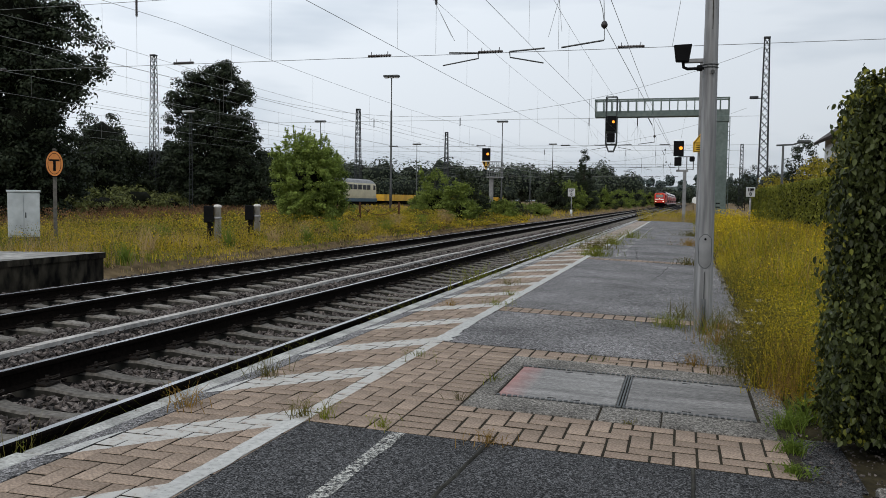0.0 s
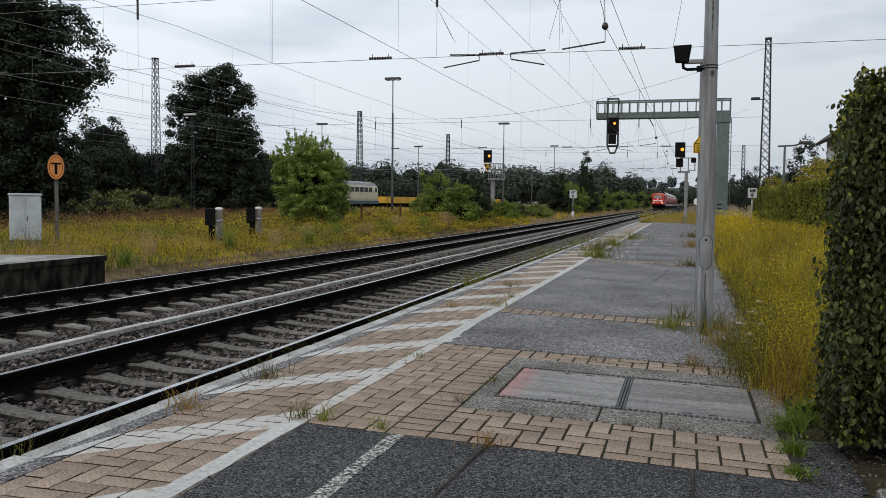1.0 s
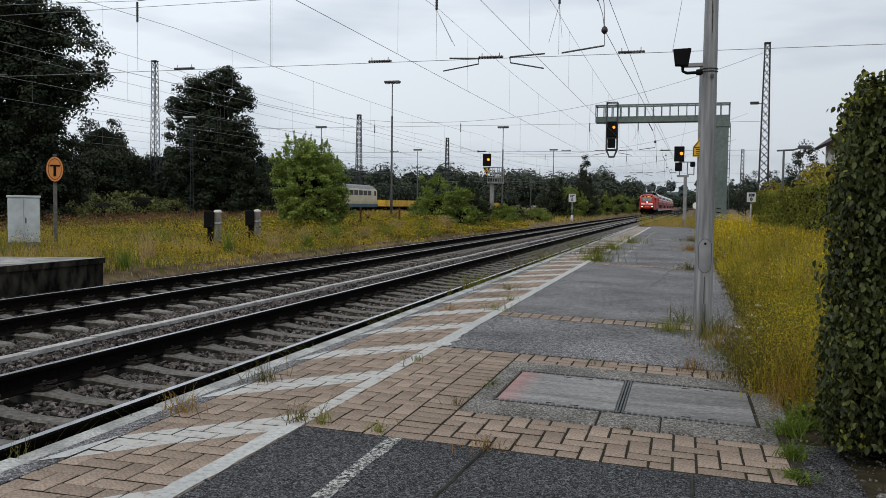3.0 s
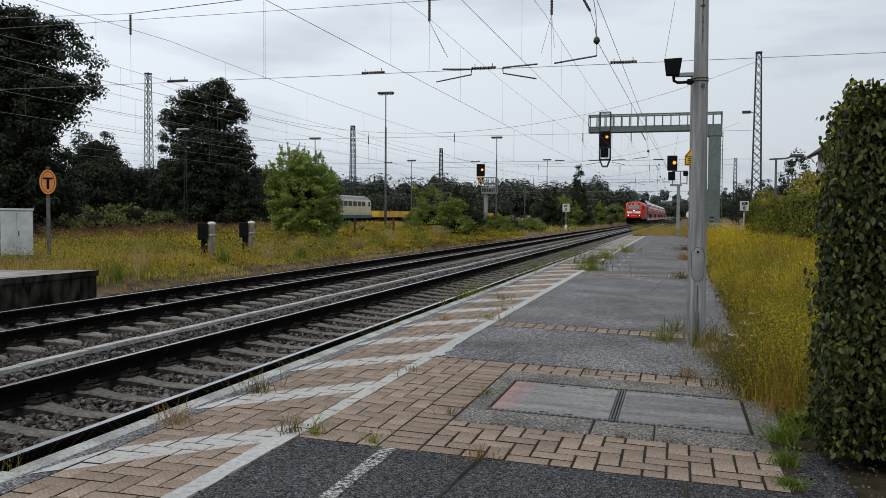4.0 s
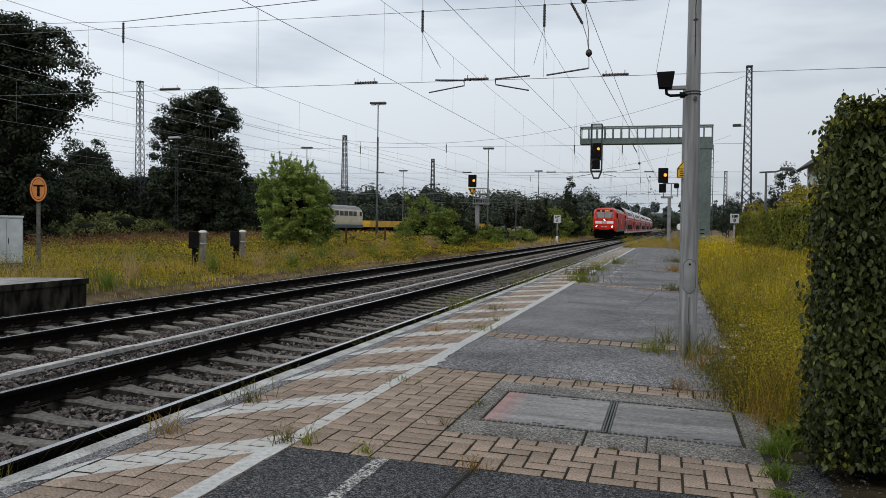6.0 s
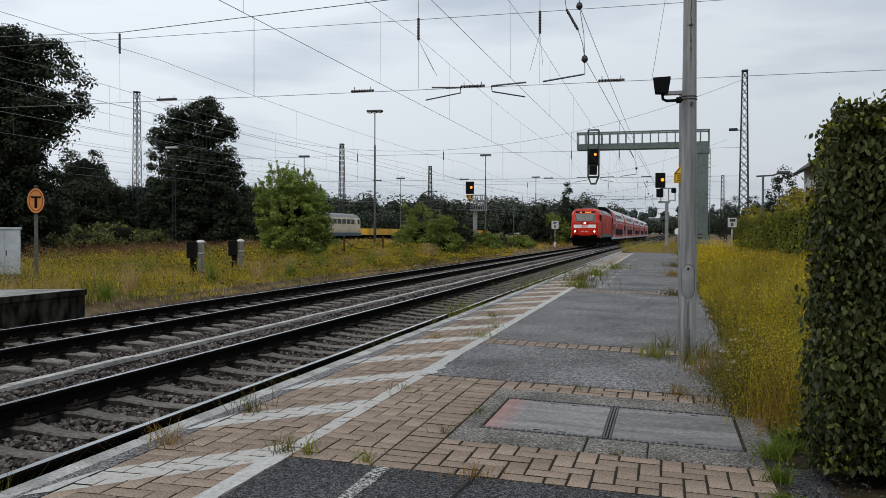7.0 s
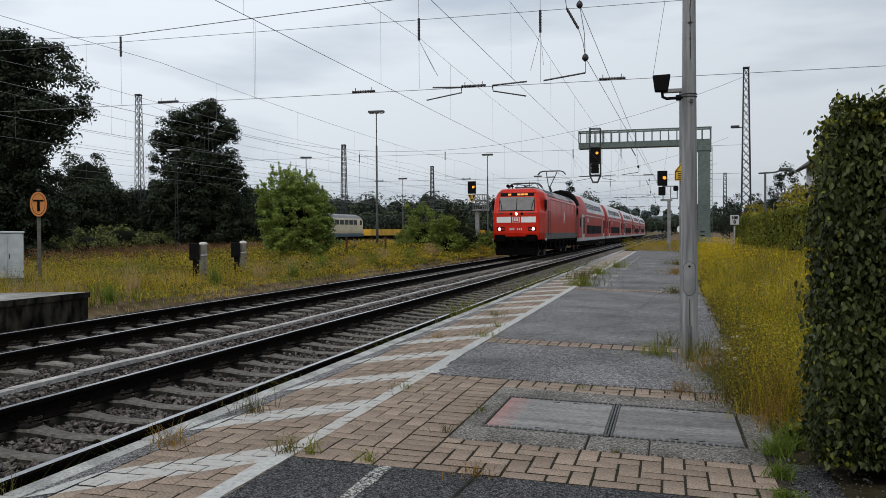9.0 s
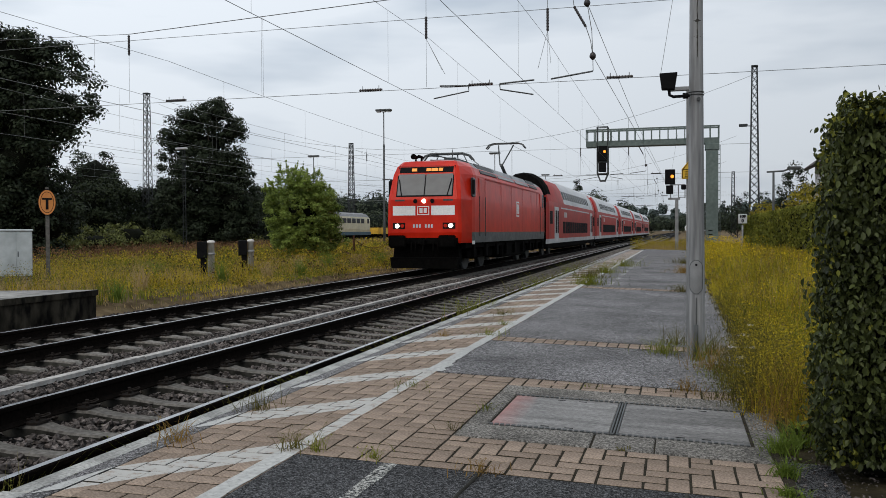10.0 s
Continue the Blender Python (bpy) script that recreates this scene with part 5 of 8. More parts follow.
part("round_sign", bm, WHITE, ps, "round white sign behind the post")

# signal with triangular speed board across the tracks
ks = thing("post_signal", (-15.3, 68.3, -0.35), "black light signal showing amber above a triangular black board", "railway signal")
bm = B()
box(bm, -0.16, 0.16, -0.12, 0.12, 0, 3.4, bevel=0.01)
part("post", bm, GALV, ks)
bm = B()
box(bm, -0.75, -0.08, -0.3, -0.1, 4.68, 5.7, bevel=0.03)
sc = part("signal_screen", bm, BLACK, ks)
bm = B()
bar(bm, (-0.27, -0.34, 5.22), (-0.27, -0.28, 5.22), 0.105, n=14)
part("amber_light", bm, AMBER, sc, "lit amber lamp")
bm = B()
prism(bm, [(-0.78, 4.62), (-0.42, 3.92), (-0.06, 4.62)], -0.22, -0.18)
tb = part("triangle_board", bm, YELLOW_SIGN, ks, "black triangular board with a yellow border and figure")
bm = B()
prism(bm, [(-0.70, 4.575), (-0.42, 4.03), (-0.14, 4.575)], -0.24, -0.221)
part("triangle_field", bm, BLACK, tb)
writing("8", 0.42, YELLOW_SIGN, tb, pose(-0.42, -0.246, 4.38, 90, 0, 0), bold=0.008)
bm = B()
for x in (-0.1, 0.3, 0.7, 1.05):
    for y in (-0.3, 0.5):
        bar(bm, (x - 0.2, y, 3.35), (x - 0.2, y, 4.6), 0.025, n=4)
for z in (3.35, 3.75, 4.15, 4.6):
    for y in (-0.3, 0.5):
        bar(bm, (-0.3, y, z), (0.85, y, z), 0.025, n=4)
box(bm, -0.35, 0.9, -0.32, 0.52, 3.28, 3.36)
part("service_cage", bm, GALV, ks, "grey railed service platform")["kind"] = "stuff"


# kilometre boards
def km_board(at, size, lab):
    kb = thing("kilometre_board", at, lab, "kilometre board", "kilometre boards")
    zc = 2.35 if size > 0.6 else 1.85
    bm = B()
    bar(bm, (0, 0.05, -0.2), (0, 0.05, zc - 0.3), 0.045, n=8)
    part("post", bm, GALV, kb)
    bm = B()
    box(bm, -size / 2, size / 2, 0, 0.03, zc - size * 0.56, zc + size * 0.56, bevel=0.008)
    bd = part("board", bm, LIGHT_GREY, kb, "white board with black figures")
    writing("109", size * 0.46, BLACK, bd, pose(0, -0.012, zc + size * 0.25, 90, 0, 0), bold=0.012)
    writing("0", size * 0.52, BLACK, bd, pose(0, -0.006, zc - size * 0.26, 90, 0, 0), bold=0.012)
    bm = B()
    bar(bm, (0, 0.05, -0.2), (0, 0.05, 0.55), 0.16, 0.13, n=8)
    part("base_stone", bm, LIGHT_GREY, kb)


km_board((-11.4, 89.3, -0.35), 0.74, "white kilometre board on a thin post beside the far track")
km_board((3.05, 43.2, -0.2), 0.41, "white kilometre board standing in the weeds by the hedge")


# street lamps behind the hedge
def street_lamp(at, h, s):
    sl = thing("street_lamp", at, "grey street lamp with a curved arm behind the hedge", "street lamp", "street lamps behind the hedge")
    bm = B()
    lathe(bm, [(0.09, -0.3), (0.08, 1), (0.055, h)], n=10)
    part("post", bm, STEEL_DARK, sl)
    bm = B()
    tube(bm, [(-0.35 * s, 0, h - 0.02), (0, 0, h), (0.5 * s, 0, h + 0.02), (0.8 * s, 0, h + 0.12)], 0.05, 6)
    part("arm", bm, STEEL_DARK, sl)
    bm = B()
    box(bm, min(0.7 * s, 1.4 * s), max(0.7 * s, 1.4 * s), -0.14, 0.14, h + 0.08, h + 0.26, bevel=0.05)
    part("lamp_head", bm, STEEL_DARK, sl)


street_lamp((5.1, 49.7, -0.25), 4.55, 1)
street_lamp((6.95, 34.6, -0.25), 4.55, -1)

# ---- overhead line ----
R_W = 0.0078


def catenary(x, y0, y1, zc, zm, spans, label, r=R_W, kick=0.0):
    """Contact wire, sagging carrier wire and droppers between supports."""
    ca = tagged(new("overhead_line"), label, "overhead line", "overhead lines")
    bm = B()
    n = max(8, int((y1 - y0) / 12))
    bar(bm, (x + kick, y0, zc), (x + bend(y1), y1, zc), r, n=4) if y1 < 100 else tube(bm, [(x + kick * (1 - k / n) + bend(y0 + (y1 - y0) * k / n), y0 + (y1 - y0) * k / n, zc) for k in range(n + 1)], r, 4)
    part("contact_wire", bm, CABLE, ca)
    for a, b in zip(spans, spans[1:]):
        bm = B()
        pts = []
        for k in range(13):
            u = k / 12
            y = a + (b - a) * u
            pts.append((x + bend(y), y, zm - 0.32 * 4 * u * (1 - u)))
        tube(bm, pts, r * 0.9, 4)
        part("carrier_wire", bm, CABLE, ca)
    for a, b in zip(spans, spans[1:]):
        for k in range(1, 7):
            u = (k - 0.5) / 6
            y = a + (b - a) * u
            bm = B()
            bar(bm, (x + bend(y), y, zc), (x + bend(y), y, zm - 1.28 * u * (1 - u)), r * 0.5, n=3)
            part("dropper", bm, CABLE, ca)
    return ca


SPANS = [-22, 28, 76, 125, 171, 225, 290]
catenary(-8.25, -22, 290, 5.52, 7.75, SPANS, "contact wire with droppers over the train's track")
catenary(-4.35, -22, 290, 5.52, 7.72, SPANS, "contact wire with droppers over the platform track")
for x in (-18.4, -23.5, -28.5, -33.5, -38.5, -43.5):
    catenary(x, -22, 225, 5.5, 7.55, SPANS[:6], "contact wire with droppers over the goods yard", 0.0085)
# an extra wire pair that leaves towards the platform side
bm = B()
tube(bm, [(-2.63, 28, 6.8), (-1.7, 55, 5.9), (-0.5, 120, 5.7)], 0.011, 4)
tube(bm, [(-2.8, 28, 8.5), (-2.2, 50, 7.2), (-1.2, 120, 7.0)], 0.011, 4)
tagged(part("side_wire", bm, CABLE), "pair of thin wires anchored beside the platform track", "overhead line", "overhead lines")


def insulator(bm, p, q, n=7, r=0.056):
    p, q = Vector(p), Vector(q)
    bar(bm, p, q, 0.04, n=6)
    for k in range(n):
        c = p.lerp(q, (k + 0.5) / n)
        d = (q - p).normalized() * 0.02
        bar(bm, c - d, c + d, r, r * 0.55, n=8)


def cross_span(y, x0, x1, r=0.009):
    cs = tagged(new("cross_span"), "cross-span wires with dark ribbed insulators across all tracks", "cross-span", "cross-spans")
    low, up = 6.07, 8.42
    bm = B()
    bar(bm, (x0, y, low - 0.05), (x1, y, low - 0.05), r, n=4)
    part("lower_wire", bm, CABLE, cs)
    bm = B()
    bar(bm, (x0, y, up), (x1, y, up), r, n=4)
    part("upper_wire", bm, CABLE, cs)
    bm = B()
    mid = (x0 + x1) / 2
    if y < 30:                                     # hung lowest over the goods track
        sag = lambda x: 8.64 + (0.047 * (x + 20.05) if x > -20.05 else -0.027 * (x + 20.05))
        pts = [(x, y - 0.1, sag(x)) for x in (x0, -34.0, -28.5, -24.0, -20.05, -14.48, -8.28, -4.1, 5.0, x1)]
    else:
        sag = lambda x: 8.75 + 5.5 * ((x - mid) / (x1 - mid)) ** 2
        pts = [(x0 + (x1 - x0) * k / 24, y - 0.1, sag(x0 + (x1 - x0) * k / 24)) for k in range(25)]
    tube(bm, pts, r, 4)
    if y < 30:
        tube(bm, [(a, b + 0.2, c + 0.05) for a, b, c in pts], r, 4)
    part("carrier_wire", bm, CABLE, cs)
    for x in (-18.05, -10.31, -6.37, -1.77, -26.5, -34):
        bm = B()
        insulator(bm, (x - 0.42, y, low), (x + 0.42, y, low), 9)
        tube(bm, [(x - 0.3, y, low), (x - 0.3, y, low + 0.14)], 0.012, 4)
        tube(bm, [(x + 0.3, y, low), (x + 0.3, y, low + 0.14)], 0.012, 4)
        part("insulator", bm, INSUL, cs)
    for x, z in ((-20.06, 8.62), (-8.28, 8.47), (-4.1, 8.45), (-28.5, 8.6)):
        bm = B()
        insulator(bm, (x, y, z), (x, y, z - 0.75), 8)
        part("insulator", bm, INSUL, cs)
        bm = B()
        bar(bm, (x, y, z - 0.75), (x, y, low), r * 0.7, n=3)
        bar(bm, (x, y, z), (x, y, max(z + 0.02, sag(x))), r, n=4)
        part("hanger", bm, CABLE, cs)
    for x in (-14.48,):
        bm = B()
        tube(bm, [(x - 0.03, y, low - 0.03), (x - 0.03, y, 8.78), (x, y, sag(x)), (x + 0.03, y, 8.78), (x + 0.03, y, low - 0.03)], 0.0055, 3)
        part("hanger", bm, CABLE, cs)
    # registration arms over the two tracks
    for a, b, c in (((-7.80, 6.08), (-6.80, 6.04), (-8.02, 5.66)), ((-5.72, 6.05), (-4.55, 6.12), (-4.58, 5.64)), ((-4.0, 6.12), (-2.63, 6.3), (-2.6, 6.05))):
        bm = B()
        bar(bm, (a[0], y, a[1]), (b[0], y, b[1]), 0.03, n=6)
        if c[0] < -4.2:
            hx = b[0] if abs(c[0] - b[0]) > abs(c[0] - a[0]) else a[0]
            tube(bm, [(hx, y, 6.05), (hx + 0.02, y, 5.86), (c[0], y, c[1])], 0.024, 6)
        part("registration_arm", bm, STEEL_DARK, cs, "dark steel registration arm")
    for p in ((-2.81, 8.53), (-2.63, 6.8)):
        bm = B()
        lathe(bm, [(0.03, -0.13), (0.10, -0.06), (0.11, 0.0), (0.08, 0.08), (0.03, 0.12)], (p[0], y, p[1]), n=10)
        part("weight", bm, INSUL, cs, "round black insulator weight")
    bm = B()
    insulator(bm, (-3.23, y, 8.44), (-2.85, y, 7.75), 8)
    part("insulator", bm, INSUL, cs)
    bm = B()
    tube(bm, [(-2.85, y, 7.75), (-2.7, y, 7.3), (-2.63, y, 6.8), (-2.62, y, 6.3)], 0.012, 4)
    tube(bm, [(-2.81, y, 8.9), (-2.81, y, 8.53), (-2.66, y, 7.6), (-2.63, y, 6.8)], 0.012, 4)
    bar(bm, (-3.23, y, 8.44), (-3.3, y, 8.95), 0.012, n=4)
    part("tie_wire", bm, CABLE, cs)
    bm = B()
    bar(bm, (-0.5, y, 6.03), (0.05, y, 9.5), 0.008, n=3)
    part("tie_wire", bm, CABLE, cs)
    for x, w in ((-8.02, -4.1 - 4.18), (-4.58, -4.1)):
        bm = B()
        bar(bm, (w, y, 7.72), (x + 0.9, y - 2.2, 6.2), 0.008, n=3)
        bar(bm, (w, y, 7.72), (x - 0.2, y + 2.2, 6.9), 0.008, n=3)
        part("tie_wire", bm, CABLE, cs)
    return cs


cross_span(28.0, -47.0, 20.0)
cross_span(76.0, -51.0, 6.4, r=0.014)
cross_span(125.0, -49.5, 8.0, r=0.016)
cross_span(171.0, -48.0, 9.0, r=0.018)

# ---- goods yard ----
# second platform across the tracks
WEATHERED = material("weathered_slab", (0.16, 0.155, 0.145), (0.40, 0.39, 0.37), 4, 0.95, bump=0.004, stain=0.5, stain_scale=0.9)
bm = B()
prism(bm, [(-10.98, -8), (-10.98, 14.2), (-13.2, 13.4), (-13.2, -8)], -0.9, -0.11, "z")
SIDE_WALL = material("dark_wall", (0.004, 0.0038, 0.0033), (0.060, 0.052, 0.038), 6, 1.0, bump=0.008, stain=0.6, stain_scale=1.6, stretch=(1, 1, 0.5), tight=0.14)
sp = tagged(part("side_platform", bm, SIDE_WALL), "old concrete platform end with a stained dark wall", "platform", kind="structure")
bm = B()
prism(bm, [(-10.95, -8), (-10.95, 14.23), (-13.2, 13.43), (-13.2, -8)], -0.11, 0.0, "z")
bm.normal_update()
# top faces pale, edge faces in the wall's dark colour
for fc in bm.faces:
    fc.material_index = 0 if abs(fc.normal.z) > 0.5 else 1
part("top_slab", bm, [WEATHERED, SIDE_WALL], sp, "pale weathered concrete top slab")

cab = thing("switch_cabinet", (-16.75, 18.5, -0.35), "pale grey metal switch cabinet on a concrete base", "switch cabinet", turn=42)
bm = B()
box(bm, -0.38, 0.38, -0.23, 0.23, 0.35, 1.52, bevel=0.012)
part("body", bm, CABINET, cab)
bm = B()
box(bm, -0.405, 0.405, -0.255, 0.255, 1.52, 1.58, bevel=0.012)
part("lid", bm, CABINET, cab)
bm = B()
box(bm, -0.37, 0.37, -0.22, 0.22, -0.1, 0.35)
part("base", bm, CONCRETE, cab)
for x0, x1 in ((-0.37, -0.005), (0.005, 0.37)):
    bm = B()
    box(bm, x0, x1, -0.242, -0.225, 0.40, 1.49, bevel=0.005)
    part("door", bm, CABINET, cab)
bm = B()
box(bm, 0.03, 0.055, -0.255, -0.24, 0.85, 1.0, bevel=0.008)
part("handle", bm, STEEL_DARK, cab)

ts = thing("oval_sign", (-16.87, 19.8, -0.35), "oval orange sign with a black T shape on a grey post", "sign", turn=38)
bm = B()
box(bm, -0.05, 0.05, 0.02, 0.10, -0.2, 2.75, bevel=0.006)
part("post", bm, WOODGREY, ts)


def oval(bm, rx, rz, y0, y1, zc):
    n = 28
    prism(bm, [(rx * math.cos(math.tau * k / n), zc + rz * math.sin(math.tau * k / n)) for k in range(n)], y0, y1)


bm = B()
oval(bm, 0.235, 0.37, -0.02, 0.02, 2.33)
pl_ = part("plate", bm, BLACK, ts)
bm = B()
oval(bm, 0.215, 0.345, -0.026, -0.021, 2.33)
part("orange_field", bm, ORANGE, pl_)
bm = B()
oval(bm, 0.172, 0.295, -0.028, -0.0265, 2.33)
part("inner_ring", bm, BLACK, pl_)
bm = B()
oval(bm, 0.160, 0.28, -0.030, -0.0285, 2.33)
part("orange_centre", bm, ORANGE, pl_)
bm = B()
box(bm, -0.13, 0.13, -0.036, -0.031, 2.40, 2.45)
box(bm, -0.035, 0.035, -0.036, -0.031, 2.13, 2.40)
part("t_shape", bm, BLACK, pl_)

WHITE_DIRTY = material("grimy_white_paint", (0.45, 0.42, 0.38), (0.84, 0.83, 0.80), 9, 0.8, stain=0.35, stain_scale=4, stretch=(1, 1, 0.35))
for at in ((-13.29, 22.35, -0.35), (-13.71, 25.55, -0.35)):
    wp = thing("bollard_post", at, "white cylindrical post with a black box on its side", "post", "white posts in the weeds", turn=30)
    bm = B()
    lathe(bm, [(0.10, -0.2), (0.10, 1.14), (0.125, 1.15), (0.125, 1.19), (0.09, 1.23), (0.03, 1.24)], n=16)
    part("tube", bm, WHITE_DIRTY, wp, "grimy white painted tube")
    bm = B()
    lathe(bm, [(0.103, 0.80), (0.125, 0.81), (0.125, 0.86), (0.103, 0.87)], n=16)
    part("collar", bm, GALV, wp)
    bm = B()
    box(bm, -0.40, -0.11, -0.13, 0.13, 0.70, 1.20, bevel=0.02)
    part("box", bm, BLACK, wp, "black box")
    bm = B()
    box(bm, -0.30, -0.12, -0.05, 0.05, 0.0, 0.72, bevel=0.01)
    part("foot", bm, BLACK, wp)

# two iron posts with a hanging chain
ch = thing("chain_barrier", (-15.36, 39.1, -0.35), "two rusty iron posts with a sagging chain", "chain barrier")
for x, y in ((0, 0), (1.15, 2.55)):
    bm = B()
    box(bm, x - 0.04, x + 0.04, y - 0.04, y + 0.04, -0.2, 1.3, bevel=0.006)
    part("post", bm, RUST, ch)
bm = B()
tube(bm, [(1.15 * k / 12, 2.55 * k / 12, 1.15 - 0.5 * 4 * (k / 12) * (1 - k / 12)) for k in range(13)], 0.02, 5)
part("chain", bm, RUST, ch)

# rusty yard tracks
YARD_BED = material("rusty_ballast", (0.045, 0.026, 0.018), (0.13, 0.085, 0.06), 14, 1.0, bump=0.03, bump_scale=12, stain=0.4)
for cx in (-18.4, -34.6, -39.8, -46.5):
    yt = tagged(new("yard_track"), "rusty overgrown yard track in dry grass", "railway track", kind="structure")
    if cx < -30:
        v, f_ = grid([cx - 1.7, cx - 1.3, cx + 1.3, cx + 1.7], [5, 60, 100, 200, 300], lambda x, y: -0.29 if abs(x - cx) < 1.5 else -0.4)
        raw("ballast_strip", v, f_, YARD_BED, yt, "rust-brown ballast strip")
    for dx in (-0.75, 0.75):
        bm = B()
        for y0, y1 in ((5, 100), (100, 300)):
            vs = [(cx + dx + bend(y0), y0), (cx + dx + bend(y1), y1)]
            bar(bm, (vs[0][0], y0, -0.24), (vs[1][0], y1, -0.24), 0.07, n=4)
        part("rail", bm, RUST, yt)

CREAM = material("cream_paint", (0.55, 0.49, 0.33), (0.64, 0.58, 0.40), 3, 0.45, stain=0.15)
BLUE = material("ocean_blue_paint", (0.03, 0.075, 0.11), (0.045, 0.10, 0.14), 3, 0.45, stain=0.2)
YELLOW = material("wagon_yellow", (0.62, 0.36, 0.03), (0.74, 0.44, 0.05), 3, 0.6, stain=0.3)

dl = thing("diesel_locomotive", (-46.5, 105.5, -0.2), "cream and blue old diesel locomotive parked in the yard", "locomotive")
D_OUT = [(1.45, 1.35), (1.5, 1.7), (1.5, 3.1), (1.42, 3.55), (1.1, 3.95), (0.5, 4.15)]
bm = B()
full = D_OUT + [(-x, z) for x, z in D_OUT[::-1]]
rows = [[bm.verts.new((x * k, y, 1.35 + (z - 1.35) * kz)) for x, z in full] for y, k, kz in ((0, 0.8, 0.8), (0.5, 0.95, 0.93), (1.3, 1, 1), (15.1, 1, 1), (15.9, 0.95, 0.93), (16.4, 0.8, 0.8))]
for a, b in zip(rows, rows[1:]):
    for i in range(len(full) - 1):
        bm.faces.new((a[i], a[i + 1], b[i + 1], b[i])).material_index = 1 if 3 <= i <= 7 else 0
bm.faces.new(rows[0]), bm.faces.new(rows[-1])
bmesh.ops.recalc_face_normals(bm, faces=bm.faces)
part("body", bm, [CREAM, GALV], dl, "cream body under a pale roof")
bm = B()
box(bm, -1.46, 1.46, 0.15, 16.25, 0.85, 1.36, bevel=0.05)
part("blue_skirt", bm, BLUE, dl, "dark blue skirt")
bm = B()
box(bm, -1.2, 1.2, 0.8, 15.6, 0.35, 0.86)
part("underframe", bm, UNDER, dl)
for y, hw in ((1.5, 0.5), (3.6, 0.75), (5.4, 0.75), (7.2, 0.75), (9.0, 0.75), (10.8, 0.75), (12.5, 0.7), (14.9, 0.45)):
    bm = B()
    box(bm, 1.47, 1.515, y - hw, y + hw, 2.6, 3.3, bevel=0.02)
    part("window", bm, GLASS_DARK, dl)
for x0, x1 in ((-0.95, -0.05), (0.05, 0.95)):
    bm = B()
    prism(bm, [(x0, 2.65), (x1, 2.65), (x1, 3.3), (x0, 3.3)], 15.9, 16.25)
    part("cab_window", bm, GLASS_DARK, dl)
bogie(dl, 3.6, 2.8, 0.5)
bogie(dl, 12.8, 2.8, 0.5)


def wagon():
    wg = thing("flat_wagon", (-46.5, 124.6, -0.2), "low yellow flat wagon parked in the yard", "goods wagon", "row of yellow wagons")
    bm = B()
    box(bm, -1.4, 1.4, 0.2, 15.4, 1.0, 1.25)
    for s in (-1, 1):
        box(bm, s * 1.4 - 0.06, s * 1.4 + 0.06, 0.2, 15.4, 1.0, 2.0)
    box(bm, -1.4, 1.4, 0.2, 0.3, 1.2, 2.0)
    box(bm, -1.4, 1.4, 15.3, 15.4, 1.2, 2.0)
    part("side_boards", bm, YELLOW, wg)
    for k in range(10):
        bm = B()
        box(bm, 1.45, 1.52, 0.5 + 1.58 * k, 0.62 + 1.58 * k, 0.95, 2.03)
        part("stanchion", bm, YELLOW, wg)
    bm = B()
    box(bm, -1.2, 1.2, 0.5, 15.1, 0.7, 1.0)
    part("underframe", bm, UNDER, wg)
    bogie(wg, 2.6, 1.8, 0.46)
    bogie(wg, 13.0, 1.8, 0.46)
    return wg


wg = wagon()
for k in range(1, 6):
    copy_thing(wg, pose(-46.5 + bend(122 + 16 * k) - bend(122), 124.6 + 16 * k, -0.2))

# house behind the hedge
hs = thing("house", (13.7, 62.0, -0.2), "white rendered house with a dark tiled roof behind the hedge", "house")
bm = B()
prism(bm, [(-4, 0), (4, 0), (4, 5.9), (0, 8.9), (-4, 5.9)], -5, 5)
RENDER_W = material("house_render", (0.55, 0.55, 0.53), (0.66, 0.66, 0.64), 4, 0.9, stain=0.15)
part("wall", bm, RENDER_W, hs)
ROOF = material("roof_tiles", (0.05, 0.045, 0.045), (0.10, 0.085, 0.08), 5, 0.8, stain=0.2, stretch=(1, 1, 6))
for s in (-1, 1):
    bm = B()
    prism(bm, [(s * 4.6, 5.6), (0, 9.05), (0, 9.25), (s * 4.75, 5.75)], -5.5, 5.5)
    part("roof", bm, ROOF, hs)
for y in (-2.5, 2.0):
    bm = B()
    box(bm, -4.04, -3.98, y - 0.5, y + 0.5, 3.7, 5.0)
    part("window", bm, GLASS_DARK, hs)


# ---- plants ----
# near-black colour that stands for shade deep inside crowns and hedges
INNER_SHADE = material("foliage_inner_shade", (0.002, 0.0025, 0.0015), (0.009, 0.011, 0.006), 20, 1.0)
BARK = material("bark", (0.035, 0.028, 0.022), (0.08, 0.066, 0.052), 12, 0.95, bump=0.02, stain=0.3, stretch=(1, 1, 0.3))
LEAF_DARK = leaf_material("dark_leaves", (0.003, 0.005, 0.003), (0.046, 0.063, 0.033), trans=0.1)
LEAF_MID = leaf_material("mid_leaves", (0.005, 0.008, 0.004), (0.040, 0.054, 0.023), trans=0.15)
LEAF_BRIGHT = leaf_material("bright_leaves", (0.024, 0.042, 0.008), (0.27, 0.34, 0.065), trans=0.3)
LEAF_WILLOW = leaf_material("willow_leaves", (0.030, 0.055, 0.010), (0.36, 0.46, 0.10), trans=0.3)
LEAF_FAR = leaf_material("far_leaves", (0.012, 0.018, 0.012), (0.085, 0.106, 0.062), trans=0.05)
# distance haze is mixed into this flat bluish colour
LEAF_HILL = leaf_material("hill_leaves_hazed", (0.055, 0.075, 0.072), (0.085, 0.108, 0.10), trans=0.0)
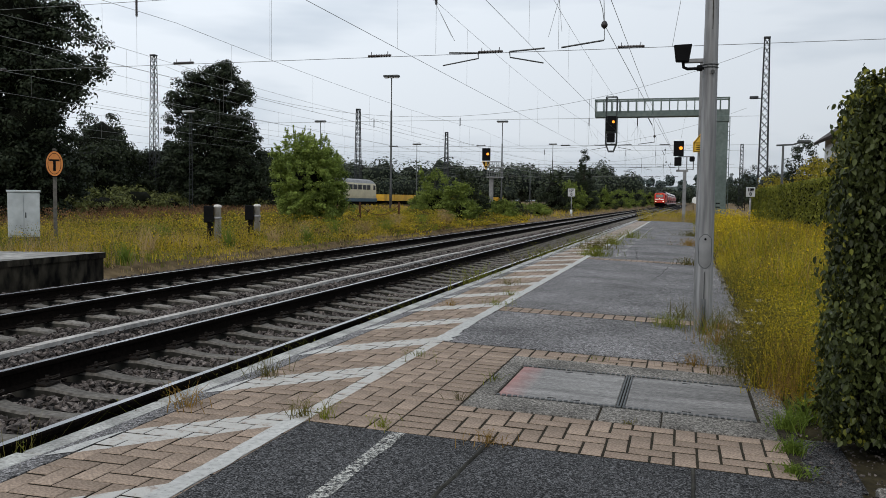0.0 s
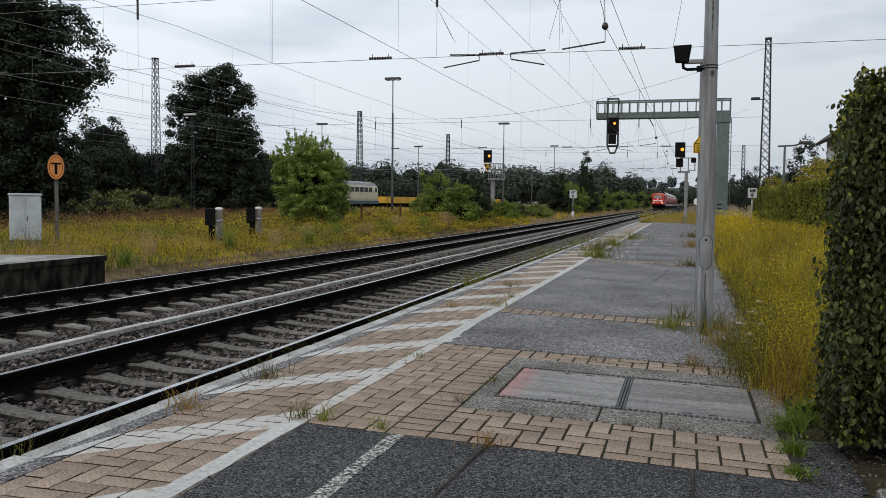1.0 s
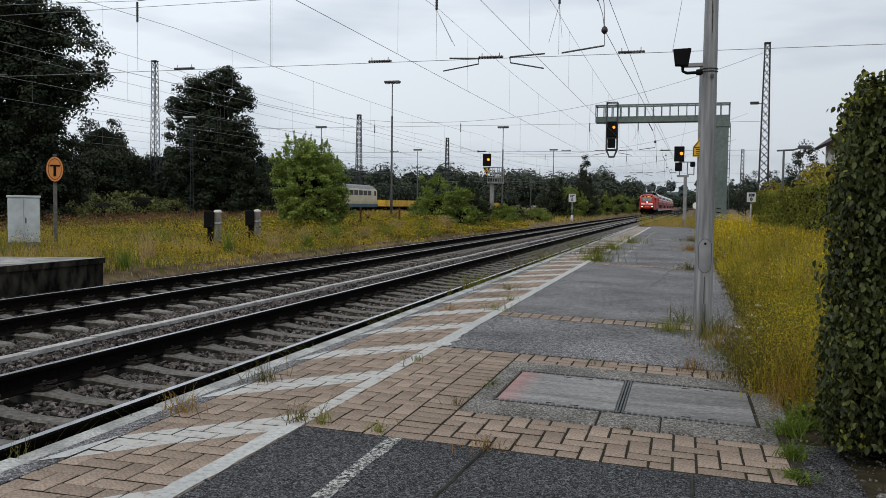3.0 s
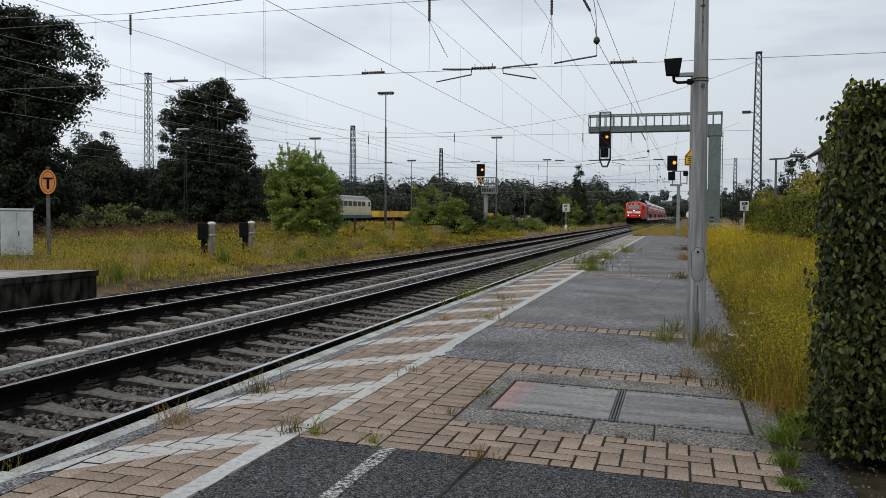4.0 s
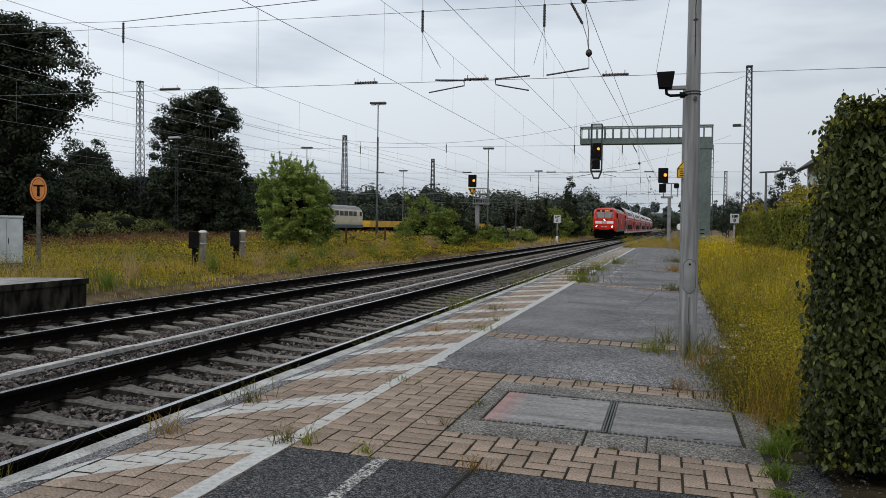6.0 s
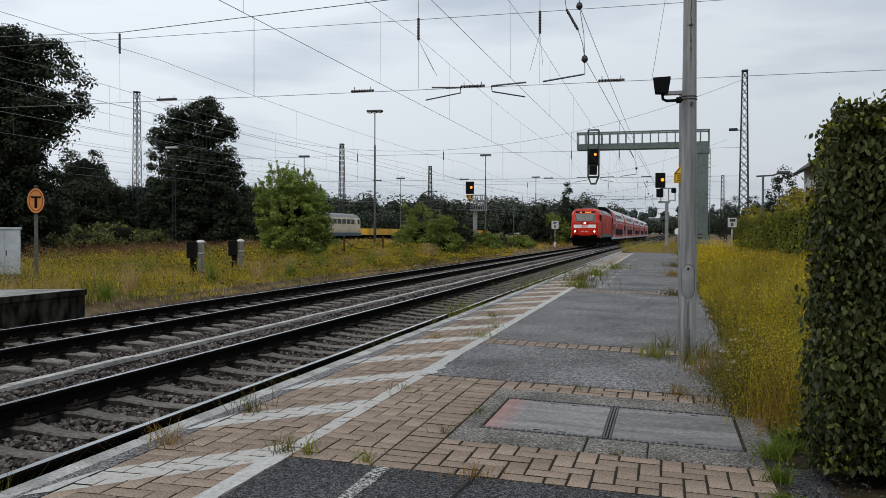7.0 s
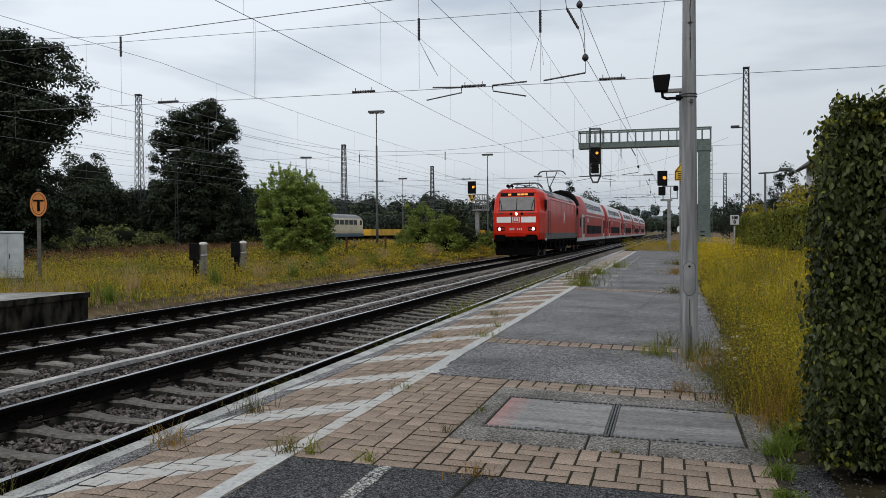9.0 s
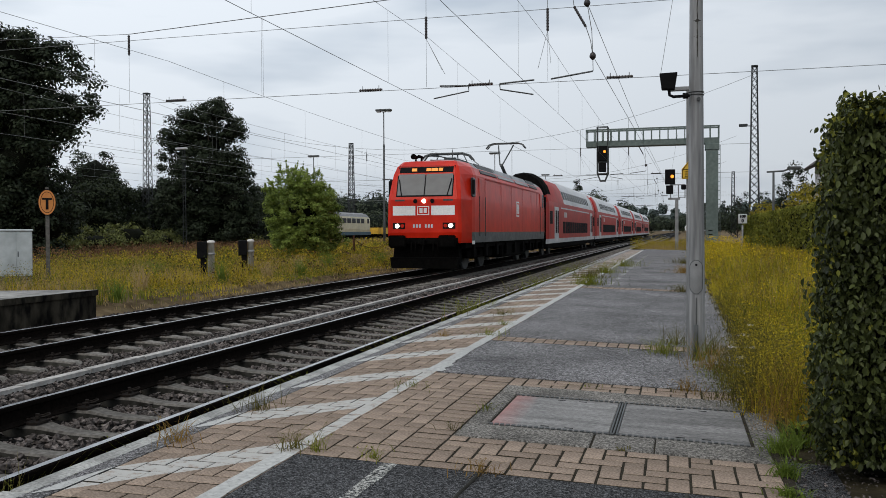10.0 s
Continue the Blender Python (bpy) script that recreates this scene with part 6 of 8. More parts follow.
LEAF_GOLD = leaf_material("golden_leaves", (0.10, 0.10, 0.012), (0.46, 0.37, 0.04), trans=0.3)
LEAF_HEDGE = leaf_material("hedge_leaves", (0.004, 0.007, 0.003), (0.130, 0.155, 0.047), rough=0.36, trans=0.12, skew=2.6)
# yellowing leaves whose pale colour also stands for light on the hedge's edges
LEAF_HEDGE_Y = leaf_material("yellowing_lit_hedge_leaves", (0.06, 0.08, 0.012), (0.32, 0.30, 0.045), trans=0.25)
GRASS_GOLD = leaf_material("yellow_green_grass", (0.075, 0.066, 0.004), (0.64, 0.50, 0.035), rough=0.7, trans=0.3)
GRASS_GREEN = leaf_material("green_weeds", (0.020, 0.032, 0.004), (0.27, 0.29, 0.035), rough=0.7, trans=0.3)
GRASS_OLIVE = leaf_material("olive_stalks", (0.020, 0.021, 0.005), (0.19, 0.165, 0.04), rough=0.8, trans=0.25)
GRASS_RUST = leaf_material("orange_brown_stalks", (0.10, 0.058, 0.014), (0.40, 0.25, 0.065), rough=0.8, trans=0.25)
GRASS_DRY = leaf_material("dry_grass", (0.20, 0.140, 0.065), (0.54, 0.40, 0.20), rough=0.8, trans=0.25)
GRASS_BRIGHT = leaf_material("fresh_grass", (0.06, 0.10, 0.014), (0.21, 0.28, 0.045), rough=0.6, trans=0.3)
BLOOM = leaf_material("yellow_blossom", (0.45, 0.31, 0.01), (0.75, 0.55, 0.02), rough=0.7, trans=0.2)
BROWN_HEAD = leaf_material("brown_seed_heads", (0.06, 0.04, 0.02), (0.14, 0.09, 0.045), rough=0.9, trans=0.1)


def unit(rng, n):
    v = rng.normal(size=(n, 3))
    return v / np.linalg.norm(v, axis=1)[:, None]


def leaf_cards(pts, size, rng, up=0.3, aspect=0.6, out=None):
    """Folded leaf shapes at the points, turned at random: arrays of corners and faces."""
    n = len(pts)
    nrm = unit(rng, n) * (0.55 if out is not None else 1.0) + np.array([0, 0, up]) + (0 if out is None else out)
    nrm /= np.linalg.norm(nrm, axis=1)[:, None]
    d = np.cross(nrm, unit(rng, n))
    d /= np.linalg.norm(d, axis=1)[:, None] + 1e-9
    w = np.cross(nrm, d)
    s = (size * rng.uniform(0.6, 1.3, n))[:, None]
    lift = nrm * s * 0.16
    quad = np.stack([pts - d * s * 0.5, pts + w * s * aspect * 0.5 + lift, pts + d * s * 0.5, pts - w * s * aspect * 0.5 + lift], 1)
    i = 4 * np.arange(n)[:, None]
    return quad.reshape(-1, 3), np.concatenate([i + np.array([[0, 1, 2]]), i + np.array([[0, 2, 3]])])


def np_mesh(name, verts, faces, mat, parent=None, label=""):
    """Triangles from arrays."""
    me = bpy.data.meshes.new(name)
    verts, faces = np.ascontiguousarray(verts, np.float32), np.ascontiguousarray(faces, np.int32)
    me.vertices.add(len(verts))
    me.vertices.foreach_set("co", verts.ravel())
    me.loops.add(faces.size)
    me.loops.foreach_set("vertex_index", faces.ravel())
    me.polygons.add(len(faces))
    me.polygons.foreach_set("loop_start", np.arange(0, faces.size, 3, dtype=np.int32))
    me.update(calc_edges=True)
    me.materials.append(mat)
    ob = new(name, me)
    ob.parent = parent
    if label:
        ob["label"] = label
    return ob


def crown_points(rng, blobs, clumps, per, spread):
    """Clumps near the skin of several lobes, leaves strewn round each clump."""
    vol = np.array([b[3] * b[4] * b[5] for b in blobs])
    pick = rng.choice(len(blobs), clumps, p=vol / vol.sum())
    b = np.array(blobs)[pick]
    rad = rng.uniform(0.25, 1.0, clumps) ** 0.5
    rad *= rng.uniform(0.82, 1.12, clumps)
    c = b[:, :3] + unit(rng, clumps) * b[:, 3:] * rad[:, None]
    d = unit(rng, clumps * per)                    # leaves form a cap over the shaded inside of each clump
    d[:, 2] = np.where((d[:, 2] < -0.1) & (rng.uniform(0, 1, len(d)) < 0.5), -d[:, 2], d[:, 2])
    size = np.repeat(spread * rng.uniform(0.9, 1.9, clumps), per)[:, None]
    pts = np.repeat(c, per, 0) + d * size * np.array([1, 1, 0.8]) * rng.uniform(0.12, 1.15, (len(d), 1)) ** 0.6
    return c, pts, d


def lumps(rng, cores, seed):
    """Rough, dented solid lumps that stand for the shade inside crowns: centre and radii of each, as joined arrays."""
    bm = bmesh.new()
    bmesh.ops.create_icosphere(bm, subdivisions=2, radius=1.0)
    base = np.array([q.co[:] for q in bm.verts])
    tri = np.array([[q.index for q in fc.verts] for fc in bm.faces])
    bm.free()
    vs, fs = [], []
    for k, (x, y, z, a, b, c) in enumerate(cores):
        dent = np.array([noise.noise((p[0] * 2.2 + k * 3.1, p[1] * 2.2 + seed, p[2] * 2.2)) for p in base])
        vs.append(base * (1 + 0.45 * dent + rng.normal(0, 0.05, len(base)))[:, None] * np.array([a, b, c]) + np.array([x, y, z]))
        fs.append(tri + len(base) * k)
    return np.concatenate(vs), np.concatenate(fs)


def tree(name, at, h, blobs, leaf, clumps, per, spread, mat, label, category="tree", trunk=0.2, seed=1, group="", sprigs=0, lean=(0, 0), core=0.0):
    rng = np.random.default_rng(seed)
    tr = thing(name, at, label, category, group)
    c, pts, out = crown_points(rng, blobs, clumps, per, spread)
    if sprigs:                                     # upright shoots that break the outline
        top = c[np.argsort(-c[:, 2])[:max(6, clumps // 4)]]
        for p in top[rng.choice(len(top), sprigs)]:
            k = rng.uniform(0.2, 0.85) * (0.65 if spread < 0.3 else spread * 3)
            n = int(per * 0.4)
            u = rng.uniform(0, 1, n)[:, None]
            out = np.concatenate([out, unit(rng, n)])
            pts = np.concatenate([pts, p + u * np.array([rng.normal(0, 0.15), rng.normal(0, 0.15), 1.0]) * k + rng.normal(size=(n, 3)) * spread * 0.12])
    out, pts = out[pts[:, 2] > 0.05], pts[pts[:, 2] > 0.05]
    v, fc = leaf_cards(pts, leaf, rng, out=out)
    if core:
        # solid lumps added behind the leaves, coloured as shade
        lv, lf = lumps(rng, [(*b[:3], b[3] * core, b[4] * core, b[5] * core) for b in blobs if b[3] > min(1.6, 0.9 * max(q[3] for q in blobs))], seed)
        np_mesh("crown_inside", np.maximum(lv, (-99, -99, 0.0)), lf, INNER_SHADE, tr, "near-black lumps standing for shade inside the crown")
    np_mesh("crown", v, fc, mat, tr, "leafy crown with gaps")
    bm = B()
    top_z = h * 0.72
    spine = [Vector((lean[0] * k / 5 + (rng.normal(0, 0.05 * h / 5) if k else 0), lean[1] * k / 5 + (rng.normal(0, 0.05 * h / 5) if k else 0), -0.3 + (top_z + 0.3) * k / 5)) for k in range(6)]
    for k in range(5):
        bar(bm, spine[k], spine[k + 1], trunk * (1 - 0.17 * k), trunk * (1 - 0.17 * (k + 1)), n=8)
    for p in c[rng.choice(len(c), min(len(c), 36 if h > 9 else 18), replace=False)]:
        p = Vector(p)
        k = min(4.0, max(0.6, (p.z / h - 0.15) * 4.6))
        a = spine[int(k)].lerp(spine[int(k) + 1], k % 1)
        m = a.lerp(p, 0.5) + Vector((0, 0, 0.06 * h))
        bar(bm, a, m, trunk * 0.34, trunk * 0.2, n=5)
        bar(bm, m, p, trunk * 0.2, trunk * 0.06, n=4)
    part("trunk", bm, BARK, tr, "tapered trunk with limbs")
    return tr


TL = "tall dark green broadleaf tree with an uneven crown"
AX = (0.964, 0.267)                        # lobes lie along this direction, across the line of sight


def lobes(rows, wide=1.0):
    return [(AX[0] * u * wide - AX[1] * w, AX[1] * u * wide + AX[0] * w, z, r, r, h) for u, w, z, r, h in rows]


OAK = lobes([(0.6, 0, 10.6, 2.2, 1.9), (2.5, 0.4, 10.2, 1.5, 1.5), (3.3, -0.3, 8.7, 1.4, 1.3), (3.9, 0.2, 7.9, 1.0, 0.7), (4.1, 0, 6.4, 0.8, 0.5), (2.9, 0.5, 6.8, 1.2, 1.0), (0.9, 0, 7.6, 2.6, 2.4), (-2, 0.5, 9.9, 2.6, 2.3), (-3, -1, 7, 3.3, 3.2), (0.7, 0, 4.8, 2.8, 2.4), (-1, -0.6, 2.6, 3.3, 2.3), (1.5, 0.4, 2.2, 2.6, 2.0)])
LIME = lobes([(0.6, 0, 12.2, 1.9, 1.4), (-1.5, 0.3, 11.4, 2.0, 1.5), (1.7, -0.4, 10.6, 1.7, 1.5), (-2.6, 0, 9.7, 1.9, 1.5), (-0.4, 0.6, 9.4, 2.4, 2.0), (-3.2, 0.2, 7.6, 1.5, 1.4), (1.7, 0.2, 8.2, 1.5, 1.4), (-0.4, 0, 6.8, 3.1, 2.2), (2.3, 0.4, 6.2, 1.9, 1.4), (-1.8, -0.3, 4.5, 3.3, 2.2), (1.9, 0, 4.3, 2.8, 2.0), (0, 0.3, 2, 4.2, 1.8), (3, 0, 2.4, 2.0, 1.8)], 1.12)
tree("broadleaf_tree", (-33.9, 36.7, -0.35), 13.2, OAK, 0.20, 580, 170, 0.48, LEAF_DARK, TL, trunk=0.45, seed=11, core=0.55)
tree("broadleaf_tree", (-40.9, 68.8, -0.35), 13.9, LIME, 0.24, 480, 135, 0.50, LEAF_DARK, TL + " in the yard", trunk=0.35, seed=12, core=0.48)
# dense wood edge behind the yard
wood = [(-46, 34, 8.5, 4.6), (-43, 40.5, 7.0, 4.2), (-48.5, 45, 7.6, 4.2), (-61, 79, 10.6, 4.2), (-50, 51, 6.8, 3.6), (-51.5, 56.5, 6.6, 3.6), (-53.5, 61, 7.2, 3.6), (-52, 66, 6.4, 3.4), (-53.5, 71.5, 7.0, 3.4), (-52, 77, 7.2, 3.6), (-53.5, 83, 7.4, 3.6), (-50, 88, 7.0, 3.6), (-47, 92, 7.2, 3.6), (-54, 97, 8.0, 4)]
for k, (x, y, h, r) in enumerate(wood):
    tree("broadleaf_tree", (x, y, -0.35), h, [(0, 0, h * 0.66, r * 0.85, r * 0.85, h * 0.32), (0.4, -0.3, h * 0.35, r, r, h * 0.34)], 0.29, 125, 78, 0.55, LEAF_MID if k % 3 else LEAF_DARK, "dense dark green tree at the edge of the wood", trunk=0.2, seed=30 + k, group="edge of the wood", core=0.6)
# brambles at the wood's foot
LEAF_BRAMBLE = leaf_material("bramble_leaves", (0.008, 0.013, 0.004), (0.21, 0.23, 0.07), trans=0.15)
rng = np.random.default_rng(77)
for k in range(3, 20):
    u = k / 19
    x, y = -37.5 + (-47.5 + 37.5) * u + rng.normal(0, 1.0), 38 + 50 * u + rng.normal(0, 1.0)
    h = rng.uniform(1.4, 2.6)
    tree("bramble_bush", (x, y, -0.35), h, [(0, 0, h * 0.45, 2.3, 2.3, h * 0.5)], 0.20, 45, 50, 0.35, LEAF_BRAMBLE, "low green bramble bush before the wood", "bush", trunk=0.04, seed=60 + k, group="brambles", core=0.55)
# light green birch bush by the tracks and the row of shrubs
tree("willow_bush", (-15.95, 34.5, -0.35), 4.6, [(0, 0, 2.3, 1.75, 1.75, 1.6), (0.15, 0.15, 1.2, 1.8, 1.8, 1.1), (-0.2, -0.2, 3.4, 1.25, 1.25, 0.95), (0.6, 0.4, 2.9, 1.0, 1.0, 0.9)], 0.095, 620, 100, 0.15, LEAF_WILLOW, "bright green willow bush with loose upright shoots", "bush", trunk=0.07, seed=91, sprigs=130, core=0.36)
shrubs = [(-17.0, 57.5, 3.9, 1.6), (-13.3, 50.0, 2.6, 1.25), (-14.2, 55.5, 3.6, 1.4), (-15.4, 62, 2.4, 1.6), (-13.0, 61, 1.5, 1.4), (-14.4, 72, 1.1, 1.5), (-13.4, 79, 1.2, 1.6), (-16.5, 85, 1.2, 1.8), (-14.2, 96, 4.6, 2.3), (-13.4, 104, 4.0, 2.2), (-15.5, 112, 4.4, 2.4), (-13.0, 118, 3.6, 2.2), (-14.2, 128, 4.2, 2.6), (-12.7, 138, 3.6, 2.4), (-13.5, 150, 4.0, 3.0), (-12.2, 163, 3.8, 3.0), (-12.0, 178, 4.0, 3.2), (-11.5, 196, 4.2, 3.4), (-11.0, 218, 4.5, 3.8), (-10.6, 245, 5.0, 4.5), (-10.2, 280, 6.0, 5), (-20.5, 66, 2.0, 1.5)]
for k, (x, y, h, r) in enumerate(shrubs):
    big = y > 90
    tree("shrub", (x, y, -0.35), h, [(0, 0, h * 0.55, r * 0.75, r * 0.75, h * 0.45), (0.2, 0, h * 0.3, r, r, h * 0.32)], 0.22 if big else 0.14, 70 if big else 120, 55, 0.36 if big else 0.22, LEAF_MID if k % 3 == 2 else LEAF_BRIGHT, "green self-sown shrub beside the far track", "bush", trunk=0.05, seed=110 + k, group="shrubs along the far track", sprigs=14, core=0.5)
# dark fir
tree("fir_tree", (-13.5, 119.2, -0.35), 8.0, [(0, 0, 1.8 + 1.0 * k, 2.1 - 0.28 * k, 2.1 - 0.28 * k, 0.8) for k in range(7)], 0.25, 160, 40, 0.3, LEAF_DARK, "dark slender fir standing above the shrubs", trunk=0.12, seed=140)
# trees behind the hedge
for k, (x, y, h, r, mt) in enumerate(((9.7, 150, 8.0, 4.2, LEAF_DARK), (15.5, 158, 8.6, 4.5, LEAF_DARK), (4.5, 165, 6.4, 4.0, LEAF_DARK), (7.0, 57, 5.9, 1.15, LEAF_DARK), (6.0, 49, 3.2, 1.6, LEAF_GOLD), (6.7, 46, 3.8, 1.6, LEAF_GOLD), (7.1, 43, 4.1, 1.6, LEAF_GOLD), (5.2, 54, 3.2, 1.5, LEAF_GOLD), (7.6, 37, 3.6, 1.5, LEAF_GOLD), (7.2, 40, 3.6, 1.5, LEAF_GOLD), (22, 150, 9, 5, LEAF_DARK))):
    tree("garden_tree", (x, y, -0.3), h, [(0, 0, h * 0.65, r * 0.85, r * 0.85, h * 0.33), (0.2, -0.2, h * 0.36, r, r, h * 0.34)], 0.24 if y > 100 else 0.13, 90, 56, 0.45 if y > 100 else 0.24, mt, "dark green tree beyond the hedge" if mt is LEAF_DARK else "yellow-green garden shrub behind the clipped hedge", trunk=0.1, seed=150 + k, group="trees behind the hedge", core=0.0)


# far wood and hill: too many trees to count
# shade inside the far trees, put into a dark colour
INNER_SHADE_FAR = material("far_wood_inner_shade", (0.010, 0.014, 0.011), (0.024, 0.031, 0.024), 2, 1.0)


def far_wood(name, n, x_of, y_of, h_of, leaf, per, mat, label, seed, core=0.68):
    rng = np.random.default_rng(seed)
    pts, out, cores = [], [], []
    for k in range(n):
        u = rng.uniform(0, 1)
        x, y = x_of(u, rng), y_of(u, rng)
        h = h_of(u, rng)
        r = h * rng.uniform(0.28, 0.42)
        d = unit(rng, per)
        bumpy = 0.86 + 0.22 * np.array([noise.noise((q[0] * 2.6 + k, q[1] * 2.6, q[2] * 2.6)) for q in d])
        pts.append(d * np.array([r, r, h * 0.48]) * (bumpy * rng.uniform(0.86, 1.06, per))[:, None] + np.array([x, y, h * 0.52]))
        out.append(d)
        cores.append((x, y, h * 0.50, r * core, r * core, h * 0.46 * core))
    pts, out = np.concatenate(pts), np.concatenate(out)
    pts[:, 2] = np.maximum(pts[:, 2], 0.1)
    v, fc = leaf_cards(pts, leaf, rng, aspect=0.8, out=out)
    lv, lf = lumps(rng, cores, seed)
    ob = tagged(np_mesh(name, v, fc, mat), label, "wood", kind="stuff")
    np_mesh("crown_inside", lv, lf, INNER_SHADE_FAR, ob)["kind"] = "stuff"
    return ob


far_wood("far_wood", 130, lambda u, g: -118 + 100 * u + g.normal(0, 4), lambda u, g: 195 + 75 * u + g.normal(0, 12), lambda u, g: g.uniform(8.5, 13.5), 0.75, 400, LEAF_FAR, "dark mixed wood behind the goods yard", 201)
far_wood("far_wood", 60, lambda u, g: -82 + 62 * u + g.normal(0, 3), lambda u, g: 150 + 90 * u + g.normal(0, 6), lambda u, g: g.uniform(4, 7), 0.42, 240, LEAF_FAR, "low scrub before the far wood", 202)
far_wood("far_wood", 110, lambda u, g: -40 + 130 * u + g.normal(0, 6), lambda u, g: 420 + 20 * u + g.normal(0, 25), lambda u, g: g.uniform(6, 10.5), 0.8, 220, LEAF_FAR, "dark wood beyond the bend of the line", 203)
hill_v, hill_f = grid([-500 + 40 * k for k in range(40)], [760, 800, 860, 940, 1040, 1160], lambda x, y: -2 + (24 + 10 * noise.noise((x * 0.004, 0.5, 0))) * math.exp(-((y - 1000) / 170) ** 2) * 1.0)
# ground tone paled and blued for haze as well
HILL = material("hill_ground_hazed", (0.05, 0.065, 0.06), (0.08, 0.10, 0.09), 0.1, 1.0, stain=0.3, stain_scale=0.02)
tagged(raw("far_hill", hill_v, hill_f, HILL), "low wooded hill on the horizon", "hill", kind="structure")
far_wood("hill_wood", 420, lambda u, g: -480 + 1300 * u, lambda u, g: g.uniform(860, 1000), lambda u, g: g.uniform(10, 15), 3.2, 60, LEAF_HILL, "woods on the far hill in colours paled for haze", 204)
hw = bpy.data.objects["hill_wood"]
for q in [*hw.data.vertices, *hw.children[0].data.vertices]:
    q.co.z += -2 + (22 + 10 * noise.noise((q.co.x * 0.004, 0.5, 0))) * math.exp(-((q.co.y - 1000) / 170) ** 2)


# ---- clipped hedges ----
def hedge_cards(rng, n, face, leaf):
    pts, nrm = face(rng, n)
    nn = nrm + rng.normal(size=(n, 3)) * 0.75
    nn /= np.linalg.norm(nn, axis=1)[:, None]
    d = np.cross(nn, unit(rng, n) * 0.6 + np.array([0, 0, -0.9]))
    d = np.cross(d, nn)
    d /= np.linalg.norm(d, axis=1)[:, None] + 1e-9
    w = np.cross(nn, d)
    s = (leaf * rng.uniform(0.55, 1.25, n))[:, None]
    out = [pts - d * s * 0.5, pts - d * s * 0.18 + w * s * 0.27 + nn * s * 0.1, pts + d * s * 0.2 + w * s * 0.25 + nn * s * 0.08, pts + d * s * 0.55 - nn * s * 0.08, pts + d * s * 0.2 - w * s * 0.25 + nn * s * 0.08, pts - d * s * 0.18 - w * s * 0.27 + nn * s * 0.1]
    i = 6 * np.arange(n)[:, None]
    tris = np.concatenate([i + np.array([q]) for q in ([0, 1, 2], [0, 2, 3], [0, 3, 4], [0, 4, 5])])
    return np.stack(out, 1).reshape(-1, 3), tris


hedge = thing("near_hedge", (0, 0, 0), "clipped leafy hedge end with dark green and some yellowing leaves", "hedge")
HX0, HX1, HY0, HY1, HZ = 0.742, 2.6, 4.32, 4.86, 1.69
# near-black block added as the shade between the leaves
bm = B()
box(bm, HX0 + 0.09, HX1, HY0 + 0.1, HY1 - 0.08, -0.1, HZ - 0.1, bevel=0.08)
part("inside", bm, INNER_SHADE, hedge, "near-black block standing for shade inside the hedge")


def hedge_face(rng, n):
    w = np.array([(1.5 - HX0) * 1.9, (HY1 - HY0) * 1.9, 0.8 * 0.55 * 1.4])
    k = rng.choice(3, n, p=w / w.sum())
    x, y, z = rng.uniform(HX0, 1.5, n), rng.uniform(HY0, HY1, n), rng.uniform(-0.02, HZ - 0.03, n)
    x, y = np.where(k == 2, np.maximum(x, HX0 + 0.10), x), np.where(k == 2, np.maximum(y, HY0 + 0.10), y)
    taper = 0.045 * (z / HZ) + 0.05 * np.maximum(0, z - 1.45) / 0.24          # sides lean in a little, the top edge is rounded
    p = np.stack([x, y, z], 1)
    nr = np.zeros((n, 3))
    p[k == 0, 1] = HY0 + taper[k == 0]
    nr[k == 0] = (-0.2, -1, 0.25)
    p[k == 1, 0] = HX0 + taper[k == 1]
    nr[k == 1] = (-1, -0.2, 0.25)
    p[k == 2, 2] = HZ
    nr[k == 2] = (-0.1, -0.2, 1)
    bump = np.array([noise.noise((a * 4, b * 4, c * 4)) for a, b, c in p])
    p += nr * (0.045 * bump + rng.normal(-0.026, 0.040, n))[:, None]
    p[:, 2] = np.maximum(p[:, 2], 0.0)
    return p, nr


rng = np.random.default_rng(9)
v, fc = hedge_cards(rng, 30000, hedge_face, 0.036)
np_mesh("leaves", v, fc, LEAF_HEDGE, hedge, "overlapping dark green leaves")["kind"] = "stuff"


def light_face(rng, n):
    """Paler yellowing leaves sit along the crest, the corner and in a few low bunches; on crest and corner they stand
    for light.
    """
    p, nr = hedge_face(rng, n * 6)
    crest = np.exp(-((HZ - p[:, 2]) / 0.10) ** 2)
    corner = 0.55 * np.exp(-((p[:, 0] - HX0) / 0.10) ** 2)
    bunch = np.array([noise.noise((a * 5 + 9, b * 5, c * 6)) for a, b, c in p]) > 0.38
    sel = np.argsort(-(crest + corner + 0.55 * bunch + rng.uniform(0, 0.9, len(p))))[:n]
    p, nr = p[sel], nr[sel]
    return p + nr * 0.006, nr


v, fc = hedge_cards(rng, 3600, light_face, 0.030)
np_mesh("yellow_leaves", v, fc, LEAF_HEDGE_Y, hedge, "yellowing leaves, crowded on crest and corner as painted light")["kind"] = "stuff"
far_face = lambda rng, n: (np.stack([rng.uniform(1.4, HX1, n), np.full(n, HY0) + rng.normal(0, 0.03, n), rng.uniform(0, HZ, n)], 1), np.tile((0.0, -1.0, 0.2), (n, 1)))
v, fc = hedge_cards(rng, 1500, far_face, 0.085)
np_mesh("leaves", v, fc, LEAF_HEDGE, hedge)["kind"] = "stuff"
one_v, one_f = hedge_cards(rng, 1, lambda g, n: (np.zeros((1, 3)), np.array([(0.0, 0.0, 1.0)])), 0.036)
leaf_me = bpy.data.meshes.new("leaf")
leaf_me.from_pydata(one_v.tolist(), [], one_f.tolist())
leaf_me.materials.append(LEAF_HEDGE)
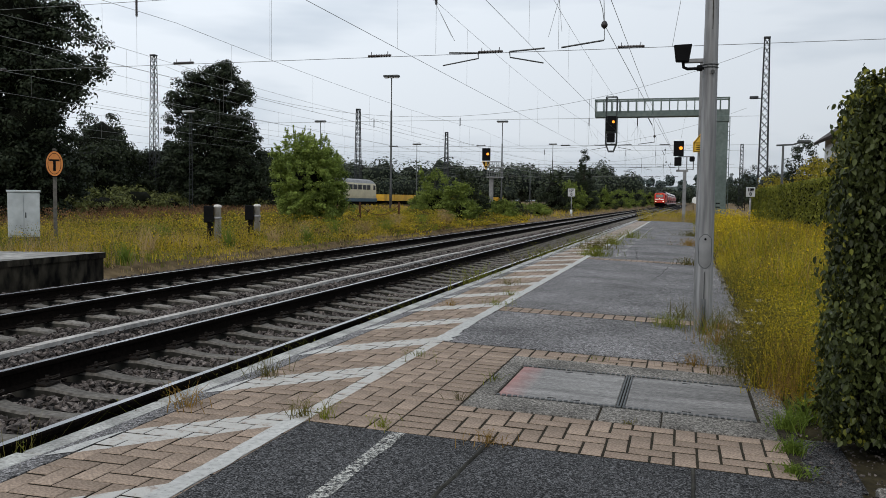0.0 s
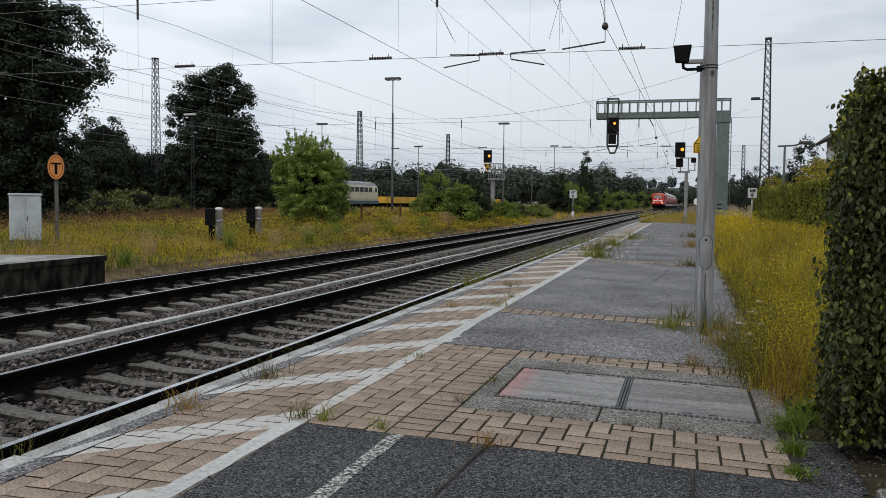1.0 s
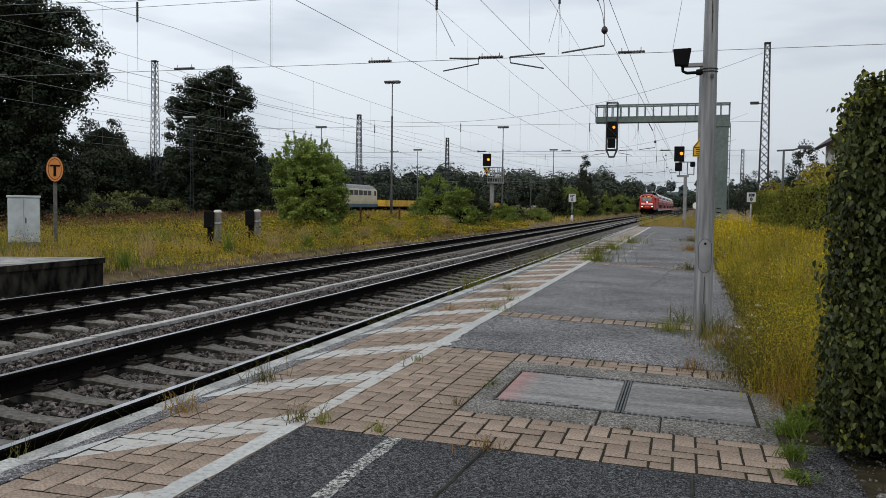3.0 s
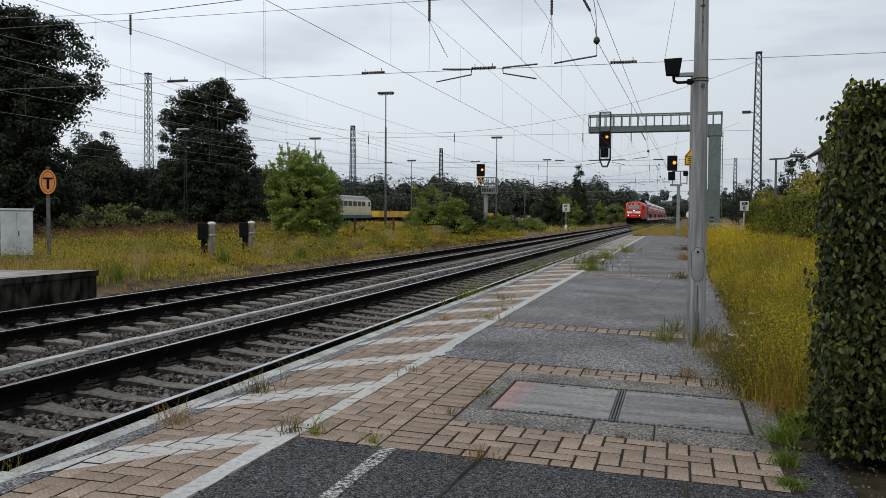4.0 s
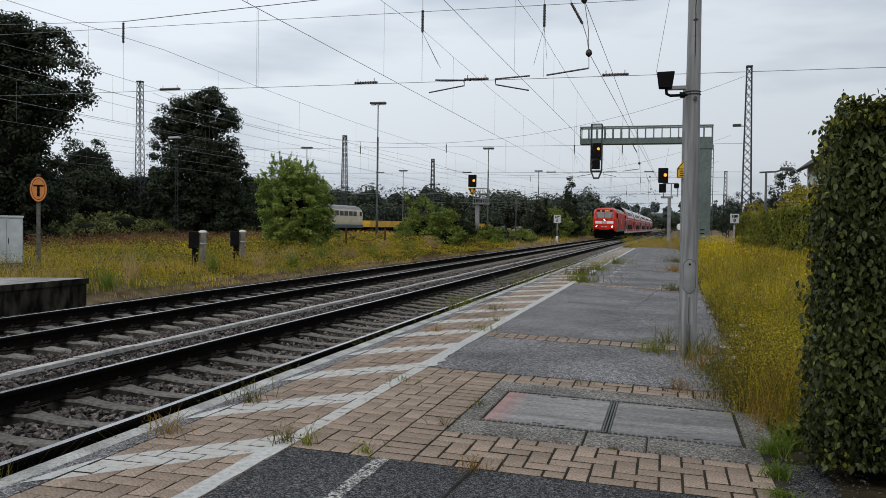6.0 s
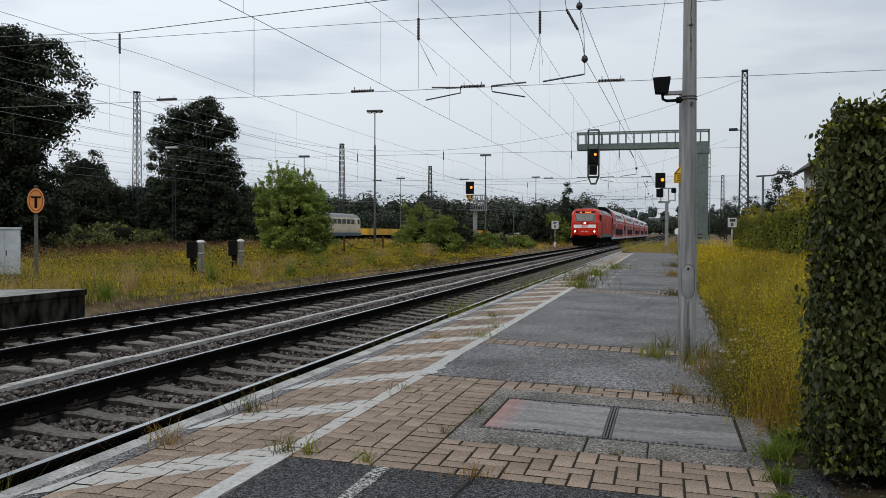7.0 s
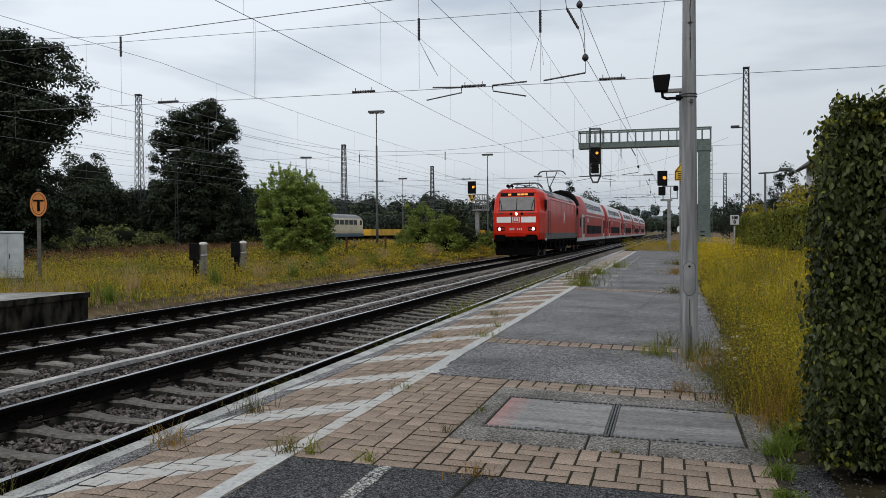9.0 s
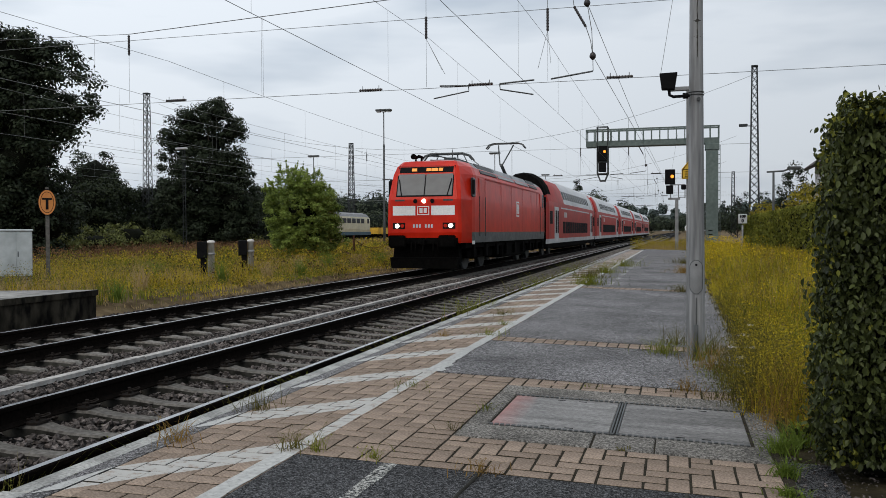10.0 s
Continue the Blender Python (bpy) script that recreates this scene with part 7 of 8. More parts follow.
pp, nn = hedge_face(rng, 240)
for p, q in zip(pp, nn):
    ob = new("leaf", leaf_me)
    ob.parent = hedge
    turn = Vector(q).to_track_quat("Z", "Y").to_euler()
    ob.matrix_basis = Matrix.Translation(Vector(p) + Vector(q).normalized() * 0.03) @ turn.to_matrix().to_4x4() @ pose(0, 0, 0, random.uniform(-35, 35), random.uniform(-35, 35), random.uniform(0, 360))

# long clipped hedge along the path
lh = thing("long_hedge", (0, 0, 0), "long clipped yellow-green hedge bordering the weedy strip", "hedge")
HA, HB = Vector((3.55, 45.0, 0)), Vector((7.4, 15.0, 0))
ax = (HB - HA).normalized()
sd = Vector((-ax.y, ax.x, 0))
sd = sd if sd.x < 0 else -sd
# same shade-coloured filling for the long hedge
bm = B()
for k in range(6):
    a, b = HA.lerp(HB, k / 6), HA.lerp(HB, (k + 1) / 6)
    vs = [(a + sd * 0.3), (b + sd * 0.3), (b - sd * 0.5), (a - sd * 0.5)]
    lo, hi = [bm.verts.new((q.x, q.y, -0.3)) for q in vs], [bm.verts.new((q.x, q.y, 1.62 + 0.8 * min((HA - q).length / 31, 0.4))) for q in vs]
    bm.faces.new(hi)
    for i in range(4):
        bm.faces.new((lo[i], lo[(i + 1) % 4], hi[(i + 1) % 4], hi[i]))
part("inside", bm, INNER_SHADE, lh)


def long_face(rng, n):
    u = rng.uniform(0, 1, n) ** 1.6
    crest = 1.75 + 0.8 * np.minimum(u, 0.4)
    z = rng.uniform(-0.1, 1, n) * crest
    top = rng.uniform(0, 1, n) < 0.2
    off = np.where(top, rng.uniform(-0.5, 0.36, n), 0.36 + rng.normal(0, 0.03, n))
    z = np.where(top, crest - 0.03 + rng.normal(0, 0.03, n), z)
    p = np.array(HA)[None] + u[:, None] * np.array(HB - HA)[None] + off[:, None] * np.array(sd)[None]
    p[:, 2] = z
    return p, np.where(top[:, None], np.array([[0, 0, 1.0]]), np.array([[sd.x, sd.y, 0.3]]))


LEAF_LONG = leaf_material("long_hedge_leaves", (0.030, 0.042, 0.006), (0.32, 0.325, 0.05), trans=0.25)
v, fc = hedge_cards(rng, 26000, long_face, 0.10)
np_mesh("leaves", v, fc, LEAF_LONG, lh)["kind"] = "stuff"


# ---- grasses and weeds ----
def blades(rng, x, y, z, h, w, lean=0.35):
    n = len(x)
    a = rng.uniform(0, math.tau, n)
    side = np.stack([np.cos(a), np.sin(a), np.zeros(n)], 1) * (w / 2)[:, None]
    b = rng.uniform(0, math.tau, n)
    tip = np.stack([np.cos(b), np.sin(b), np.zeros(n)], 1) * (h * rng.uniform(0.05, lean, n))[:, None]
    root = np.stack([x, y, z], 1)
    up = np.array([0, 0, 1.0])[None] * h[:, None]
    mid = root + tip * 0.3 + up * 0.55
    v = np.stack([root - side, root + side, mid + side * 0.75, root + tip + up, mid - side * 0.75], 1)
    i = 5 * np.arange(n)[:, None]
    return v.reshape(-1, 3), np.concatenate([i + np.array([[0, 1, 2]]), i + np.array([[0, 2, 4]]), i + np.array([[4, 2, 3]])]), root + tip + up


def patchy(rng, x, y, s, lo, seed):
    """Keeps more where a slow noise is high."""
    k = np.array([noise.noise((a * s, b * s, seed)) for a, b in zip(x, y)])
    return k > lo + rng.normal(0, 0.12, len(x))


gz = lambda x: np.where(x > 0.62, -0.10 - 0.02 * np.minimum(x, 4), np.where(x > -10.9, -0.42, -0.34))


def hedge_limit(y):
    return np.where(y < 15, 7.4, 7.4 + (3.55 - 7.4) * (y - 15) / 30) - 0.35


def verge(name, spec, mat, label, seed, flower=None):
    """Grass on the strip between the platform and the long hedge."""
    rng = np.random.default_rng(seed)
    vs, fs, o, tips = [], [], 0, []
    for y0, y1, n, h0, h1, w in spec:
        y = rng.uniform(y0, y1, n)
        lim = np.minimum(hedge_limit(y), 0.62 + (y - 2) * 0.35)
        x = 0.74 + 0.04 * np.sin(y * 1.3) + (lim - 0.74) * rng.uniform(0, 1, n) ** 1.15
        keep = ~((x > HX0 - 0.02) & (y < HY1 + 0.1))
        x, y = x[keep], y[keep]
        edge = np.clip((x - 0.62) / 0.7, 0.3, 1)
        rise = 0.75 + 0.35 * np.array([noise.noise((a * 0.9, b * 0.5, 4.0)) for a, b in zip(x, y)])
        h = rng.uniform(h0, h1, len(x)) * edge * rise
        v, fc, t = blades(rng, x, y, gz(x), h, np.full(len(x), w) * rng.uniform(0.6, 1.3, len(x)))
        vs.append(v), fs.append(fc + o), tips.append(t)
        o += len(v)
    ob = tagged(np_mesh(name, np.concatenate(vs), np.concatenate(fs), mat), label, "grass", kind="stuff")
    return np.concatenate(tips)


tips = verge("tall_grass", [(4.95, 10, 5000, 0.22, 0.62, 0.0045), (10, 18, 9000, 0.4, 0.85, 0.010), (18, 32, 14000, 0.4, 0.9, 0.016), (32, 56, 12000, 0.4, 0.9, 0.028)], GRASS_GOLD, "tall yellow-green grass beside the platform", 301)
verge("tall_weeds", [(4.95, 10, 6000, 0.2, 0.6, 0.005), (10, 18, 6000, 0.35, 0.75, 0.011), (18, 32, 7000, 0.35, 0.8, 0.018), (32, 56, 5000, 0.4, 0.8, 0.03)], GRASS_GREEN, "green weeds among the tall grass", 302)
verge("dry_stalks", [(4.95, 10, 1300, 0.3, 0.7, 0.004), (10, 20, 1500, 0.4, 0.9, 0.010), (20, 56, 3500, 0.4, 0.9, 0.02)], GRASS_DRY, "dry straw-coloured stalks", 303)
verge("rust_brown_stalks", [(4.95, 10, 2200, 0.2, 0.6, 0.004), (10, 20, 3000, 0.4, 0.85, 0.011), (20, 56, 6000, 0.4, 0.9, 0.022)], GRASS_RUST, "orange-brown withered stalks among the grass", 305)
rng = np.random.default_rng(304)
sel = tips[rng.choice(len(tips), 5500)]
sel = sel[patchy(rng, sel[:, 0], sel[:, 1], 0.35, -0.05, 8.0)]
v, fc = leaf_cards(sel + rng.normal(size=sel.shape) * 0.03, np.clip(0.014 + 0.0011 * sel[:, 1], 0, 0.06), rng, aspect=0.9)
tagged(np_mesh("yellow_flowers", v, fc, BLOOM), "yellow flower heads among the tall grass", "flowers", kind="stuff")
# leaves among the grass stalks
def leafage(name, spec, mat, label, seed):
    rng = np.random.default_rng(seed)
    pts, size = [], []
    for y0, y1, n, s in spec:
        y = rng.uniform(y0, y1, n // 14)
        lim = np.minimum(hedge_limit(y), 0.62 + (y - 2) * 0.35)
        x = 0.74 + (lim - 0.74) * rng.uniform(0, 1, len(y)) ** 1.2
        keep = ~((x > HX0 - 0.04) & (y < HY1 + 0.12)) & patchy(rng, x, y, 0.8, -0.12, seed)
        x, y = x[keep], y[keep]
        rise = 0.75 + 0.35 * np.array([noise.noise((a * 0.9, b * 0.5, 4.0)) for a, b in zip(x, y)])
        hh = np.clip((x - 0.62) / 0.7, 0.25, 1) * rise * rng.uniform(0.35, 0.85, len(x))
        p = np.repeat(np.stack([x, y, gz(x)], 1), 14, 0)
        u = rng.uniform(0.05, 1, len(p))
        p += np.stack([rng.normal(0, s * 2.2, len(p)), rng.normal(0, s * 2.6, len(p)), u * np.repeat(hh, 14)], 1)
        pts.append(p), size.append(np.full(len(p), s))
    pts, size = np.concatenate(pts), np.concatenate(size)
    v, fc = leaf_cards(pts, size, rng, aspect=0.42)
    tagged(np_mesh(name, v, fc, mat), label, "weeds", kind="stuff")


leafage("leafy_weeds", [(5.0, 10, 56000, 0.022), (10, 18, 40000, 0.034), (18, 34, 22000, 0.065), (34, 56, 9000, 0.09)], GRASS_GOLD, "yellow-green leafy weeds among the tall grass", 306)
leafage("leafy_weeds", [(5.0, 10, 30000, 0.024), (10, 18, 22000, 0.036), (18, 34, 10000, 0.055), (34, 56, 5000, 0.09)], GRASS_GREEN, "green leafy weeds among the tall grass", 307)
leafage("withered_weeds", [(5.0, 10, 9000, 0.018), (10, 18, 9000, 0.028), (18, 34, 8000, 0.045)], BROWN_HEAD, "withered brown weeds among the tall grass", 308)
# blooming goldenrod clumps further along
for k, (x, y, n) in enumerate(((1.35, 24.0, 1200), (1.25, 28.0, 700))):
    p = np.stack([rng.normal(x, 0.35, n), rng.normal(y, 1.0, n), rng.uniform(0.25, 0.95, n)], 1)
    v, fc = leaf_cards(p, 0.034, rng, aspect=0.6)
    tagged(np_mesh("goldenrod", v, fc, BLOOM), "blooming yellow goldenrod clump in the weedy strip", "flowers", kind="stuff")

# weeds past the platform's end
n = 5000
x, y = rng.uniform(-2.7, 1.2, n), rng.uniform(51.5, 78, n)
v, fc, _ = blades(rng, x, y, np.full(n, -0.42), rng.uniform(0.3, 0.8, n) * np.where(x < -2.0, 0.5, 1), np.full(n, 0.035), 0.8)
tagged(np_mesh("end_weeds", v, fc, GRASS_DRY), "tall dry weeds past the platform's end", "grass", kind="stuff")
n = 9000
x, y = rng.uniform(-2.75, 1.3, n), 51.6 + 14 * rng.uniform(0, 1, n) ** 1.6
u = rng.uniform(0, 1, n)
top = 0.55 + 0.55 * np.array([noise.noise((a * 1.3, b * 0.6, 2.0)) for a, b in zip(x, y)])
v, fc = leaf_cards(np.stack([x, y, -0.42 + u * (0.35 + top)], 1), 0.07, rng, aspect=0.4)
tagged(np_mesh("end_weeds", v, fc, GRASS_GOLD), "leafy olive weeds past the platform's end", "weeds", kind="stuff")


def yard(name, spec, mat, label, seed, lo, nscale):
    rng = np.random.default_rng(seed)
    vs, fs, o, tips = [], [], 0, []
    for x0, x1, y0, y1, n, h0, h1, w in spec:
        x, y = rng.uniform(x0, x1, n), rng.uniform(y0, y1, n)
        keep = patchy(rng, x, y, nscale, lo, seed) & ~((x > -16.7) & (y < 14.4)) & ((np.minimum(np.abs(x + 34.6), np.abs(x + 39.8)) > 1.5) | (rng.uniform(0, 1, n) < 0.12))
        x, y = x[keep], y[keep]
        near = np.clip((-10.5 - x) / 2.6, 0.22, 1)
        h = rng.uniform(h0, h1, len(x)) * near
        v, fc, t = blades(rng, x, y, gz(x), h, np.full(len(x), w) * rng.uniform(0.6, 1.3, len(x)), 0.5)
        vs.append(v), fs.append(fc + o), tips.append(t)
        o += len(v)
    tagged(np_mesh(name, np.concatenate(vs), np.concatenate(fs), mat), label, "grass", kind="stuff")
    return np.concatenate(tips)


YARD_GOLD = leaf_material("ochre_weeds", (0.070, 0.056, 0.004), (0.70, 0.53, 0.05), rough=0.7, trans=0.3)
yt1 = yard("yard_grass", [(-24, -10.6, 12, 30, 20000, 0.15, 0.6, 0.016), (-24, -10.5, 30, 60, 18000, 0.2, 0.6, 0.03), (-46, -24, 14, 70, 7000, 0.2, 0.5, 0.04), (-46, -10.5, 60, 130, 14000, 0.3, 0.8, 0.06)], YARD_GOLD, "yellow-green weeds in the goods yard", 311, 0.06, 0.34)
yard("yard_dry_grass", [(-24, -10.35, 11, 30, 20000, 0.12, 0.5, 0.013), (-24, -10.35, 30, 60, 22000, 0.15, 0.5, 0.024), (-46, -24, 14, 70, 10000, 0.15, 0.4, 0.04), (-46, -10.4, 60, 200, 14000, 0.2, 0.7, 0.06)], GRASS_DRY, "dry straw-coloured grass in the goods yard", 312, -0.2, 0.3)
yard("yard_weeds", [(-24, -10.7, 12, 32, 16000, 0.2, 0.6, 0.018), (-46, -10.7, 32, 75, 7000, 0.25, 0.6, 0.035)], GRASS_GREEN, "green weeds in the goods yard", 313, 0.12, 0.4)
sel = yt1[rng.choice(len(yt1), 11000)]
sel = sel[patchy(rng, sel[:, 0], sel[:, 1], 0.3, 0.16, 5.0)]
v, fc = leaf_cards(sel, np.clip(0.0022 * sel[:, 1], 0.03, 0.14), rng, aspect=0.9)
tagged(np_mesh("yard_flowers", v, fc, BLOOM), "yellow ragwort blossom in the goods yard", "flowers", kind="stuff")
sel = yt1[rng.choice(len(yt1), 2500)]
v, fc = leaf_cards(sel + np.array([0, 0, 0.08]), np.clip(0.003 * sel[:, 1], 0.03, 0.14), rng, aspect=0.8)
tagged(np_mesh("seed_heads", v, fc, BROWN_HEAD), "brown dock seed heads", "grass", kind="stuff")


TUFTS = {}


def tuft(x, y, z, n, h, spread, mat, label, seed, w=0.006, heads=0):
    rng = np.random.default_rng(seed)
    a, r = rng.uniform(0, math.tau, n), np.abs(rng.normal(0, spread, n))
    v, fc, t = blades(rng, r * np.cos(a), r * np.sin(a), np.full(n, -0.01), rng.uniform(0.25, 1.0, n) * h, np.full(n, w), 1.7)
    k = len(t) // 2                                # small leaves on half of the stalks
    lv, lf = leaf_cards(t[:k] * rng.uniform(0.5, 1.0, (k, 1)), w * 2.6, rng, aspect=0.6)
    v, fc = np.concatenate([v, lv]), np.concatenate([fc, lf + len(v)])
    TUFTS.setdefault((label, mat.name), []).append((v + np.array([x, y, z]), fc))


GR, DR = "fresh green grass tuft in a paving joint", "thin dry weed in a paving joint"
spots = [(0.56, 4.78, 110, 0.15, 0.05, 1), (0.53, 4.32, 80, 0.12, 0.04, 1), (0.50, 3.98, 80, 0.07, 0.05, 1), (0.67, 5.0, 90, 0.20, 0.06, 1), (-0.86, 3.86, 40, 0.10, 0.05, 0), (-1.42, 3.92, 26, 0.09, 0.04, 0), (-1.85, 3.95, 34, 0.15, 0.05, 0), (-1.73, 3.94, 20, 0.13, 0.02, 0), (-2.49, 4.75, 34, 0.22, 0.06, 0), (-2.5, 3.9, 34, 0.18, 0.05, 0), (-1.80, 5.75, 24, 0.1, 0.06, 0), (-1.2, 4.62, 14, 0.12, 0.02, 0), (-1.13, 5.2, 12, 0.12, 0.03, 0), (0.28, 6.1, 40, 0.12, 0.12, 0), (0.1, 6.35, 40, 0.16, 0.06, 0), (-0.1, 8.2, 90, 0.22, 0.10, 0), (0.02, 8.9, 50, 0.3, 0.06, 0), (0.22, 7.9, 40, 0.35, 0.06, 0), (0.35, 8.3, 70, 0.4, 0.12, 0), (0.3, 7.4, 60, 0.4, 0.10, 0), (-1.74, 17.6, 120, 0.4, 0.2, 0), (-1.95, 20.0, 120, 0.45, 0.25, 0), (-1.8, 22.5, 90, 0.5, 0.2, 0), (0.15, 16.6, 70, 0.3, 0.15, 0), (0.2, 24, 90, 0.4, 0.2, 0), (-1.6, 27, 80, 0.5, 0.3, 0), (0.3, 31, 100, 0.4, 0.3, 0), (-0.6, 6.22, 14, 0.06, 0.05, 0), (-0.25, 4.5, 10, 0.05, 0.02, 0), (-2.35, 8.6, 26, 0.12, 0.05, 0), (-1.9, 8.8, 40, 0.16, 0.08, 0), (-2.2, 11, 40, 0.2, 0.1, 0), (-1.95, 9.8, 30, 0.14, 0.06, 0)]
for k, (x, y, n, h, s, g) in enumerate(spots):
    h, s = h * (0.85 if g else 0.9 if y < 12 else 0.72), s * (1.0 if g else 1.5 if y < 12 else 1.2)
    tuft(x, y, pz(x), int(n * 1.8), h, s, GRASS_BRIGHT if g else (GRASS_GREEN, GRASS_OLIVE, GRASS_GREEN, GRASS_OLIVE, GRASS_RUST)[k % 5], GR if g else DR, 400 + k, 0.006 if g else (0.0045 if y < 12 else 0.011))
# tufts at the foot of the platform wall
for k, (y, n, h) in enumerate(((3.05, 110, 0.32), (3.2, 60, 0.26), (6.15, 60, 0.24), (6.5, 60, 0.22), (8.3, 110, 0.3), (9.0, 90, 0.32), (11.6, 120, 0.4), (12.3, 140, 0.42), (16.5, 120, 0.4), (18.5, 140, 0.45), (20, 140, 0.45), (24, 140, 0.5), (28, 140, 0.5), (4.3, 26, 0.25), (5.1, 26, 0.28), (2.5, 60, 0.25))):
    tuft(-2.86, y, -0.36, int(n * 1.3), h + 0.16, 0.07 if y < 10 else 0.2, GRASS_GREEN if k % 2 else GRASS_OLIVE, "green weed clump at the foot of the platform wall", 440 + k, 0.007 if y < 10 else 0.014)
# leafy weeds that spill over the platform's back edge
rng = np.random.default_rng(470)
SPILL = "wiry weeds spilling over the platform's back edge"
for n, x0, x1, y0, y1, h, leaf, mt, lab in ((7500, 0.36, 0.80, 5.75, 7.5, 0.46, 0.015, GRASS_OLIVE, SPILL), (4500, 0.44, 0.85, 5.5, 7.6, 0.55, 0.016, GRASS_GOLD, SPILL), (2200, 0.5, 0.85, 5.2, 6.4, 0.40, 0.012, GRASS_RUST, SPILL), (700, 0.20, 0.5, 6.3, 7.6, 0.16, 0.014, GRASS_GREEN, SPILL), (3000, 0.57, 0.86, 7.4, 15.0, 0.42, 0.016, GRASS_OLIVE, SPILL), (2400, 0.62, 0.9, 7.4, 18.0, 0.45, 0.018, GRASS_GOLD, SPILL)):
    c = np.stack([rng.uniform(x0, x1, n // 22), rng.uniform(y0, y1, n // 22), np.zeros(n // 22)], 1)
    p = np.repeat(c, 22, 0) + rng.normal(size=(len(c) * 22, 3)) * np.array([0.05, 0.06, 0])
    p[:, 2] = -0.07 + h * rng.uniform(0, 1, len(p)) ** 1.4 * np.clip((p[:, 0] - x0 + 0.15) / 0.35, 0.25, 1)
    v, fc = leaf_cards(p, leaf, rng, aspect=0.5)
    TUFTS.setdefault((lab, mt.name), []).append((v, fc))
    v, fc, _ = blades(rng, p[::6, 0], p[::6, 1], np.full(len(p[::6]), -0.08), np.maximum(0.05, p[::6, 2] + 0.1), np.full(len(p[::6]), 0.004), 0.9)
    TUFTS[(lab, mt.name)].append((v, fc))
# white umbels on bent stems
UMBEL = leaf_material("white_umbels", (0.40, 0.39, 0.34), (0.66, 0.65, 0.60), rough=0.8, trans=0.1)
for k, (x, y, z) in enumerate(((0.44, 6.9, 0.20), (0.49, 6.7, 0.15), (0.53, 7.0, 0.28), (0.47, 6.6, 0.10), (0.56, 6.75, 0.22), (0.51, 6.5, 0.07), (0.60, 7.3, 0.33))):
    p = np.stack([rng.normal(x, 0.022, 34), rng.normal(y, 0.022, 34), rng.normal(z, 0.005, 34)], 1)
    v, fc = leaf_cards(p, 0.011, rng, up=2.0, aspect=0.9)
    TUFTS.setdefault(("white flower umbels on bent stems", "white_umbels"), []).append((v, fc))
    v, fc, _ = blades(rng, np.full(3, x + 0.12), np.full(3, y), np.full(3, -0.08), np.full(3, z + 0.07), np.full(3, 0.004), 0.6)
    TUFTS.setdefault((SPILL, GRASS_OLIVE.name), []).append((v, fc))
for (lab, mname), bits in TUFTS.items():
    vs, fs, o = [], [], 0
    for v, fc in bits:
        vs.append(v), fs.append(fc + o)
        o += len(v)
    tagged(np_mesh("joint_weeds", np.concatenate(vs), np.concatenate(fs), bpy.data.materials[mname]), lab, "weeds", kind="stuff")
# bushy weed clumps in the yard
rng = np.random.default_rng(480)
for mt, n, lab in ((GRASS_GREEN, 950, "bushy green weeds in the goods yard"), (YARD_GOLD, 1150, "bushy yellow weeds in the goods yard"), (BROWN_HEAD, 260, "brown withered dock stalks in the goods yard")):
    x, y = -11.3 - 13 * rng.uniform(0, 1, n) ** 1.5, rng.uniform(14.5, 62, n)
    keep = ~((x > -16.7) & (y < 14.6))
    x, y = x[keep], y[keep]
    hh = rng.uniform(0.25, 0.85, len(x)) * np.clip((-10.6 - x) / 3, 0.35, 1)
    p = np.repeat(np.stack([x, y, np.full(len(x), -0.35)], 1), 64, 0)
    u = rng.uniform(0, 1, len(p))
    p += np.stack([rng.normal(0, 0.16, len(p)) * (0.4 + u), rng.normal(0, 0.16, len(p)) * (0.4 + u), u * np.repeat(hh, 64)], 1)
    v, fc = leaf_cards(p, np.clip(0.0022 * p[:, 1], 0.035, 0.11), rng, aspect=0.45)
    tagged(np_mesh("weed_clumps", v, fc, mt), lab, "weeds", kind="stuff")
# single bushy plants along the far track's edge
for mt, lab, spots in ((GRASS_BRIGHT, "bushy fresh green plants beside the far track", ((-11.55, 15.6, 0.5), (-11.9, 20.6, 0.85), (-11.7, 25.2, 0.6), (-12.3, 28.8, 0.7), (-12.0, 33.5, 0.6), (-12.6, 40.5, 0.7), (-14.6, 21.4, 0.7))), (GRASS_DRY, "bushy dry straw-coloured plants beside the far track", ((-12.2, 17.4, 0.75), (-11.8, 23.0, 0.6), (-12.5, 26.6, 0.7), (-12.0, 31.2, 0.6), (-12.6, 36.6, 0.8), (-12.2, 44.0, 0.7), (-13.4, 47.0, 0.9)))):
    vs, fs, o = [], [], 0
    for x, y, h in spots:
        n = 420
        u = rng.uniform(0, 1, n)
        p = np.stack([x + rng.normal(0, 0.17, n) * (0.3 + u), y + rng.normal(0, 0.17, n) * (0.3 + u), -0.36 + u * h], 1)
        v, fc = leaf_cards(p, 0.0022 * y, rng, up=0.6, aspect=0.35)
        b, bf, _ = blades(rng, np.full(60, x) + rng.normal(0, 0.06, 60), np.full(60, y) + rng.normal(0, 0.06, 60), np.full(60, -0.38), rng.uniform(0.4, 1.15, 60) * h, np.full(60, 0.02), 0.8)
        vs += [v, b]
        fs += [fc + o, bf + o + len(v)]
        o += len(v) + len(b)
    tagged(np_mesh("bushy_plants", np.concatenate(vs), np.concatenate(fs), mt), lab, "weeds", kind="stuff")
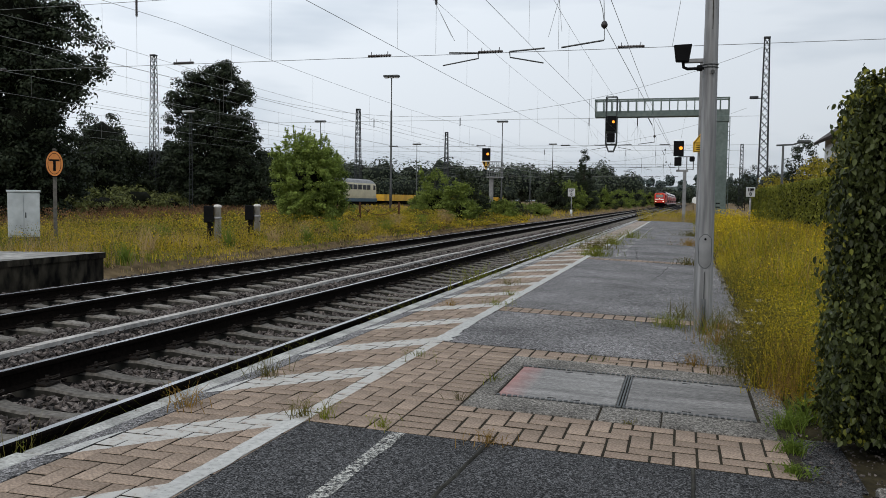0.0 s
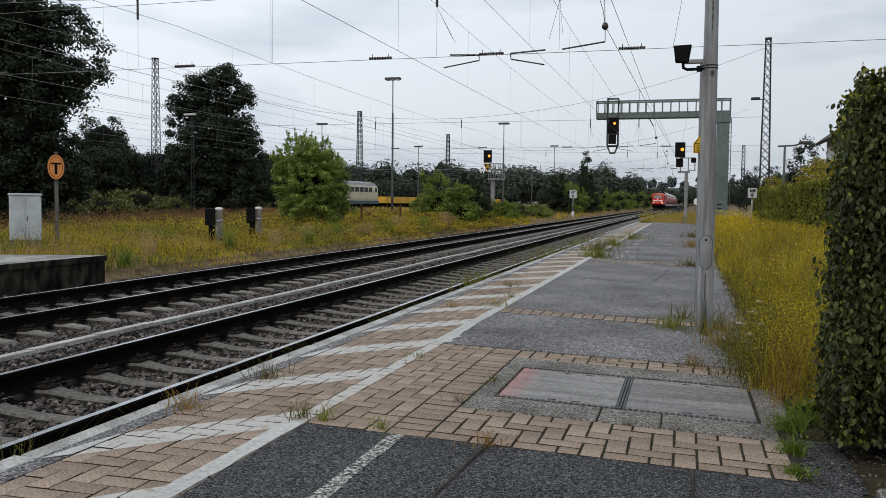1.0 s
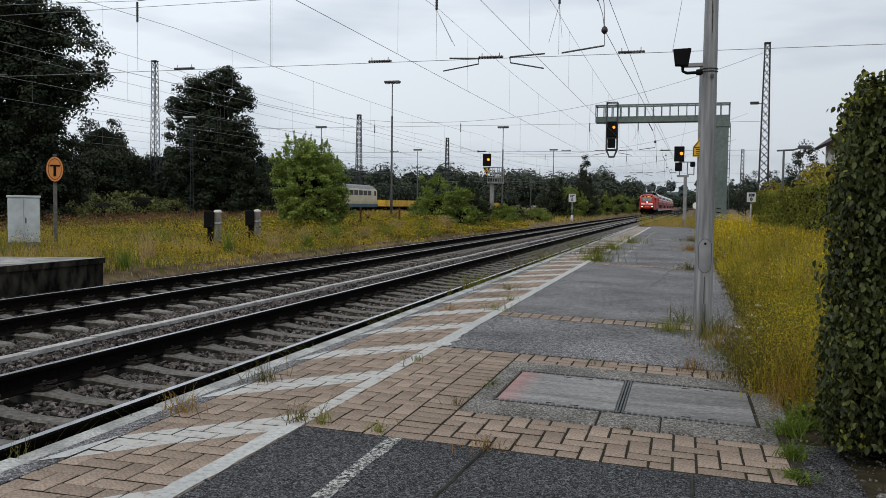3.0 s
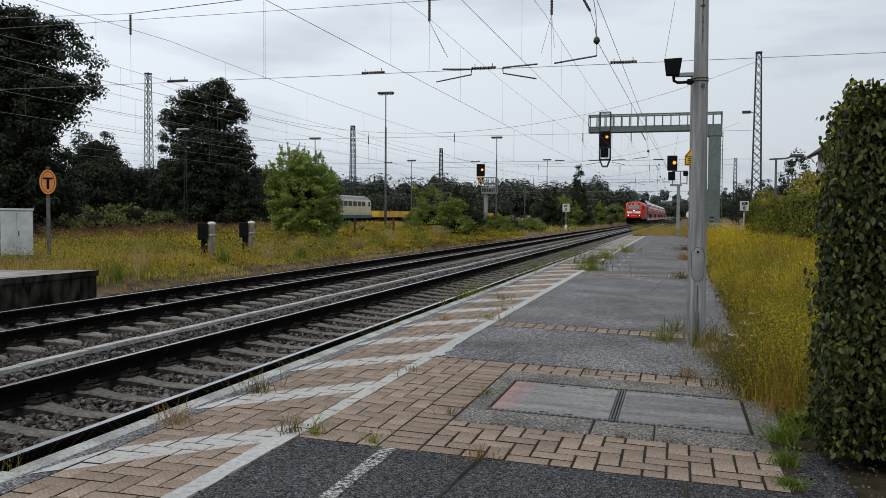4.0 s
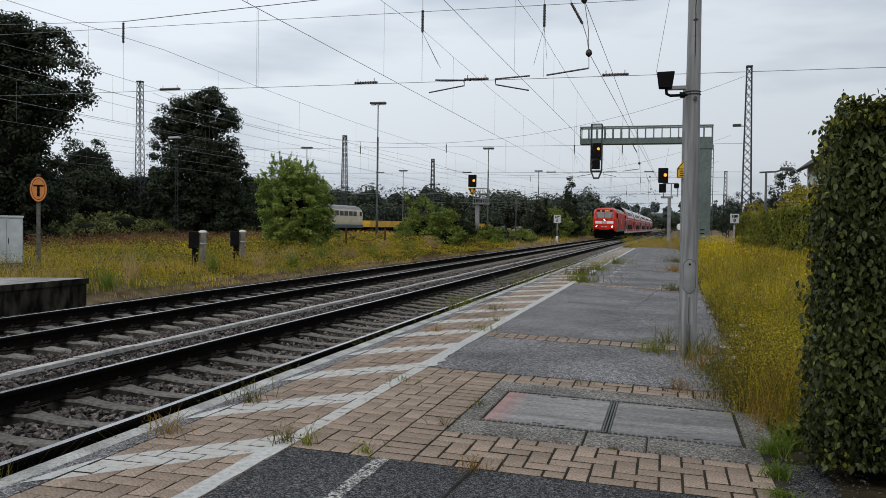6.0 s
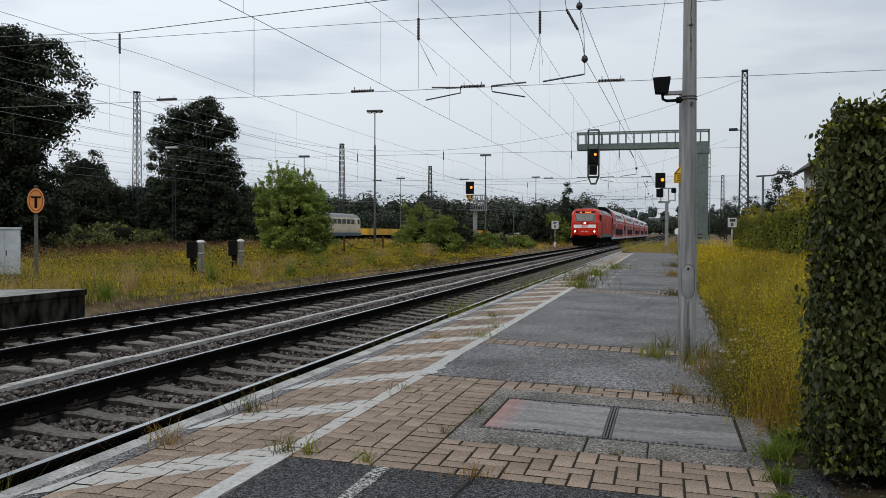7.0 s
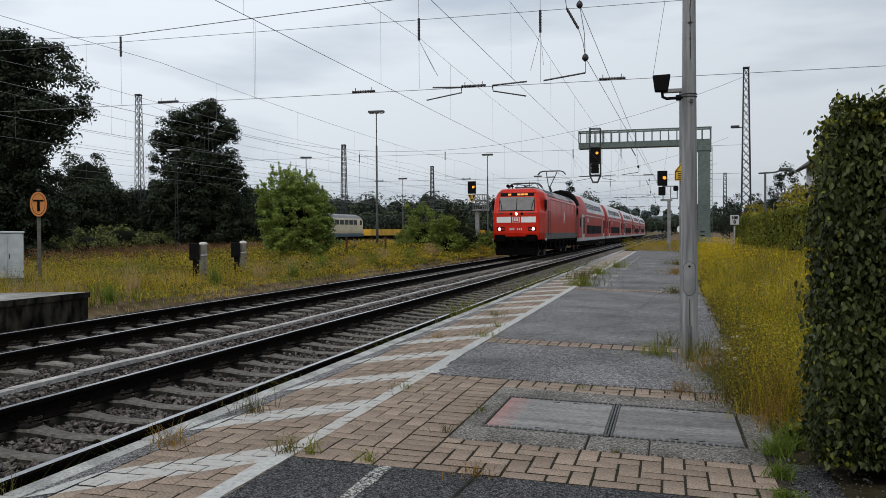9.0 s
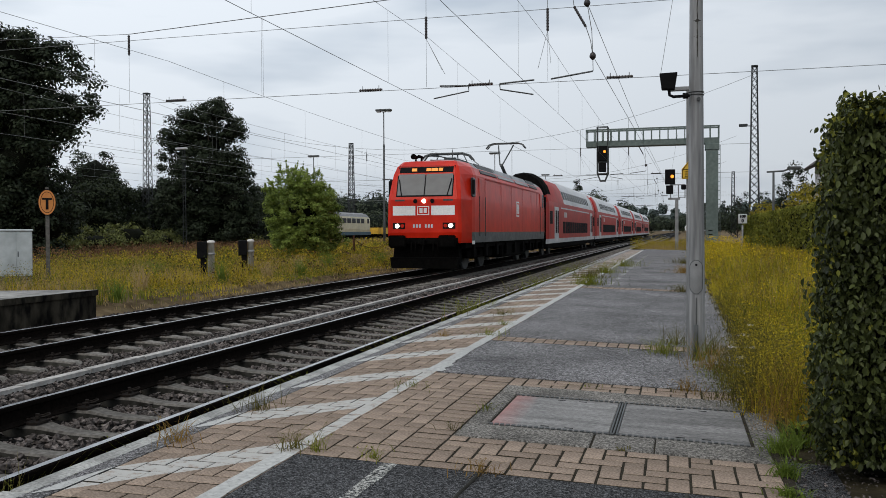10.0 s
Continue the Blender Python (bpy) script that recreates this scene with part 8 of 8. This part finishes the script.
# rust-brown withered weeds over the disused tracks
RUSTY = leaf_material("rusty_weeds", (0.08, 0.045, 0.026), (0.32, 0.18, 0.095), rough=0.9, trans=0.1)
n = 420
x, y = rng.uniform(-44, -25, n), rng.uniform(26, 74, n)
p = np.repeat(np.stack([x, y, np.full(n, -0.3)], 1), 70, 0)
u = rng.uniform(0, 1, len(p))
p += np.stack([rng.normal(0, 0.5, len(p)), rng.normal(0, 0.5, len(p)), u * np.repeat(rng.uniform(0.35, 0.85, n), 70)], 1)
v, fc = leaf_cards(p, 0.12, rng, aspect=0.35)
tagged(np_mesh("withered_weeds", v, fc, RUSTY), "rust-brown withered weeds over disused tracks", "weeds", kind="stuff")
# pebble kerb and soil under the near hedge
bm = B()
for k in range(60):
    y = 3.2 + 0.5 * k
    box(bm, 0.575, 0.64 + random.uniform(-0.02, 0.02), y + 0.02, y + 0.46, -0.3, pz(0.57) - 0.02 + random.uniform(-0.03, 0.012), bevel=0.012)
tagged(part("border_stones", bm, CONCRETE), "pale crumbling border stones along the platform", "kerb", kind="structure")
spots = np.stack([rng.uniform(0.5, 0.95, 500), rng.uniform(3.4, 5.2, 500), np.full(500, -0.075), rng.uniform(0.003, 0.010, 500)], 1)
stones("loose_pebbles", spots, "loose pebbles and leaves beside the hedge", BALLAST)
bm = B()
box(bm, 0.80, 1.6, 3.66, 3.84, -0.3, -0.055, bevel=0.012)
tagged(part("kerb_stone", bm, CONCRETE), "pale worn kerb stone before the hedge", "kerb", kind="structure")


# ---- motion ----
TRAIN_AT = [(0.0, 236.0), (0.5, 224.8), (1.0, 213.7), (1.5, 202.6), (2.0, 191.3), (3.5, 157.3), (4.0, 146.7), (4.5, 136.4), (5.0, 126.3), (5.5, 116.2), (7.0, 85.3), (7.5, 75.4), (8.0, 65.7), (8.5, 56.1), (9.0, 46.5), (9.5, 37.1), (10.0, 27.7)]


def motions():
    for ob, back in TRAIN:
        rows = []
        for t, y in TRAIN_AT:
            y += back
            slope = (bend(y + 8) - bend(y - 8)) / 16
            rows.append((t, pose(-8.25 + bend(y), y, RAIL_Z, 0, 0, -math.degrees(math.atan(slope)))))
        walk(ob, rows)


motions()
